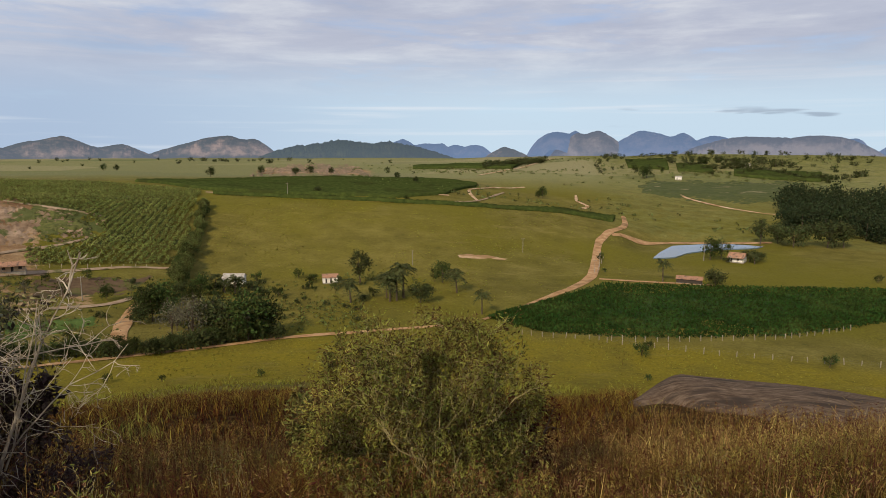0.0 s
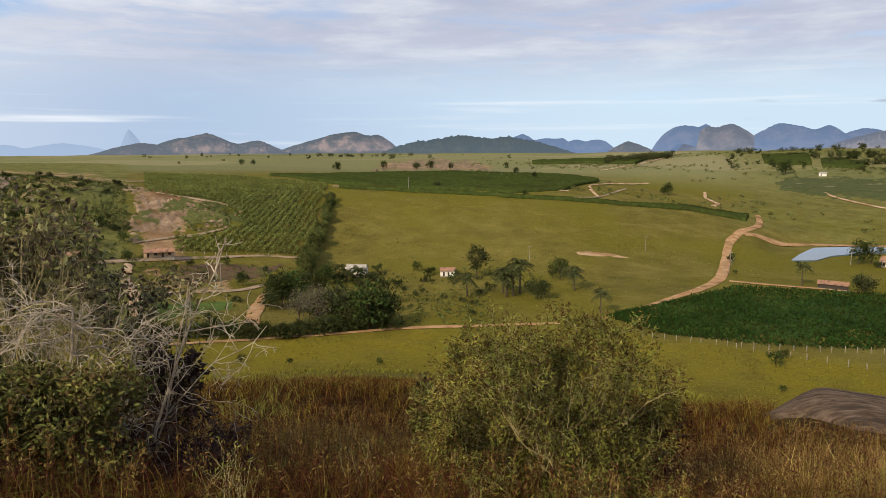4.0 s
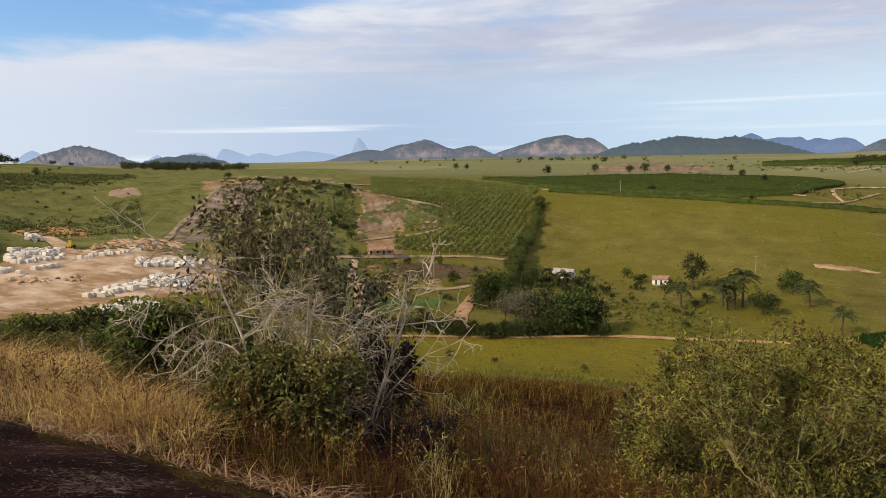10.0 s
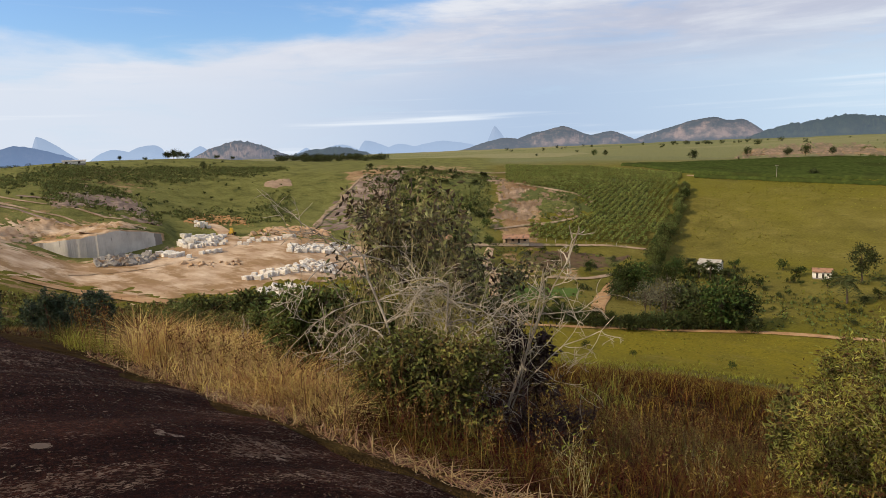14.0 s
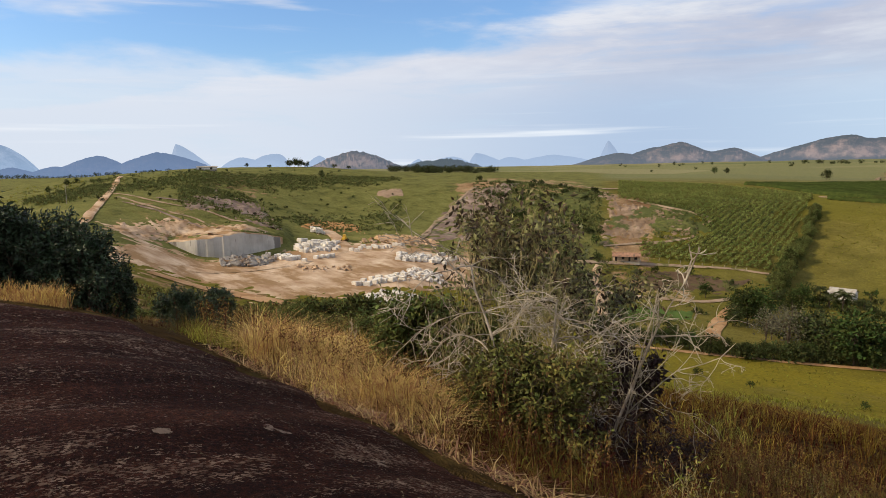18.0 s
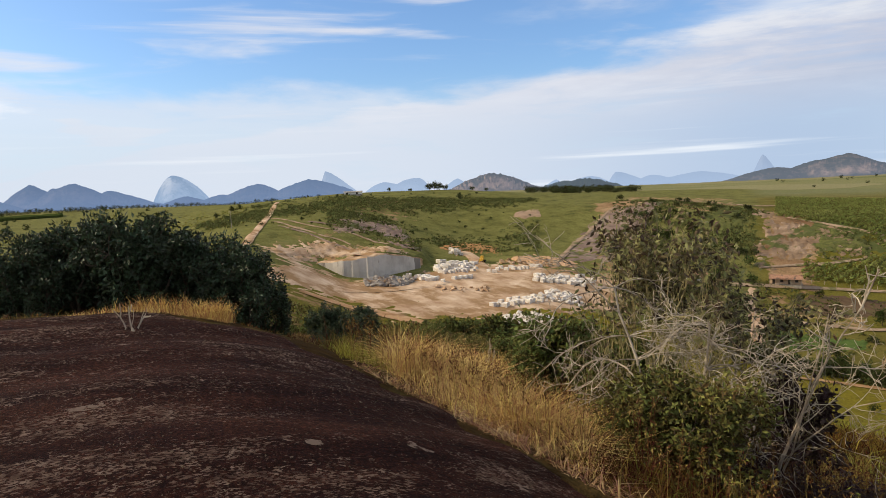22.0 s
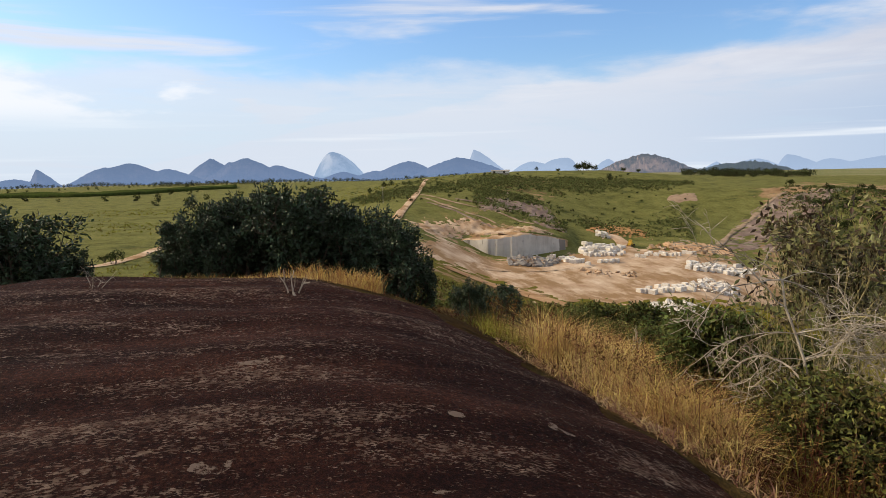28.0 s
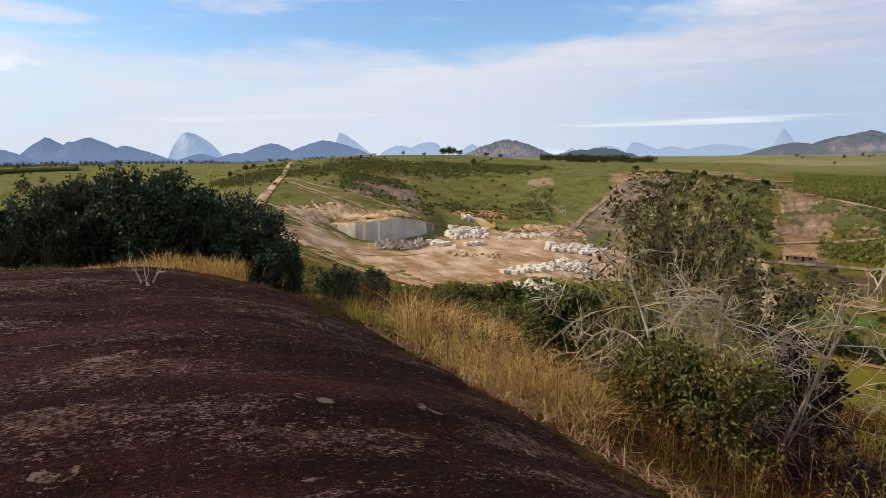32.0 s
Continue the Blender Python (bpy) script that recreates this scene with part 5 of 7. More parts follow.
build_rubble(68.8, 64.2, 161, 176, 260, 0.8, GREY_STONE, "heap of grey broken rock below the quarry face", 1)
build_rubble(56.6, 51.6, 122, 133, 190, 0.85, STONE, "spill of white granite slabs at the quarry's edge", 2)
build_rubble(53.4, 49.4, 150, 163, 130, 0.7, STONE, "scattered white granite offcuts", 3)
build_rubble(63, 57.0, 154, 163, 26, 0.6, SAND, "low heaps of sandy spoil", 4)
build_rubble(57, 51, 202, 212, 40, 0.8, SAND, "heaps of orange sand and stone", 5)


# ---------------------------------------------------------------- buildings, poles, fences
PLASTER = surface("whitewash", [(0.62, 0.58, 0.52), (0.78, 0.75, 0.70)], 1.5, 0.9, 0.2, 0.1, (0.42, 0.33, 0.25), 2.5, (0.58, 0.72))
TILE = surface("clay_tile", [(0.24, 0.13, 0.085), (0.38, 0.22, 0.14)], 0.6, 0.9, 0.6, 0.25, (0.12, 0.09, 0.07), 2.0)
PALE_ROOF = surface("fibre_roof", [(0.30, 0.275, 0.24), (0.44, 0.41, 0.36)], 1.2, 0.85, 0.4, 0.3, (0.25, 0.21, 0.17), 2.0)
DOOR_WOOD = surface("door_paint", [(0.035, 0.03, 0.026), (0.07, 0.055, 0.045)], 0.5, 0.7, 0.2, 0.1)
POST = surface("weathered_post", [(0.17, 0.14, 0.10), (0.36, 0.31, 0.24)], 0.3, 0.9, 0.4, 0.05)
CONCRETE = surface("pole_concrete", [(0.20, 0.18, 0.15), (0.30, 0.27, 0.23)], 0.5, 0.9, 0.3, 0.1)
METAL = surface("dull_wire", [(0.16, 0.15, 0.14)], 1.0, 0.5, 0.0, metal=0.8)


def wall_pieces(length, height, thick, openings):
    """A wall along x, standing on z 0, with holes (x0, x1, z0, z1)."""
    pieces, x = [], -length / 2
    for x0, x1, z0, z1 in sorted(openings):
        pieces.append(box((x0 - x, thick, height), ((x0 + x) / 2, 0, height / 2)))
        pieces.append(box((x1 - x0, thick, height - z1), ((x0 + x1) / 2, 0, (height + z1) / 2)))
        if z0 > 0:
            pieces.append(box((x1 - x0, thick, z0), ((x0 + x1) / 2, 0, z0 / 2)))
        x = x1
    pieces.append(box((length / 2 - x, thick, height), ((length / 2 + x) / 2, 0, height / 2)))
    return joined(pieces)


def house(place, turn, length, depth, height, roof, label, roof_material, openings, porch=False, wall_material=None):
    ob = thing("house", label, "house", "", pose(*place, 0, 0, turn) @ Matrix.Scale(0.72, 4))
    wm = wall_material or PLASTER
    part("plinth", box((length + 0.2, depth + 0.2, 1.6), (0, 0, -0.78)), CONCRETE, ob)
    for y, holes in ((-depth / 2, openings), (depth / 2, [(-0.5, 0.5, 1.0, 2.0)])):
        v, f = wall_pieces(length, height, 0.2, holes)
        wall = part("wall", (v + [0, y, 0], f), wm, ob)
        for x0, x1, z0, z1 in holes:
            if z0 > 0:
                window = part("window", box((x1 - x0, 0.06, z1 - z0), ((x0 + x1) / 2, y + 0.05, (z0 + z1) / 2)), DOOR_WOOD, wall, "dark wooden shutter")
                part("sill", box((x1 - x0 + 0.2, 0.3, 0.08), ((x0 + x1) / 2, y, z0 - 0.03)), CONCRETE, wall)
            else:
                part("door", box((x1 - x0, 0.06, z1), ((x0 + x1) / 2, y + 0.05, z1 / 2)), DOOR_WOOD, wall, "dark plank door")
    for x in (-length / 2, length / 2):
        v, f = box((0.2, depth - 0.2, height), (x * 0.985, 0, height / 2))
        part("wall", (v, f), wm, ob)
        gable = np.array([(x * 0.985, -depth / 2, height), (x * 0.985, depth / 2, height), (x * 0.985, 0.02, height + roof * 0.95), (x * 0.985, -0.02, height + roof * 0.95)])
        part("gable", joined([(gable, [(0, 1, 2, 3)]), (gable + [0.12 if x < 0 else -0.12, 0, 0], [(3, 2, 1, 0)])]), wm, ob)
    for s in (-1, 1):
        ribs = np.linspace(-length / 2 - 0.4, length / 2 + 0.4, int(length / 0.28))
        rows = []
        for q in (0.0, 0.5, 1.0):
            y = s * (depth / 2 + 0.55) * (1 - q)
            z = height - 0.22 * (1 - q) * roof + (roof + 0.0) * q + 0.12
            rows.append(np.stack([ribs, 0 * ribs + y, z + 0.05 * np.cos(np.arange(len(ribs)) * np.pi)], -1))
        v = np.stack(rows).reshape(-1, 3)
        f = sheet_faces(3, len(ribs))
        part("roof_slope", joined([(v, f), (v - [0, 0, 0.12], f[:, ::-1])]), roof_material, ob)
    part("ridge", tube([(-length / 2 - 0.4, 0, height + roof + 0.14), (length / 2 + 0.4, 0, height + roof + 0.14)], 0.12, 6), roof_material, ob)
    if porch:
        for x in np.linspace(-length / 2, length / 2, 4):
            part("porch_post", tube([(x, -depth / 2 - 1.8, -0.6), (x, -depth / 2 - 1.8, height - 0.35)], 0.08, 6), POST, ob)
        part("porch_roof", box((length + 0.6, 2.2, 0.1), (0, -depth / 2 - 1.1, height - 0.25)), roof_material, ob)
    return ob


house(at(9.9, 214, 0.3), 14, 6.6, 4.4, 2.5, 1.0, "small whitewashed farmhouse with a clay tile roof", TILE, [(-2.3, -1.5, 0, 1.95), (-0.2, 0.6, 0, 1.95), (1.5, 2.3, 0.9, 1.8)])
house(at(17.9, 219, 0.9), 2, 9.0, 6.0, 2.6, 1.3, "white farmhouse with a pale sheet roof among trees", PALE_ROOF, [(-3.2, -2.2, 0, 2.0), (-0.6, 0.6, 0.9, 1.9), (2.4, 3.4, 0.9, 1.9)], True)
house(at(-24.4, 283, 0.4), -38, 8.0, 7.0, 2.6, 2.0, "farmhouse with a brown tile roof beside the pond", TILE, [(-2.6, -1.6, 0, 2.0), (0.6, 1.8, 0.9, 1.9)], True)
house(at(33.9, 226, 0.6), 30, 12.0, 5.0, 2.6, 0.9, "long low yard house with a brown roof", TILE, [(-5, -4, 0, 2.0), (-2, -0.8, 0.9, 1.9), (1, 2, 0, 2.0), (3.6, 4.8, 0.9, 1.9)], True, SAND)
house(at(40.5, 209, 0.6), 38, 9.0, 5.0, 2.6, 0.9, "low quarry office with a reddish roof", TILE, [(-3, -2, 0, 2.0), (0, 1.2, 0.9, 1.9)], True)
house(at(69.1, 349, 0.6), 68, 13.0, 4.0, 1.6, 0.5, "long low white shed on the hilltop", PALE_ROOF, [(-5, -3.6, 0, 1.4), (2, 3.4, 0, 1.4)])
house(at(-20.9, 230, 0.4), -24, 11.0, 5.0, 1.9, 0.9, "long brown cattle shed with a rusty roof", TILE, [(-4.6, -2.4, 0, 1.6), (-1.2, 1.2, 0, 1.6), (2.4, 4.6, 0, 1.6)], False, DOOR_WOOD)
house(at(-24.6, 690, 0.5), -20, 8.0, 5.0, 2.6, 1.0, "small white house far off on the hillside", PALE_ROOF, [(-2, -1, 0, 2)])
house(at(-19.6, 560, 0.5), -20, 7.0, 5.0, 2.6, 1.0, "small white house far off on the hillside", PALE_ROOF, [(-2, -1, 0, 2)])


def make_pole():
    ob = thing("power_pole", "thin concrete power pole standing in the pasture", "pole", "power poles")
    part("shaft", tube([(0, 0, -0.6), (0, 0, 3), (0, 0, 6.0)], [0.13, 0.10, 0.08], 8), CONCRETE, ob)
    part("crossarm", box((1.5, 0.12, 0.12), (0, 0, 5.7)), POST, ob)
    for x in (-0.65, 0.0, 0.65):
        part("insulator", tube([(x, 0, 5.74), (x, 0, 5.95)], [0.05, 0.04], 6), CONCRETE, ob)
    return Kind(ob)


pole = make_pole()
for az, r, s in ((2.7, 232, 0.9), (-7.0, 261, 0.95), (13.3, 341, 1.0), (-21.9, 281, 1.05), (-13.6, 250, 1.0), (29.3, 200, 1.15), (79.3, 240, 1.0), (68.5, 226, 0.7), (-13.2, 236, 0.8)):
    pole.put(at(az, r), az + 20, s)


def build_fence(route, gap, height, label, seed):
    """Posts with three strands of wire along a route."""
    rng = np.random.RandomState(seed)
    p = np.array([at(a, d)[:2] for a, d in route])
    s = np.concatenate([[0], np.cumsum(np.linalg.norm(np.diff(p, axis=0), axis=1))])
    q = np.arange(0, s[-1], gap)
    x, y = np.interp(q, s, p[:, 0]) + rng.normal(0, 0.15, len(q)), np.interp(q, s, p[:, 1])
    z = land(x, y)
    ob = thing("fence", label, "fence", "", Vector((x[0], y[0], z[0])))
    me = mesh_of("post", *tube([(0, 0, -0.5), (0.02, 0, 0.6), (0.0, 0.02, height), (0, 0, height + 0.02)], [0.10, 0.095, 0.085, 0.02], 6), POST)
    for i in range(len(q)):
        o = part("post", me, None, ob)
        o.matrix_basis = pose(x[i] - x[0], y[i] - y[0], z[i] - z[0], rng.normal(0, 4), rng.normal(0, 4), 0) @ Matrix.Diagonal((1, 1, rng.uniform(0.8, 1.15), 1))
    for h in (0.4, 0.75, 1.05):
        part("wire", tube(np.stack([x - x[0], y - y[0], z - z[0] + h], -1), 0.006, 3), METAL, ob)


build_fence([(-7.0, 152), (-9.5, 150.5), (-18.0, 152.5), (-27.9, 168), (-33, 190)], 2.6, 1.25, "wire fence on pale posts along the bean field", 1)
build_fence([(-14.5, 149.5), (-16.6, 148), (-23.2, 147), (-30.4, 152), (-36, 158)], 3.4, 1.3, "wire fence on pale posts in the lower meadow", 2)
build_fence([(33, 231), (29, 234), (24, 237)], 3.5, 1.3, "wire fence between the road and the maize", 3)
build_fence([(-13.9, 268), (-13.6, 250), (-13.4, 236)], 4.0, 1.2, "wire fence beside the dirt road", 4)


def build_loader():
    """A yellow wheel loader at work place, parked."""
    yellow = surface("loader_paint", [(0.50, 0.30, 0.03), (0.62, 0.40, 0.06)], 0.8, 0.5, 0.1, 0.1, (0.30, 0.20, 0.10), 1.0)
    dark = surface("rubber", [(0.02, 0.02, 0.02), (0.04, 0.038, 0.035)], 0.3, 0.9, 0.3, 0.05)
    ob = thing("wheel_loader", "parked yellow wheel loader on the quarry track", "vehicle", "", pose(*at(58.2, 206, 0.1), 0, 0, 130) @ Matrix.Scale(0.6, 4))
    part("body", box((3.0, 2.0, 1.2), (-0.6, 0, 1.5), 0.12), yellow, ob)
    cab = part("cab", box((1.3, 1.5, 1.5), (-0.1, 0, 2.8), 0.1), yellow, ob)
    part("windscreen", box((0.04, 1.2, 0.9), (0.57, 0, 2.95)), dark, cab, "dark glass")
    for y in (-0.7, 0.7):
        part("arm", box((2.2, 0.2, 0.3), (1.7, y, 1.2), 0.05), yellow, ob)
    part("bucket", box((0.9, 2.4, 0.9), (2.9, 0, 0.6), 0.15), dark, ob, "worn steel bucket")
    for x in (-1.5, 1.0):
        for y in (-1.05, 1.05):
            w = part("wheel", tube([(x, y - 0.25, 0.7), (x, y + 0.25, 0.7)], [0.7, 0.7], 16), dark, ob)
            part("rim", tube([(x, y - 0.27, 0.7), (x, y + 0.27, 0.7)], [0.35, 0.35], 12), yellow, w)


build_loader()


# ---------------------------------------------------------------- valley trees
broad = make_tree(1, 9.0, 8.5, 1.6, 30, 40, 0.62, label="broad dark green tree in the valley")
tall = make_tree(2, 11.5, 8.0, 2.6, 34, 44, 0.55, material=LEAF_DARK, label="tall dark rounded tree in the pasture")
rounded = make_tree(3, 7.0, 8.0, 0.8, 30, 40, 0.6, material=LEAF_DARK, label="round dark bushy tree")
loose = make_tree(4, 8.0, 7.0, 1.8, 20, 26, 0.6, label="open-crowned olive green tree")
greyed = make_tree(5, 8.5, 7.5, 1.4, 26, 24, 0.45, material=LEAF_GREY, label="greyish half-bare tree by the hedge")
small = make_tree(6, 3.4, 3.6, 0.4, 14, 26, 0.42, label="small green shrub in the grass", group="valley shrubs", name="shrub")
low = make_tree(7, 2.2, 3.8, 0.15, 14, 26, 0.42, material=LEAF_DARK, label="low dark spreading shrub in the grass", group="valley shrubs", name="shrub")
hedge_a = make_tree(8, 8.0, 7.0, 0.6, 30, 40, 0.55, material=LEAF_SLOPE, label="leafy olive green hedge tree beside the maize")
hedge_b = make_tree(9, 7.0, 6.4, 0.5, 26, 36, 0.6, material=LEAF_VALLEY, label="dark green hedge tree beside the maize")
TURN = np.random.RandomState(5)


def stand(kind, az, r, size=1.0, tall=1.0, sink=0.0):
    return kind.put(at(az, r, -sink), TURN.uniform(0, 360), size, tall=tall)


def grove(*trees):
    for kind, az, r, s in trees:
        stand(kind, az, r, s)


grove((tall, 7.35, 210, 0.98), (loose, 4.6, 189, 0.8), (rounded, 2.0, 183, 0.92), (broad, 0.0, 209, 0.78), (loose, 0.7, 211, 0.6))
grove((rounded, -22.9, 227, 0.9), (tall, -26.0, 336, 1.1), (rounded, -27.2, 339, 1.4), (rounded, -28.3, 331, 1.6), (rounded, -30.6, 335, 1.9), (tall, -31.6, 338, 1.0))
grove((broad, -22.4, 284, 1.0), (loose, -23.2, 287, 1.1), (rounded, -25.3, 285, 0.8), (rounded, -26.0, 287, 0.65), (rounded, -23.6, 279, 0.35))
grove((broad, 17.0, 152, 1.3), (rounded, 18.6, 156, 1.35), (broad, 15.7, 156, 1.0), (greyed, 21.4, 158, 1.15), (rounded, 19.8, 163, 1.3), (loose, 24.7, 184, 1.1), (broad, 23.2, 178, 1.1), (rounded, 24.2, 190, 0.9), (rounded, 16.0, 158, 0.8))
grove((broad, 24.4, 177, 0.95), (rounded, 25.3, 175, 0.8), (greyed, 23.0, 162, 0.95), (greyed, 21.7, 168, 0.9), (broad, 27.6, 200, 0.5), (loose, 30.5, 204, 0.5), (greyed, 33.0, 203, 0.55), (loose, 25.6, 188, 0.6), (greyed, 22.6, 166, 0.7), (rounded, 20.4, 172, 0.8), (loose, 14.6, 170, 0.55), (broad, 21.2, 190, 0.7), (rounded, 22.3, 205, 0.6), (broad, 20.6, 204, 0.75))
grove((loose, 28.8, 222, 0.5), (rounded, 37.5, 190, 0.75), (broad, 39.2, 196, 0.8), (rounded, 41, 190, 0.8), (loose, 37.2, 172, 0.7), (broad, 44, 180, 0.8), (rounded, 46, 170, 0.7))
grove((tall, 59.9, 331, 0.42), (rounded, 61.8, 402, 0.75), (rounded, 62.5, 408, 0.7), (rounded, 61.2, 405, 0.55), (broad, 62.1, 405, 0.6), (rounded, 64.2, 404, 0.3), (rounded, 58.8, 420, 0.4), (rounded, 57.6, 425, 0.35))


def crowd(name, label, spots):
    """A far wood: many trees of two simple makes joined into one object."""
    groups = {}
    for kind, az, r, size in spots:
        a = TURN.uniform(0, 2 * np.pi)
        turn = np.array([[math.cos(a), -math.sin(a), 0], [math.sin(a), math.cos(a), 0], [0, 0, 1]])
        p = np.array(at(az, r, -0.5))
        for v, f, material in kind:
            groups.setdefault(material.name, (material, []))[1].append((v @ turn.T * size + p, f))
    verts, faces, index, base = [], [], [], 0
    for k, (material, pieces) in enumerate(groups.values()):
        v, f = joined(pieces)
        verts.append(v)
        faces.append(f + base)
        index.append(np.full(len(f), k, np.int32))
        base += len(v)
    me = mesh_of(name, np.concatenate(verts), np.concatenate(faces), None, True)
    for material, _ in groups.values():
        me.materials.append(material)
    me.polygons.foreach_set("material_index", np.concatenate(index))
    tagged(new(name, me), label, "trees", kind="stuff")


def simple_tree(seed, height, width, count, per, leaf, material):
    rng = np.random.RandomState(seed)
    u = rng.normal(0, 1, (count, 3))
    u /= np.linalg.norm(u, axis=1, keepdims=True)
    mid = np.array([0, 0, height * 0.55])
    c = mid + u * [width / 2, width / 2, height * 0.45] * rng.uniform(0.3, 1, (count, 1)) ** 0.5 * 0.9
    return [(*tube([(0, 0, -0.6), (0, 0, height * 0.7)], [0.28, 0.12], 5), BARK), (*clumps(rng, c, width * 0.10, per, leaf, leaf * 0.7, core=mid), material)]


wood_a, wood_b = simple_tree(1, 11, 11, 20, 24, 1.0, LEAF_WOOD), simple_tree(2, 10, 9, 18, 24, 0.9, LEAF_WOOD)
far_a, far_b = simple_tree(3, 7.5, 8.5, 12, 16, 1.1, LEAF_DARK), simple_tree(4, 6.5, 7.0, 12, 16, 1.1, LEAF_VALLEY)
wood = []
for k in range(190):
    f = TURN.uniform(0, 1)
    wood.append(((wood_a, wood_a, wood_b)[k % 3], -27.4 - 14 * f**0.9, 345 + TURN.uniform(0, 125) + 25 * (1 - f), TURN.uniform(0.9, 1.35)))
crowd("woodland", "dense dark wood at the edge of the valley", wood)
specks = [((far_a, far_b)[k % 2], TURN.uniform(-33, -13), TURN.uniform(590, 930), TURN.uniform(0.4, 1.0)) for k in range(110)]
specks += [((far_a, far_b)[k % 2], TURN.uniform(-28, -20), TURN.uniform(690, 730), TURN.uniform(0.7, 1.2)) for k in range(26)]
specks += [((far_a, far_b)[k % 2], -21.5 - 11 * f, 640 + 30 * math.sin(f * 7), TURN.uniform(0.5, 1.0)) for k, f in enumerate(np.linspace(0, 1, 40))]
specks += [(far_a, -3.6 - 5.0 * f, 690 + 90 * f + TURN.uniform(-25, 25), TURN.uniform(0.8, 1.3)) for f in np.linspace(0, 1, 40)]
specks += [(far_a, TURN.uniform(45, 54), TURN.uniform(640, 740), TURN.uniform(0.6, 1.1)) for k in range(90)]
specks += [(far_b, TURN.uniform(0, 36), TURN.uniform(620, 1500), TURN.uniform(0.4, 0.9)) for k in range(24)]
specks += [(far_a, 24 - 14 * f, 1250 - 150 * f + TURN.uniform(-60, 60), TURN.uniform(0.5, 1.1)) for f in TURN.uniform(0, 1, 22)]
specks += [(far_b, TURN.uniform(82, 112), TURN.uniform(420, 1400), TURN.uniform(0.4, 0.9)) for k in range(60)]
specks += [(far_a, 112 - 40 * f, 1450 + 120 * math.sin(f * 11), TURN.uniform(0.8, 1.6)) for f in np.linspace(0, 1, 110)]
crowd("far_trees", "scattered trees and tree lines over the far fields", specks)
for az, r, s in ((12.6, 545, 0.9), (11.4, 540, 0.9), (9.6, 548, 0.7), (15.4, 560, 0.8), (26.3, 620, 0.6), (27.2, 640, 0.7), (19.4, 500, 0.8), (-8.6, 400, 0.8), (-8.2, 398, 0.5), (-16.8, 560, 1.1), (-17.1, 566, 1.2), (4, 470, 0.6), (2.4, 420, 0.5), (10.8, 345, 0.55), (3.2, 322, 0.4), (78.5, 330, 0.3), (79.2, 322, 0.35), (80.4, 300, 0.3), (66, 420, 0.3)):
    stand((broad, rounded)[int(r) % 2], az, r, s)
# the hedge of trees beside the maize, tall at its lower end
for k in range(64):
    s = k / 63
    kind = (hedge_a, hedge_b, hedge_a)[k % 3]
    r = 218 + 88 * s
    stand(kind, float(np.interp(r, (218, 240, 269, 306), (22.5, 21.7, 20.65, 19.9))) + TURN.uniform(-0.45 + 0.3 * s, 0.45 - 0.2 * s), r, (0.78 - 0.26 * s) * TURN.uniform(0.6, 1.2))
# the clipped hedge at the foot of the slope
for k in range(46):
    s = k / 45
    stand((rounded, broad, low)[k % 3], 36.5 - 22.0 * s + TURN.uniform(-0.2, 0.2), 147 + 2.5 * math.sin(s * 9) + 4 * s, (0.52, 0.45, 1.5)[k % 3] * TURN.uniform(0.8, 1.2))
# scattered shrubs
for k in range(34):
    stand((small, low)[k % 2], TURN.uniform(6, 34), TURN.uniform(156, 222), TURN.uniform(0.4, 1.0))
for k in range(26):
    stand((small, low)[k % 2], TURN.uniform(9, 20), TURN.uniform(196, 222), TURN.uniform(0.5, 1.1))
for k in range(75):
    stand((small, low)[k % 2], TURN.uniform(36, 47), TURN.uniform(185, 330), TURN.uniform(0.5, 1.2))
for k in range(90):
    stand((low, small, low)[k % 3], TURN.uniform(53.5, 80), TURN.uniform(232, 380), TURN.uniform(0.2, 0.45))
for k in range(12):
    stand((low, small)[k % 2], TURN.uniform(63.5, 70), TURN.uniform(215, 260), TURN.uniform(0.25, 0.5))
for az, r, s in ((-17.4, 140, 0.9), (-17.9, 146, 0.6), (-31.5, 150, 0.8), (-18, 120, 0.4), (28, 128, 0.5), (24, 122, 0.4), (16, 118, 0.4), (100.8, 152, 0.9), (101.6, 155, 0.6), (-14, 240, 0.5), (-13.6, 262, 0.7), (-13.7, 268, 0.6), (-24, 210, 0.5), (-34, 260, 0.8)):
    stand(small, az, r, s)


def make_palm(seed, height):
    rng = np.random.RandomState(seed)
    ob = thing("palm", "ragged coconut palm with drooping fronds", "palm", "palms")
    top = np.array([rng.normal(0, 0.3), rng.normal(0, 0.3), height])
    part("trunk", tube([(0, 0, -0.5), (top[0] * 0.3, top[1] * 0.3, height * 0.5), tuple(top)], [0.22, 0.15, 0.12], 7), BARK, ob)
    for k in range(20):
        a, tilt = k * 2.4 + rng.normal(0, 0.2), rng.uniform(-0.5, 1.25)
        d = np.array([math.cos(a), math.sin(a), 0])
        t = np.linspace(0, 1, 9)[:, None]
        l = rng.uniform(1.9, 2.6)
        spine = top + d * t * l * math.cos(tilt * 0.8) + np.array([0, 0, 1]) * (t * l * math.sin(tilt) - 0.5 * t**2 * l)
        pts = np.repeat(spine[1:], 4, axis=0)
        side = np.cross(d, [0, 0, 1])
        way = np.where((np.arange(len(pts)) % 2)[:, None] == 0, side, -side) + d * 0.5 + [0, 0, -0.5]
        part("frond", joined([tube(spine, np.linspace(0.035, 0.01, 9), 3), leaves(rng, pts + rng.normal(0, 0.04, pts.shape), way, 0.75, 0.16, 0.0)]), PALM_LEAF, ob)
    return Kind(ob)


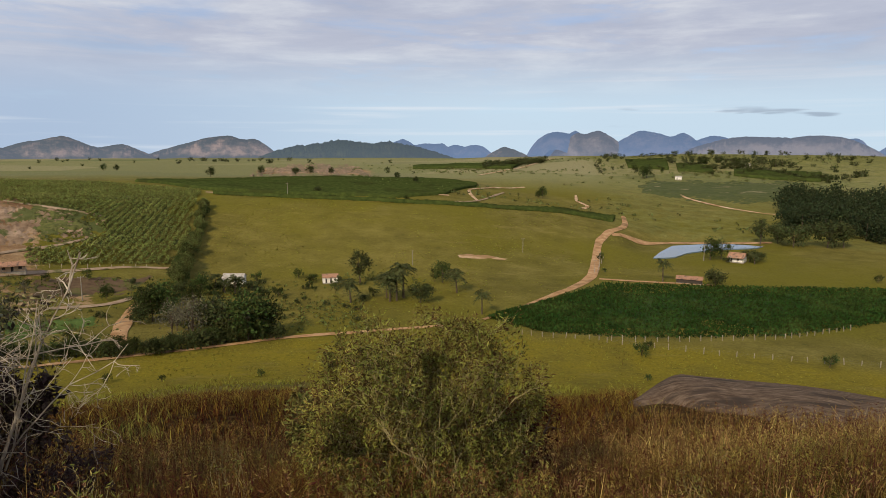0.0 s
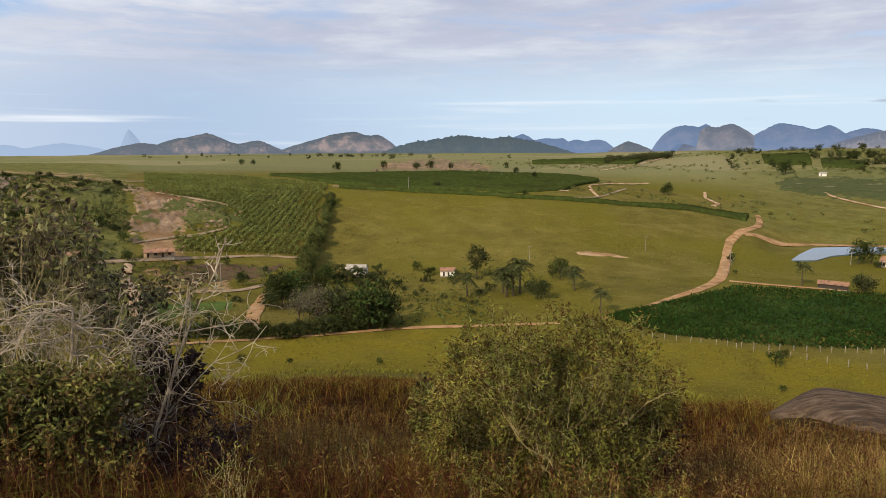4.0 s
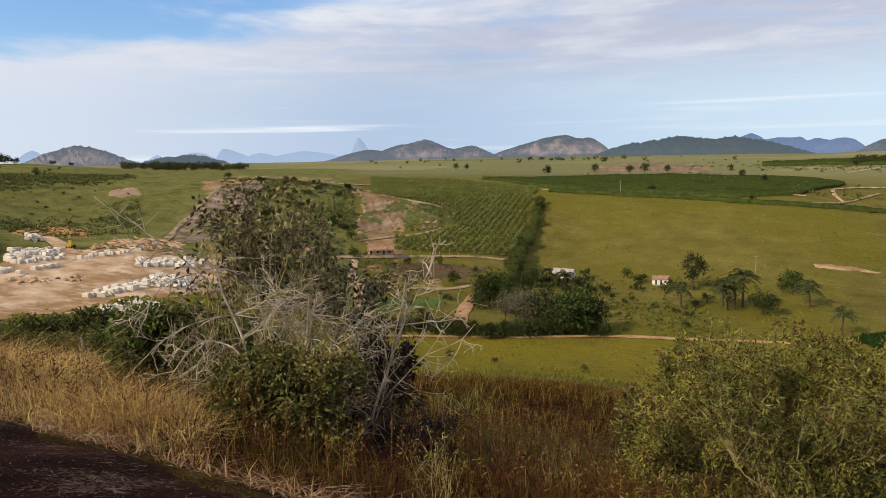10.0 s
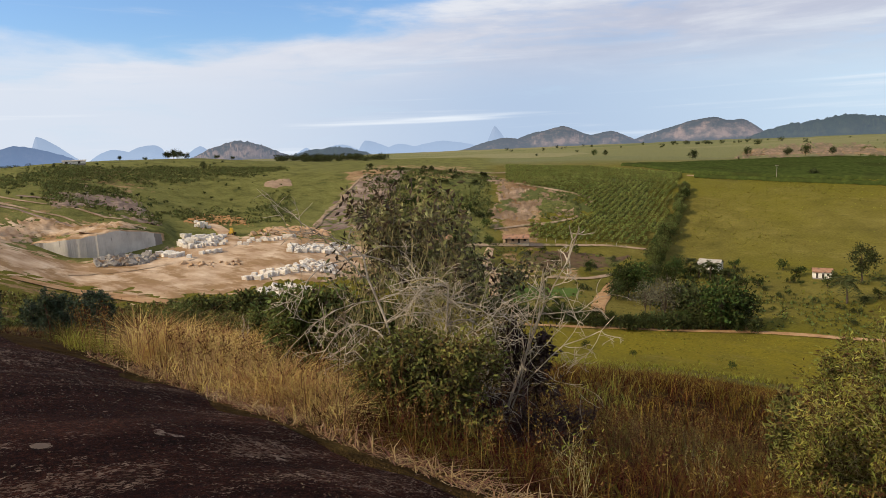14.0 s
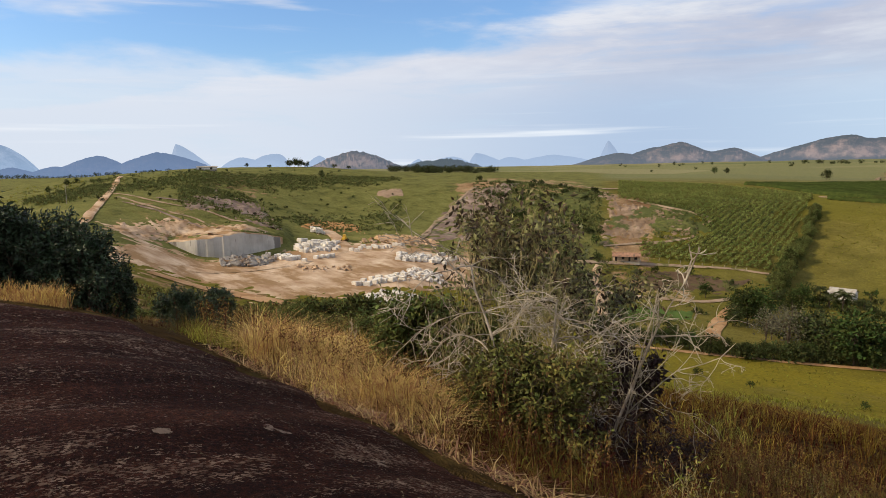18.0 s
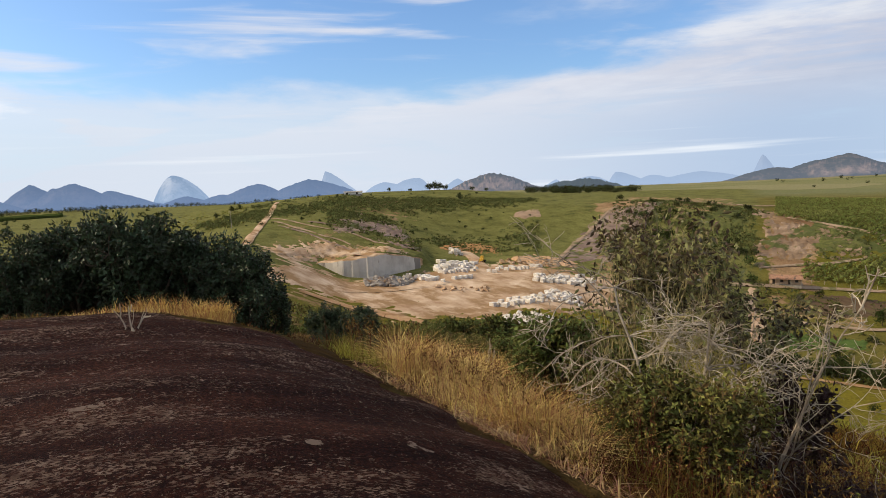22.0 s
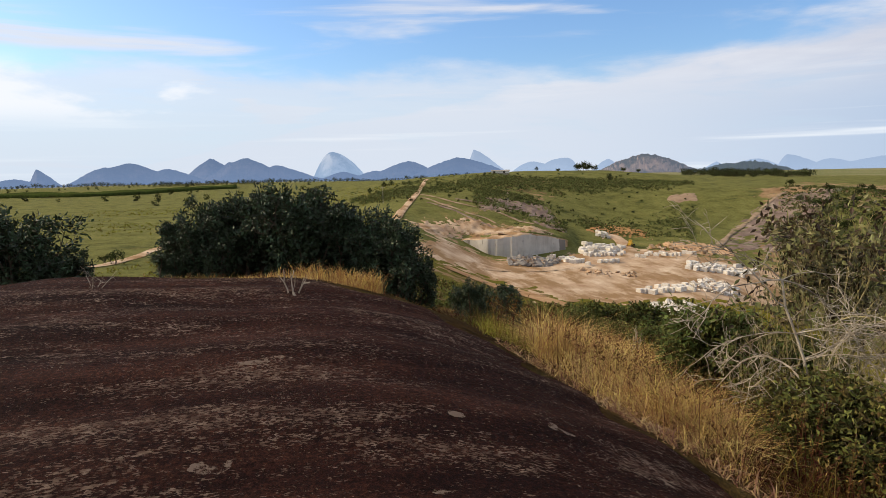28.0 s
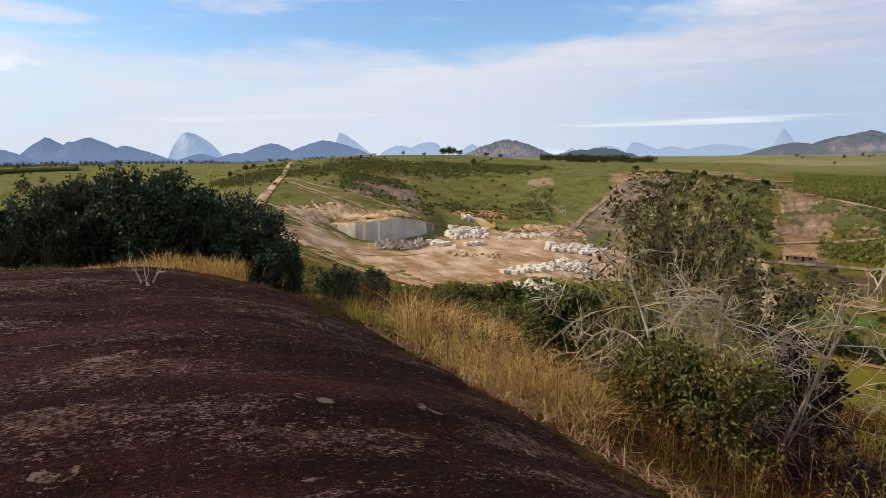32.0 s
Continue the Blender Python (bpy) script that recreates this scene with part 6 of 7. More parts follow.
palm_a, palm_b = make_palm(1, 3.6), make_palm(2, 5.2)
for kind, az, r, s in ((palm_a, -1.25, 195, 1.55), (palm_a, 8.15, 186, 1.5), (palm_b, -3.5, 170, 1.05), (palm_b, -18.8, 231, 1.25), (palm_b, 4.1, 186, 1.55), (palm_b, 3.5, 189, 1.75), (palm_a, 4.7, 185, 1.7), (palm_b, 5.0, 190, 1.3), (palm_a, 17.9, 206, 1.3), (palm_b, 19.4, 208, 1.0), (palm_a, 18.7, 207, 1.0), (palm_a, -25.7, 280, 1.0)):
    stand(kind, az, r, s)


def scrub(name, label, material, seed, count, az0, az1, r0, r1, size, threshold, scale):
    """Low scrub scattered in patches over a hillside."""
    rng = np.random.RandomState(seed)
    a, r = rng.uniform(az0, az1, count), np.sqrt(rng.uniform(r0**2, r1**2, count))
    x, y = -r * np.sin(np.radians(a)), r * np.cos(np.radians(a))
    k = waves(x, y, seed, scale) + rng.normal(0, 0.25, count) > threshold
    x, y = x[k], y[k]
    c = np.stack([x, y, land(x, y) + size * 0.2], -1)
    c = np.repeat(c, 7, axis=0) + rng.normal(0, 1, (len(c) * 7, 3)) * [size * 0.5, size * 0.5, size * 0.15]
    way = rng.normal(0, 1, c.shape) + [0, 0, 0.9]
    tagged(new(name, mesh_of(name, *leaves(rng, c, way, size * 0.8, size * 0.6), material, True)), label, "scrub", kind="stuff")


scrub("hill_scrub", "low dark scrub on the green hillside", LEAF_HILL, 101, 13000, 53.2, 82, 226, 350, 0.75, 0.2, 16.0)
scrub("hill_scrub", "low scrub on the eroded slope", LEAF_HILL, 102, 2600, 35, 47, 190, 335, 0.9, 0.0, 12.0)
scrub("pasture_tufts", "coarse dark tufts in the pasture", MEADOW, 103, 5000, -16, 21, 160, 335, 0.38, 0.05, 14.0)
scrub("gully_scrub", "dense low bushes beside the gully", LEAF_HILL, 108, 1100, 36.0, 41.0, 255, 330, 0.9, 0.0, 9.0)
scrub("gully_scrub", "weeds on the gully's shelf", LEAF_HILL, 109, 500, 28.3, 31.9, 258, 300, 0.7, -0.1, 7.0)
scrub("outcrop_scrub", "low bushes between the bare rocks of the hillside", LEAF_HILL, 110, 1500, 63.6, 71.4, 206, 270, 0.8, 0.0, 8.0)
scrub("meadow_scrub", "coarse tufts and weeds on the valley floor", LEAF_SLOPE, 104, 2600, 6, 36, 155, 225, 0.7, 0.1, 9.0)
scrub("valley_tufts", "coarse tufts on the far pasture", MEADOW, 105, 4200, 78, 112, 120, 420, 0.55, 0.1, 18.0)
scrub("far_scrub", "low scrub dotted over the far pasture", LEAF_HILL, 107, 3600, -33, 8, 360, 900, 1.7, 0.35, 36.0)
scrub("bank_scrub", "weeds and low scrub below the quarry", LEAF_SHRUB, 106, 2600, 46, 78, 60, 116, 0.7, -0.2, 8.0)


# ---------------------------------------------------------------- plants on the near slope
def fitted(groups, tips, width, height):
    """Scales the stems and tips together, so that they fill a width and a height over the ground."""
    tips = np.array(tips)
    reach = np.percentile(np.hypot(tips[:, 0], tips[:, 1]), 92)
    k = np.array([width / 2 / reach, width / 2 / reach, height / np.percentile(tips[:, 2], 97)])

    def shaped(v):
        v = v * np.where(v[:, 2:] > 0, k, [1, 1, 1])
        z, r = v[:, 2], np.hypot(v[:, 0], v[:, 1]) + 1e-9
        high, wide = 0.82 * height, 0.8 * width / 2
        squeeze = np.where(r > wide, (wide + (r - wide) * 0.45) / r, 1)
        return np.stack([v[:, 0] * squeeze, v[:, 1] * squeeze, np.where(z > high, high + (z - high) * 0.45, z)], -1)

    return [(shaped(v), f) for v, f in (joined(g) for g in groups)], shaped(tips)


def bushy(name, label, category, seed, place, width, height, stems, levels, kids, wood, leaf_material, leaf, per, twig=0.018, up=0.25, spread=0.6, lean=0.55, droop=0.2, group="near shrubs", bare=0.0, shrink=0.68, slim=0.25, bend=0.16, first=0.8, clear=0.0):
    """A bush of many stems, twigs and single leaves."""
    rng = np.random.RandomState(seed)
    ob = thing(name, label, category, group, place)
    groups, tips = [], []
    for k in range(stems):
        a = k * 2.4 + rng.normal(0, 0.3)
        tip = 0.25 + 0.95 * ((k * 0.618) % 1.0)
        start = (0.08 * math.cos(a), 0.08 * math.sin(a), -0.25)
        groups.append(branching(rng, start, (lean * tip * math.cos(a), lean * tip * math.sin(a), 1.0), first, twig * 1.6, levels, kids, spread, bend, up, 0.66, shrink, 5, tips, 4))
    stems, tips = fitted(groups, tips, width, height)
    for v, f in stems:
        part("stem", (v, f), wood, ob)
    if per:
        keep = tips[(rng.uniform(0, 1, len(tips)) >= bare) & (tips[:, 2] > clear * height * rng.uniform(0.75, 1.2, len(tips)))]
        c = np.repeat(keep, per, axis=0)
        c = c + rng.normal(0, leaf * 0.55, c.shape)
        way = rng.normal(0, 0.7, c.shape) + (c - [0, 0, height * 0.45]) / max(width, height)
        way[:, 2] -= droop
        part("foliage", leaves(rng, c, way, leaf, leaf * slim, 0.15), leaf_material, ob)
    return ob


def ground_at(x, y, lift=0.0):
    return Vector((x, y, float(land(x, y)) + lift))


bushy("bush", "large olive green bush with bare pale twig ends", "bush", 1, ground_at(-0.15, 7.45), 3.1, 2.5, 11, 4, 4, TWIG, LEAF_OLIVE, 0.060, 7, 0.009, up=0.20, lean=0.95)
# added low skirt of leaves, hides the bare stems of the same bush
bushy("bush", "added low leafy skirt of the large olive bush", "bush", 21, ground_at(-0.1, 6.95), 2.7, 1.25, 9, 3, 4, TWIG, LEAF_OLIVE, 0.060, 7, 0.008, up=0.15, lean=0.95)
bushy("bush", "smaller dark green bush behind the olive bush", "bush", 2, ground_at(-1.7, 9.3), 1.1, 1.7, 5, 3, 4, BARK, LEAF_SHRUB, 0.09, 4, slim=0.4)
bushy("bush", "russet leaved bush on the dry slope", "bush", 3, ground_at(1.3, 10.2), 1.6, 1.75, 5, 3, 4, BARK, RED_STRAW, 0.08, 3, slim=0.35)
bushy("tree", "small leafy tree with a ragged dark olive crown", "tree", 4, ground_at(-6.85, 6.95), 2.8, 3.7, 6, 4, 4, TWIG, LEAF_DRY, 0.10, 3, 0.012, up=0.24, lean=0.95, slim=0.42, bare=0.55, clear=0.60, droop=0.45)
# a branch of the small tree, set up as a separate slender tree
bushy("tree", "slender second crown of the small leafy tree", "tree", 24, ground_at(-6.2, 8.5), 1.9, 3.2, 4, 4, 3, TWIG, LEAF_DRY, 0.10, 2, 0.011, up=0.34, lean=0.6, slim=0.42, bare=0.3, clear=0.55, droop=0.4)
bushy("shrub", "drooping green shrub beyond the golden grass", "shrub", 25, ground_at(-8.75, 6.75), 1.7, 1.8, 7, 3, 4, BARK, LEAF_SLOPE, 0.12, 5, 0.014, up=0.2, lean=0.7, slim=0.4, droop=0.5)
bushy("shrub", "leafy green shrub with yellowing lower leaves", "shrub", 7, ground_at(-5.05, 5.45), 2.0, 1.30, 10, 3, 4, BARK, LEAF_SHRUB, 0.07, 4, 0.010, up=0.12, lean=0.75, slim=0.45)
bushy("shrub", "leafy green shrub at the dead tree's foot", "shrub", 8, ground_at(-5.75, 5.55), 1.6, 1.15, 8, 3, 4, BARK, LEAF_SHRUB, 0.07, 4, 0.010, up=0.12, lean=0.75, slim=0.45)
bushy("shrub", "dusky purple shrub behind the dead tree", "shrub", 9, ground_at(-5.95, 8.55), 1.5, 2.0, 6, 3, 4, BARK, LEAF_PURPLE, 0.09, 3, 0.012, slim=0.5, bare=0.2, clear=0.2)


def side_twigs(rng, pts, radius, count, length, turn, levels, out, droop=0.0):
    """Fine twigs that fork off along the outer part of a stem."""
    way = pts[-1] - pts[0]
    way = way / np.linalg.norm(way)
    for k in range(count):
        i = 1 + int((0.25 + 0.75 * (k + rng.uniform(0, 0.9)) / count) * (len(pts) - 2))
        d = way + rng.normal(0, turn, 3)
        d /= np.linalg.norm(d)
        l = length * rng.uniform(0.5, 1.2)
        p, line = pts[i].copy(), [pts[i].copy()]
        for _ in range(5):
            d = d + rng.normal(0, 0.27, 3) - np.array([0, 0, droop])
            d /= np.linalg.norm(d)
            p = p + d * l / 5
            line.append(p.copy())
        line = np.array(line)
        out.append(tube(line, np.linspace(radius, radius * 0.55, 6), 4))
        if levels > 1:
            side_twigs(rng, line, max(0.0036, radius * 0.68), 3, l * 0.6, turn, levels - 1, out, droop)


def dead_tree(label, seed, place, stems, droop=0.0, twigs=7, turn=0.55, levels=3):
    """Bare bleached wood: each stem is (lean to the right, lean away, height, radius, side length, its foot's height)."""
    rng = np.random.RandomState(seed)
    ob = thing("dead_tree", label, "dead tree", "near shrubs", place)
    right, away = np.array([0.78, 0.62, 0]), np.array([-0.62, 0.78, 0])
    for a, b, h, radius, side, foot in stems:
        t = np.linspace(0, 1, 9)[:, None]
        pts = (right * a + away * b) * t**1.3 + np.array([0, 0, 1.0]) * (foot + (h - foot) * (t - droop * 0.6 * t**3)) + np.array([0, 0, -0.15]) * (1 - t) * (foot == 0)
        pts = pts + np.cumsum(rng.normal(0, 0.045, pts.shape), axis=0)
        out = [tube(pts, np.linspace(radius, radius * 0.35, 9), 6)]
        side_twigs(rng, pts, max(0.0052, radius * 0.40), twigs, side, turn, levels, out, droop * 0.12)
        part("stem", joined(out), PALE_WOOD, ob)
    return ob


# these dark shrubs also stand in for deep shade at the tree's foot
bushy("shrub", "low dusky brown shrub in the dry grass", "shrub", 22, ground_at(-4.35, 6.75), 1.4, 0.65, 8, 3, 3, BARK, LEAF_PURPLE, 0.06, 4, 0.008, up=0.1, lean=0.9, slim=0.4)
bushy("shrub", "low dusky brown shrub beside the dead tree", "shrub", 23, ground_at(-5.0, 6.6), 1.3, 0.7, 8, 3, 3, BARK, LEAF_PURPLE, 0.06, 4, 0.008, up=0.1, lean=0.9, slim=0.4)
dead_tree("slender dead tree with bleached forked stems", 6, ground_at(-5.2, 7.2), ((0.95, -0.1, 2.85, 0.024, 0.75, 0), (0.36, -0.25, 2.35, 0.015, 0.65, 0), (-0.55, -0.2, 2.15, 0.015, 0.75, 0), (1.15, -0.35, 1.9, 0.012, 0.75, 0.5), (-0.95, -0.3, 1.8, 0.012, 0.75, 0.4)), twigs=8, turn=0.8, levels=3)


def dead_thicket(label, seed, place):
    """A tangle of long bleached wands that arch outwards from two broken limbs, with crooked side twigs."""
    rng = np.random.RandomState(seed)
    ob = thing("dead_tree", label, "dead tree", "near shrubs", place)
    right, away = np.array([0.72, 0.69, 0]), np.array([-0.69, 0.72, 0])
    limbs = []
    for lean, reach in ((-0.6, 2.4), (0.3, 2.05)):
        t = np.linspace(0, 1, 9)[:, None]
        pts = right * lean * t + np.array([0, 0, 1.0]) * (reach * t - 0.15) + np.cumsum(rng.normal(0, 0.028, (9, 3)), axis=0)
        part("limb", tube(pts, np.linspace(0.026, 0.012, 9), 6), PALE_WOOD, ob)
        limbs.append(pts)
    for k in range(36):
        start = limbs[k % 2][rng.randint(3, 9)].copy()
        side = rng.choice([-1, 1], p=[0.42, 0.58])
        d = right * side * rng.uniform(0.5, 1.1) + away * rng.normal(0, 0.55) + np.array([0, 0, rng.uniform(-0.1, 0.9)])
        d /= np.linalg.norm(d)
        length, p, pts = rng.uniform(0.7, 1.75), start, [start.copy()]
        for _ in range(10):
            d = d + rng.normal(0, 0.16, 3) + np.array([0, 0, -0.115])
            d /= np.linalg.norm(d)
            p = p + d * length / 10
            pts.append(p.copy())
        pts = np.array(pts)
        radius = rng.choice([0.0062, 0.0085, 0.012], p=[0.5, 0.35, 0.15])
        out = [tube(pts, np.linspace(radius, radius * 0.5, 11), 5)]
        side_twigs(rng, pts, max(0.0044, radius * 0.55), 8, 0.42, 0.95, 2, out, 0.03)
        part("branch", joined(out), PALE_WOOD, ob)
    return ob


dead_thicket("dead thicket of arching bleached branches", 5, ground_at(-5.6, 5.95))
bushy("dead_sapling", "thin bleached bare sapling in the grass", "sapling", 11, ground_at(-15.2, 9.5), 1.0, 1.45, 1, 3, 3, PALE_WOOD, None, 0.1, 0, 0.03, up=0.4, lean=0.1)
bushy("dead_stub", "short dead stub with broken grey twigs", "stub", 12, ground_at(-8.7, 0.45), 0.45, 0.36, 3, 1, 3, PALE_WOOD, None, 0.1, 0, 0.03, up=0.2, lean=0.6)
bushy("dead_stub", "small bundle of dead grey twigs", "stub", 13, ground_at(-9.6, -2.0), 0.6, 0.3, 4, 2, 3, PALE_WOOD, None, 0.1, 0, 0.012, up=0.0, lean=0.9)
for k, (x, y, s) in enumerate(((-2.55, 4.35, 0.6), (-3.0, 5.1, 0.75), (-0.9, 5.6, 0.5), (2.6, 6.5, 0.55), (-2.2, 6.4, 0.8), (3.6, 8.2, 0.7), (-2.0, 9.8, 0.9), (-3.4, 9.2, 0.9), (-1.3, 12.0, 0.9))):
    bushy("weed", "dry branching weed stalk with sparse leaves", "weed", 30 + k, ground_at(x, y), 0.4 * s + 0.25, 0.75 * s + 0.2, 4, 2, 3, TWIG, LEAF_OLIVE, 0.05, 1, 0.007, up=0.5, lean=0.35, group="weeds")

# shrubs below the rock towards the quarry, and the dark bushes behind the crown
thick_a = Kind(bushy("shrub", "dense dark green shrub on the slope", "shrub", 14, ground_at(-24, 16), 3.4, 2.5, 8, 3, 4, BARK, LEAF_SLOPE, 0.17, 6, 0.03, up=0.15, lean=0.8, slim=0.5, group="slope shrubs"))
thick_b = Kind(bushy("shrub", "dense green shrub on the slope", "shrub", 15, ground_at(-26, 18), 3.0, 2.2, 8, 3, 4, BARK, LEAF_SHRUB, 0.16, 5, 0.03, up=0.15, lean=0.8, slim=0.5, group="slope shrubs"))
for k, (az, r, s, t) in enumerate(((63.8, 33, 0.75, 0.9), (61.8, 31, 0.9, 1.0), (60.2, 34, 1.0, 1.0), (58.6, 32, 0.95, 1.0), (57.0, 30, 1.05, 1.0), (55.6, 33, 1.1, 1.0), (54.2, 28, 0.95, 1.0), (52.6, 30, 1.05, 1.0), (51.0, 27, 1.0, 1.0), (49.5, 30, 1.1, 1.1), (47.8, 26, 0.9, 1.0), (46.0, 29, 1.0, 1.0), (44.4, 26, 0.8, 1.0), (65.5, 22, 0.35, 0.9), (68.5, 30, 0.6, 0.8), (70.5, 28, 0.6, 0.8), (73, 27, 0.6, 0.9), (56.5, 24, 0.55, 0.9), (59.5, 26, 0.6, 0.9), (62.5, 24, 0.5, 1.0))):
    (thick_a, thick_b)[(k * 7 + 3) % 5 > 2].put(at(az, r), k * 77.0, s, tall=t)
dark_a = Kind(bushy("bush", "tall dark green bush behind the bare rock", "bush", 16, ground_at(-14, 0), 2.6, 2.5, 7, 4, 3, BARK, LEAF_NEAR_DARK, 0.12, 5, 0.024, up=0.25, lean=0.7, slim=0.45, bare=0.15, spread=0.75, group="dark bushes"))
dark_b = Kind(bushy("bush", "wide dark green bush behind the bare rock", "bush", 17, ground_at(-14, 1), 2.4, 2.2, 7, 4, 3, BARK, LEAF_NEAR_DARK, 0.12, 5, 0.024, up=0.2, lean=0.8, slim=0.45, bare=0.15, spread=0.75, group="dark bushes"))
# bearing, distance, degrees of the top over the eye's level, breadth against height
for k, (az, r, top, broad_by) in enumerate(((96.8, 15.0, -5.8, 1.2), (95.0, 15.2, -3.4, 0.9), (93.5, 15.0, -2.2, 0.8), (91.6, 15.4, -1.9, 0.8), (90.0, 15.0, -1.35, 1.0), (87.7, 14.7, -1.15, 0.95), (85.6, 14.7, -1.8, 1.0), (83.6, 14.3, -2.6, 1.0), (81.8, 14.0, -4.2, 1.2), (80.0, 13.9, -3.3, 0.9), (78.4, 13.6, -4.5, 1.0), (76.9, 13.4, -7.6, 0.8), (91.0, 16.6, -2.2, 1.3), (86.6, 16.4, -2.4, 1.3), (80.8, 15.4, -5.0, 1.4), (106.4, 19.0, -2.1, 1.1), (108.8, 19.5, -2.4, 1.1), (104.5, 18.5, -5.4, 1.2), (72.0, 17.5, -9.7, 1.0), (69.8, 18.5, -10.0, 1.1))):
    foot = at(az, r, -0.1)
    tall_by = (1.52 + r * math.tan(radians(top)) - foot.z) / (2.5, 2.2)[k % 2]
    (dark_a, dark_b)[k % 2].put(foot, k * 131.0, tall_by * broad_by, tall=1 / broad_by)


# ---------------------------------------------------------------- grasses
def blades(rng, roots, height, width, lean=0.35, per=1):
    """Grass blades of two bent lengths, from roots (n x 3)."""
    b = np.repeat(roots, per, axis=0)
    n = len(b)
    h = (np.repeat(np.broadcast_to(height, (len(roots),)), per) * rng.uniform(0.5, 1.25, n))[:, None]
    a = rng.uniform(0, 2 * np.pi, n)
    d = np.stack([np.cos(a), np.sin(a), 0 * a], -1)
    side = np.stack([-np.sin(a + rng.normal(0, 0.9, n)), np.cos(a), 0 * a], -1)
    k = (lean * rng.uniform(0.2, 1.8, n))[:, None]
    w = width * rng.uniform(0.6, 1.4, n)[:, None] * 0.5
    up = np.array([0, 0, 1.0])
    m = b + d * h * k * 0.35 + up * h * 0.55
    t = b + d * h * k * 1.1 + up * h * (1.0 - 0.25 * k)
    v = np.stack([b - side * w, b + side * w, m + side * w * 0.8, m - side * w * 0.8, t + side * w * 0.12, t - side * w * 0.12], 1)
    i = np.arange(n)[:, None] * 6
    f = np.concatenate([i + [[0, 1, 2, 3]], i + [[3, 2, 4, 5]]])
    return v.reshape(-1, 3), f


def rock_level(x, y):
    """1 on the rim of the bare rock, less on it, more off it."""
    dx, dy = x + 4.6, y - 0.11 * np.clip(x + 6.0, 0, 9) * np.clip((y + 3) / 6, 0, 1) + 3.0
    return (np.abs(dx / 7.1) ** 2.6 + np.abs(dy / np.where(dy > 0, 6.45, 6.0)) ** 2.6) ** (1 / 2.6)


def on_rock(x, y):
    return rock_level(x, y) < 1.0


def sow(rng, count, az0, az1, r0, r1, power=0.5):
    """Places strewn over a sector of the slope, clear of the bare rock, gathered into tussocks."""
    a = np.radians(rng.uniform(az0, az1, count))
    r = r0 + (r1 - r0) * rng.uniform(0, 1, count) ** power
    x, y = -r * np.sin(a), r * np.cos(a)
    k = ~on_rock(x, y)
    slab = (np.degrees(a) < -17) & (r > 20.5) & (r < 44)
    k &= ~slab
    return x[k], y[k]


def grass(name, label, material, seed, count, sector, height, width, per, lean, clump=0.35, power=0.5, scale=1.2, rim=0.0):
    rng = np.random.RandomState(seed)
    x, y = sow(rng, count, *sector, power)
    k = rng.uniform(-1, 1, len(x)) < clump + waves(x, y, seed + 70, scale)
    x, y = x[k], y[k]
    tall = height * (0.72 + 0.62 * np.clip(waves(x, y, seed + 90, scale * 1.3), -1, 1)) * rng.uniform(0.7, 1.2, len(x))
    x2, y2 = np.repeat(x, per) + rng.normal(0, 0.04 + 0.05 * height, len(x) * per), np.repeat(y, per) + rng.normal(0, 0.04 + 0.05 * height, len(x) * per)
    ok = rock_level(x2, y2) > (1.035 + 0.02 * rng.uniform(-1, 1, len(x2)) if height > 0.3 else 1.0)
    if rim:
        ok &= rock_level(x2, y2) < rim
    x2, y2 = x2[ok], y2[ok]
    roots = np.stack([x2, y2, land(x2, y2) - 0.03], -1)
    # shorter towards the rim of the bare rock
    tall = np.repeat(tall, per)[ok] * (0.28 + 0.72 * smooth(1.02, 1.13, rock_level(x2, y2)))
    v, f = blades(rng, roots, tall, width, lean)
    tagged(new(name, mesh_of(name, v, f, material, True)), label, "grass", kind="stuff")


def rim_grass():
    """A thin border of bleached litter and short tufts where the turf meets the bare rock."""
    rng = np.random.RandomState(77)
    a, r = np.radians(rng.uniform(20, 70, 24000)), rng.uniform(2.5, 12.5, 24000)
    x, y = -r * np.sin(a), r * np.cos(a)
    near = ~on_rock(x, y) & (on_rock(x, y - 0.11) | on_rock(x + 0.11, y))
    x, y = x[near], y[near]
    roots = np.repeat(np.stack([x, y, land(x, y) - 0.01], -1), 5, axis=0)
    roots[:, :2] += rng.normal(0, 0.03, (len(roots), 2))
    v, f = blades(rng, roots, 0.10, 0.010, 3.0)
    tagged(new("rim_litter", mesh_of("rim_litter", v, f, PALE_STRAW, True)), "pale dead litter along the rock's rim", "grass", kind="stuff")


# straw ends at 16 degrees; darker russet beyond also carries the shrubs' shade
grass("dry_grass", "long dry straw coloured grass on the slope", STRAW, 1, 7000, (-42, 16, 3.0, 15.0), 0.58, 0.007, 12, 0.95, 0.2)
grass("russet_grass", "russet dry grass and weeds on the slope", RED_STRAW, 2, 8000, (-12, 54, 3.0, 13.0), 0.46, 0.007, 12, 1.0, 0.1)
grass("golden_grass", "tall golden grass along the rock's edge", GOLD, 3, 6200, (50, 66.5, 3.6, 13.0), 0.66, 0.0065, 12, 0.9, 0.2, 0.5, 0.9)
grass("golden_grass", "tall golden grass on the right of the slope", GOLD, 4, 1700, (-42, -6, 5.0, 16.0), 0.62, 0.010, 9, 0.35, 0.2)
grass("golden_grass", "golden tufts behind the bare rock", GOLD, 5, 2600, (80, 93, 8.6, 11.8), 0.36, 0.008, 12, 0.5, -0.2, 0.8, 0.7)
grass("green_grass", "green grass between the straw", GREEN_BLADE, 6, 7500, (-42, 72, 4.0, 16.0), 0.42, 0.009, 9, 0.9, -0.05)
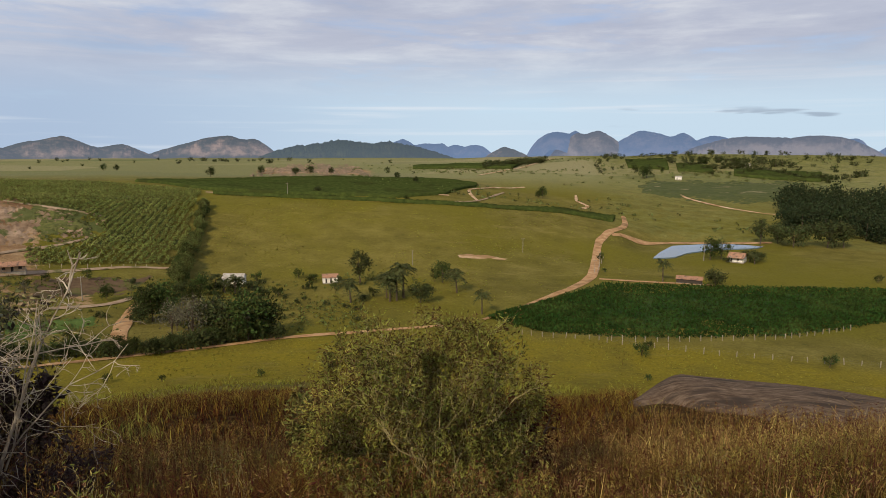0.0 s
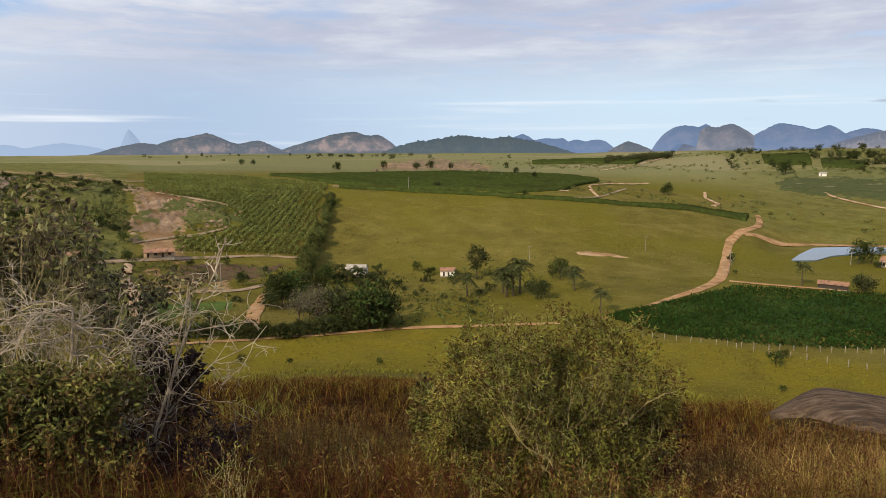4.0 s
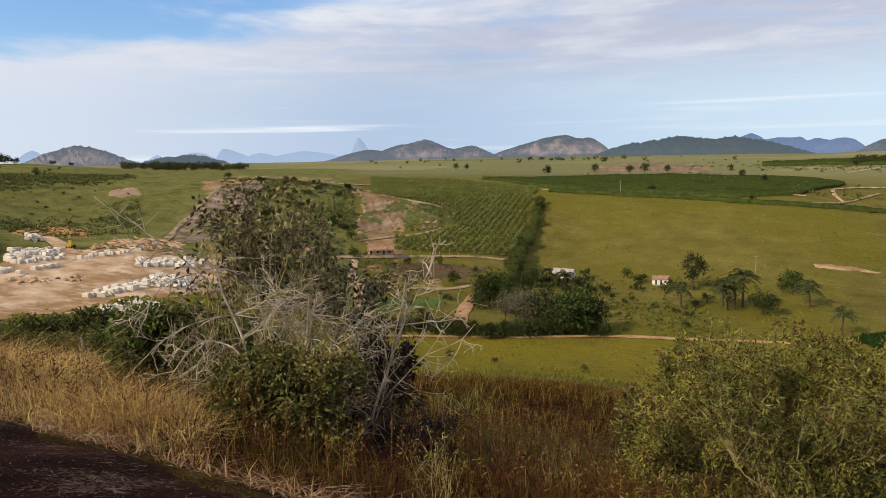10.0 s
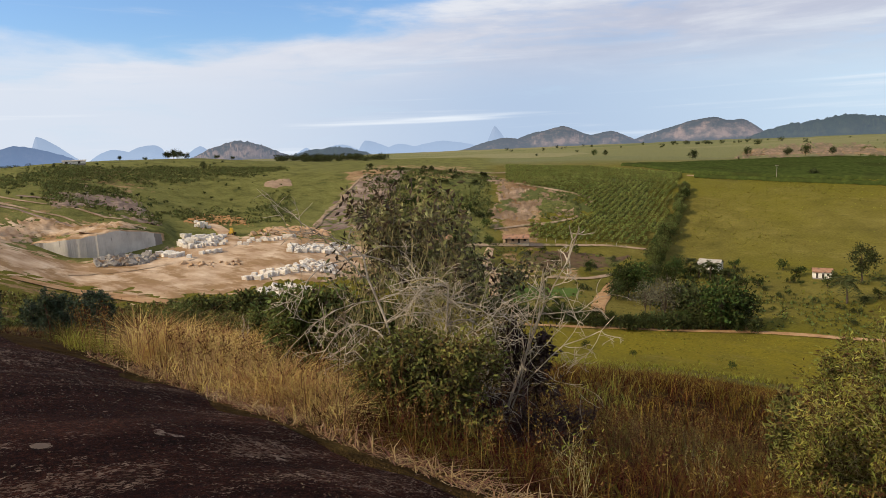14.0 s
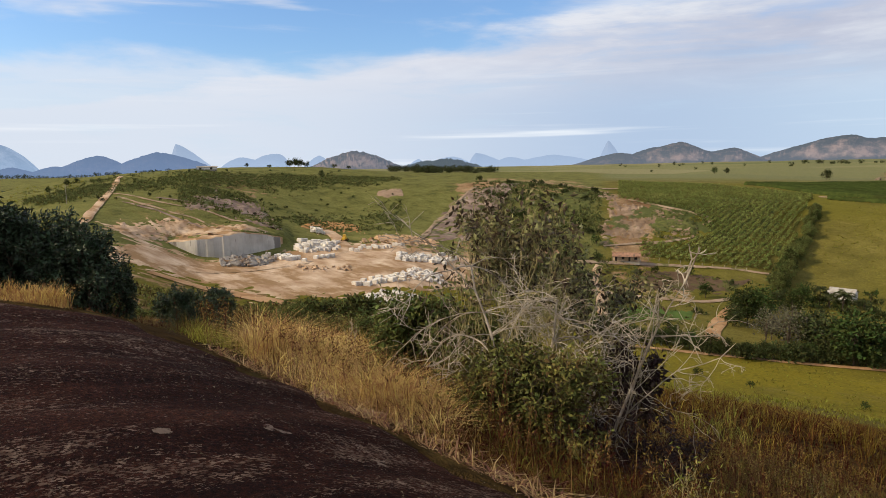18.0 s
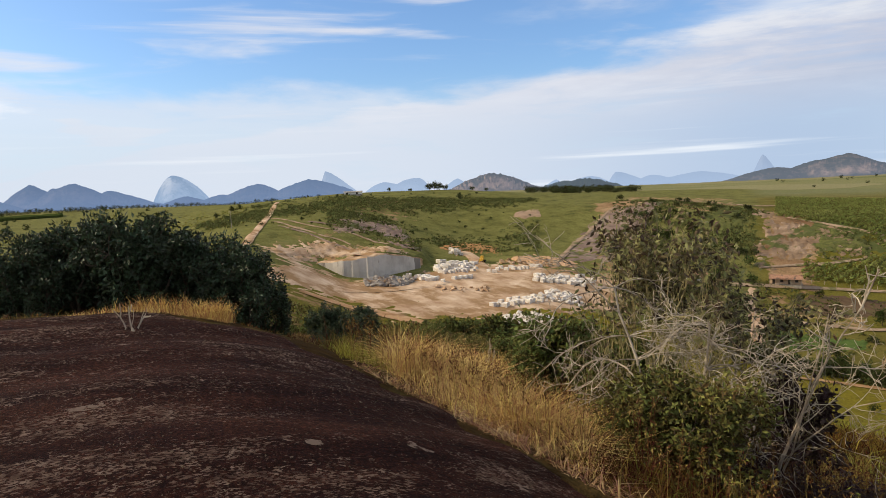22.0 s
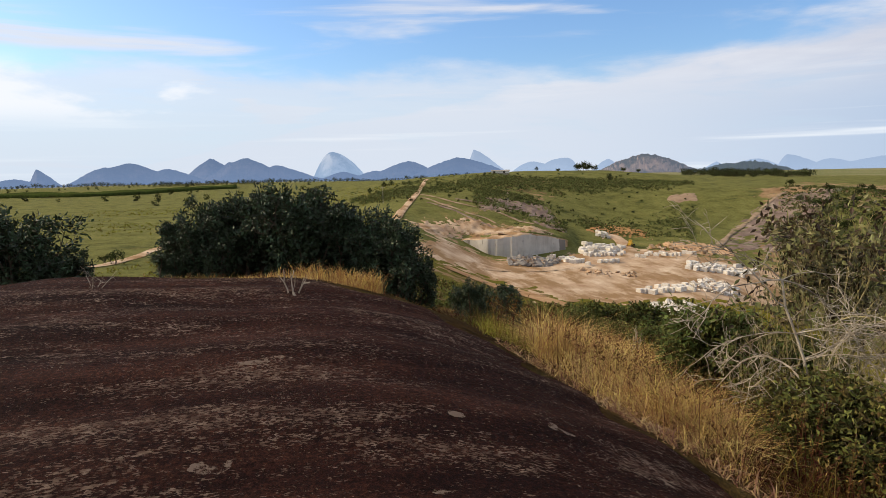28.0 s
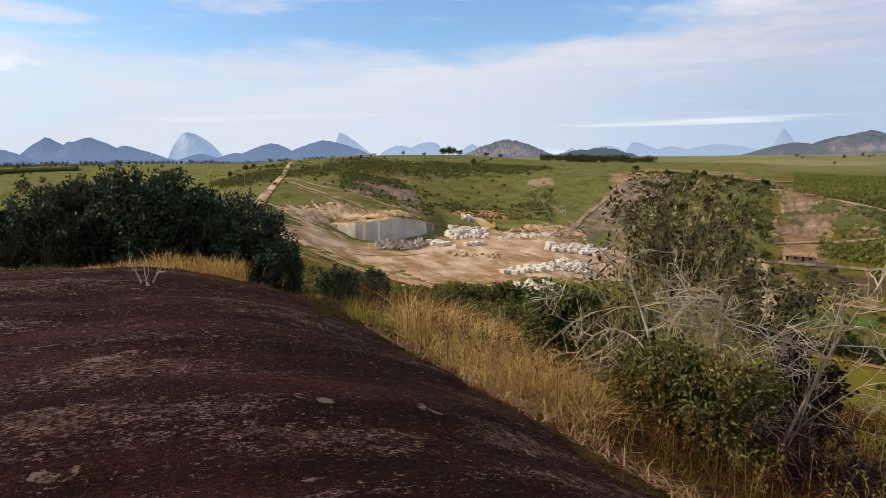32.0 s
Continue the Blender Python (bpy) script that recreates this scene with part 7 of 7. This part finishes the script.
grass("green_grass", "yellow green grass at the end of the rock", MEADOW, 14, 2600, (60, 71, 9.0, 17.0), 0.55, 0.010, 9, 0.7, 0.1, 0.6, 1.0)
grass("slope_grass", "long dry grass farther down the slope", STRAW, 7, 15000, (-44, 68, 14.0, 44.0), 0.72, 0.022, 8, 0.6, 0.3, 0.6, 4.0)
grass("slope_grass", "russet grass farther down the slope", RED_STRAW, 8, 7000, (-20, 44, 13.0, 34.0), 0.62, 0.022, 8, 0.6, -0.1, 0.6, 4.0)
grass("slope_grass", "yellowing grass at the foot of the slope", MEADOW, 9, 13000, (-44, 66, 40.0, 80.0), 0.65, 0.06, 5, 0.5, 0.1, 0.6, 6.0)
grass("slope_grass", "golden grass beyond the bare rock", GOLD, 10, 4200, (46, 66, 11.0, 26.0), 0.50, 0.018, 8, 0.4, 0.0, 0.7, 2.0)
grass("edge_litter", "flattened russet grass along the rock's rim", RED_STRAW, 11, 9000, (28, 66, 3.2, 9.5), 0.12, 0.012, 8, 2.6, -0.1, 0.25, 0.5)
rim_grass()
grass("rim_tufts", "dry russet tufts that lean over the rock's rim", RED_STRAW, 15, 16000, (26, 66, 3.2, 10.5), 0.34, 0.006, 9, 1.3, -0.1, 0.5, 0.5, 1.10)
grass("rim_tufts", "pale straw tufts along the rock's rim", PLUME, 16, 9000, (30, 66, 3.2, 10.5), 0.30, 0.005, 8, 1.4, -0.3, 0.5, 0.4, 1.08)
grass("brown_grass", "short dull brown grass beyond the bare rock", PLUME, 13, 5200, (67, 116, 11.5, 22.0), 0.18, 0.012, 8, 0.8, 0.1, 0.7, 2.0)
grass("plume_grass", "tall seeding grass stalks on the slope's brow", PLUME, 21, 5200, (-42, 48, 6.5, 17.0), 0.95, 0.006, 3, 0.55, 0.1, 0.6, 1.5)
grass("plume_grass", "tall seeding stalks among the golden grass", PLUME, 22, 1500, (46, 72, 4.5, 15.0), 0.85, 0.006, 3, 0.55, 0.0, 0.6, 1.5)
grass("meadow_tufts", "short tufts on the lower meadow", MEADOW, 12, 9000, (-40, 40, 85.0, 150.0), 0.40, 0.12, 4, 0.7, -0.1, 0.7, 9.0)


def stone_chips():
    """Loose pale grains and flakes strewn over the bare crown."""
    rng = np.random.RandomState(88)
    n = 60000
    a, r = np.radians(rng.uniform(18, 118, n)), 2.2 + 9.0 * rng.uniform(0, 1, n) ** 0.8
    x, y = -r * np.sin(a), r * np.cos(a)
    k = on_rock(x * 1.04 + 0.18, y * 1.04 + 0.1) & (waves(x * 0.6, y * 1.4, 89, 0.7) + rng.normal(0, 0.5, n) > -0.1)
    x, y = x[k], y[k]
    z = land(x, y) + 0.02 + crown_relief(x, y)
    c = np.stack([x, y, z], -1)[:, None]
    size = np.minimum(0.003 + 0.0035 * rng.gamma(1.2, 0.6, len(x)), 0.013)[:, None, None]
    turn = rng.uniform(0, 6.28, len(x))[:, None] + np.array([0, 2.1, 4.2]) + rng.normal(0, 0.3, (len(x), 3))
    foot = np.stack([np.cos(turn) * rng.uniform(0.7, 1.6, (len(x), 3)), np.sin(turn), -0.15 + 0 * turn], -1)
    top = np.concatenate([rng.normal(0, 0.3, (len(x), 1, 2)), rng.uniform(0.35, 0.8, (len(x), 1, 1))], -1)
    v = np.concatenate([foot, top], 1) * size + c
    i = np.arange(len(x))[:, None] * 4
    f = np.concatenate([i + [[0, 1, 3]], i + [[1, 2, 3]], i + [[2, 0, 3]]])
    chip = surface("stone_chip", [(0.05, 0.029, 0.020), (0.10, 0.066, 0.048), (0.18, 0.13, 0.10)], 0.6, 0.9, 0.0, island=0.5, coords="World")
    tagged(new("stone_chips", mesh_of("stone_chips", v.reshape(-1, 3), f, chip, True)), "loose pale grains and flakes on the bare rock", "gravel", kind="stuff")


stone_chips()


def seed_heads(label, seed, count, sector, low, high, scale=1.3):
    """Loose fluffy seed heads on thin stalks, gathered in drifts."""
    rng = np.random.RandomState(seed)
    x, y = sow(rng, count, *sector, 0.6)
    k = rng.uniform(-1, 1, len(x)) < 0.15 + waves(x, y, seed + 70, scale)
    x, y = x[k], y[k]
    n = len(x)
    h = rng.uniform(low, high, n)
    a, bow = rng.uniform(0, 6.28, n), rng.uniform(0.05, 0.35, n) * h
    root = np.stack([x, y, land(x, y) - 0.02], -1)
    tip = root + np.stack([np.cos(a) * bow, np.sin(a) * bow, h], -1)
    mid = (root + tip) / 2 + [0, 0, 0.04]
    w = np.stack([-np.sin(a), np.cos(a), 0 * a], -1) * 0.0022
    stalk = np.stack([root - w, root + w, mid + w, mid - w, tip + w * 0.5, tip - w * 0.5], 1).reshape(-1, 3)
    i = np.arange(n)[:, None] * 6
    pieces = [(stalk, np.concatenate([i + [[0, 1, 2, 3]], i + [[3, 2, 4, 5]]]))]
    per = 11
    t = rng.uniform(0.72, 1.04, (n * per, 1))
    c = np.repeat(mid, per, axis=0) * 2 * (1 - t) + np.repeat(tip, per, axis=0) * (2 * t - 1) + rng.normal(0, 0.014, (n * per, 3))
    pieces.append(leaves(rng, c, rng.normal(0, 0.7, c.shape) + [0, 0, 0.6], 0.042, 0.013))
    v, f = joined(pieces)
    tagged(new("seed_heads", mesh_of("seed_heads", v, f, PLUME, True)), label, "grass", kind="stuff")


seed_heads("brown seed heads over the dry slope grass", 31, 5200, (-42, 47, 3.6, 14.0), 0.40, 0.85)
seed_heads("brown seed heads along the brow of the slope", 33, 5200, (-42, 44, 9.5, 18.0), 0.55, 0.95)
seed_heads("golden seed heads beside the bare rock", 32, 800, (48, 70, 4.2, 12.0), 0.45, 0.75)
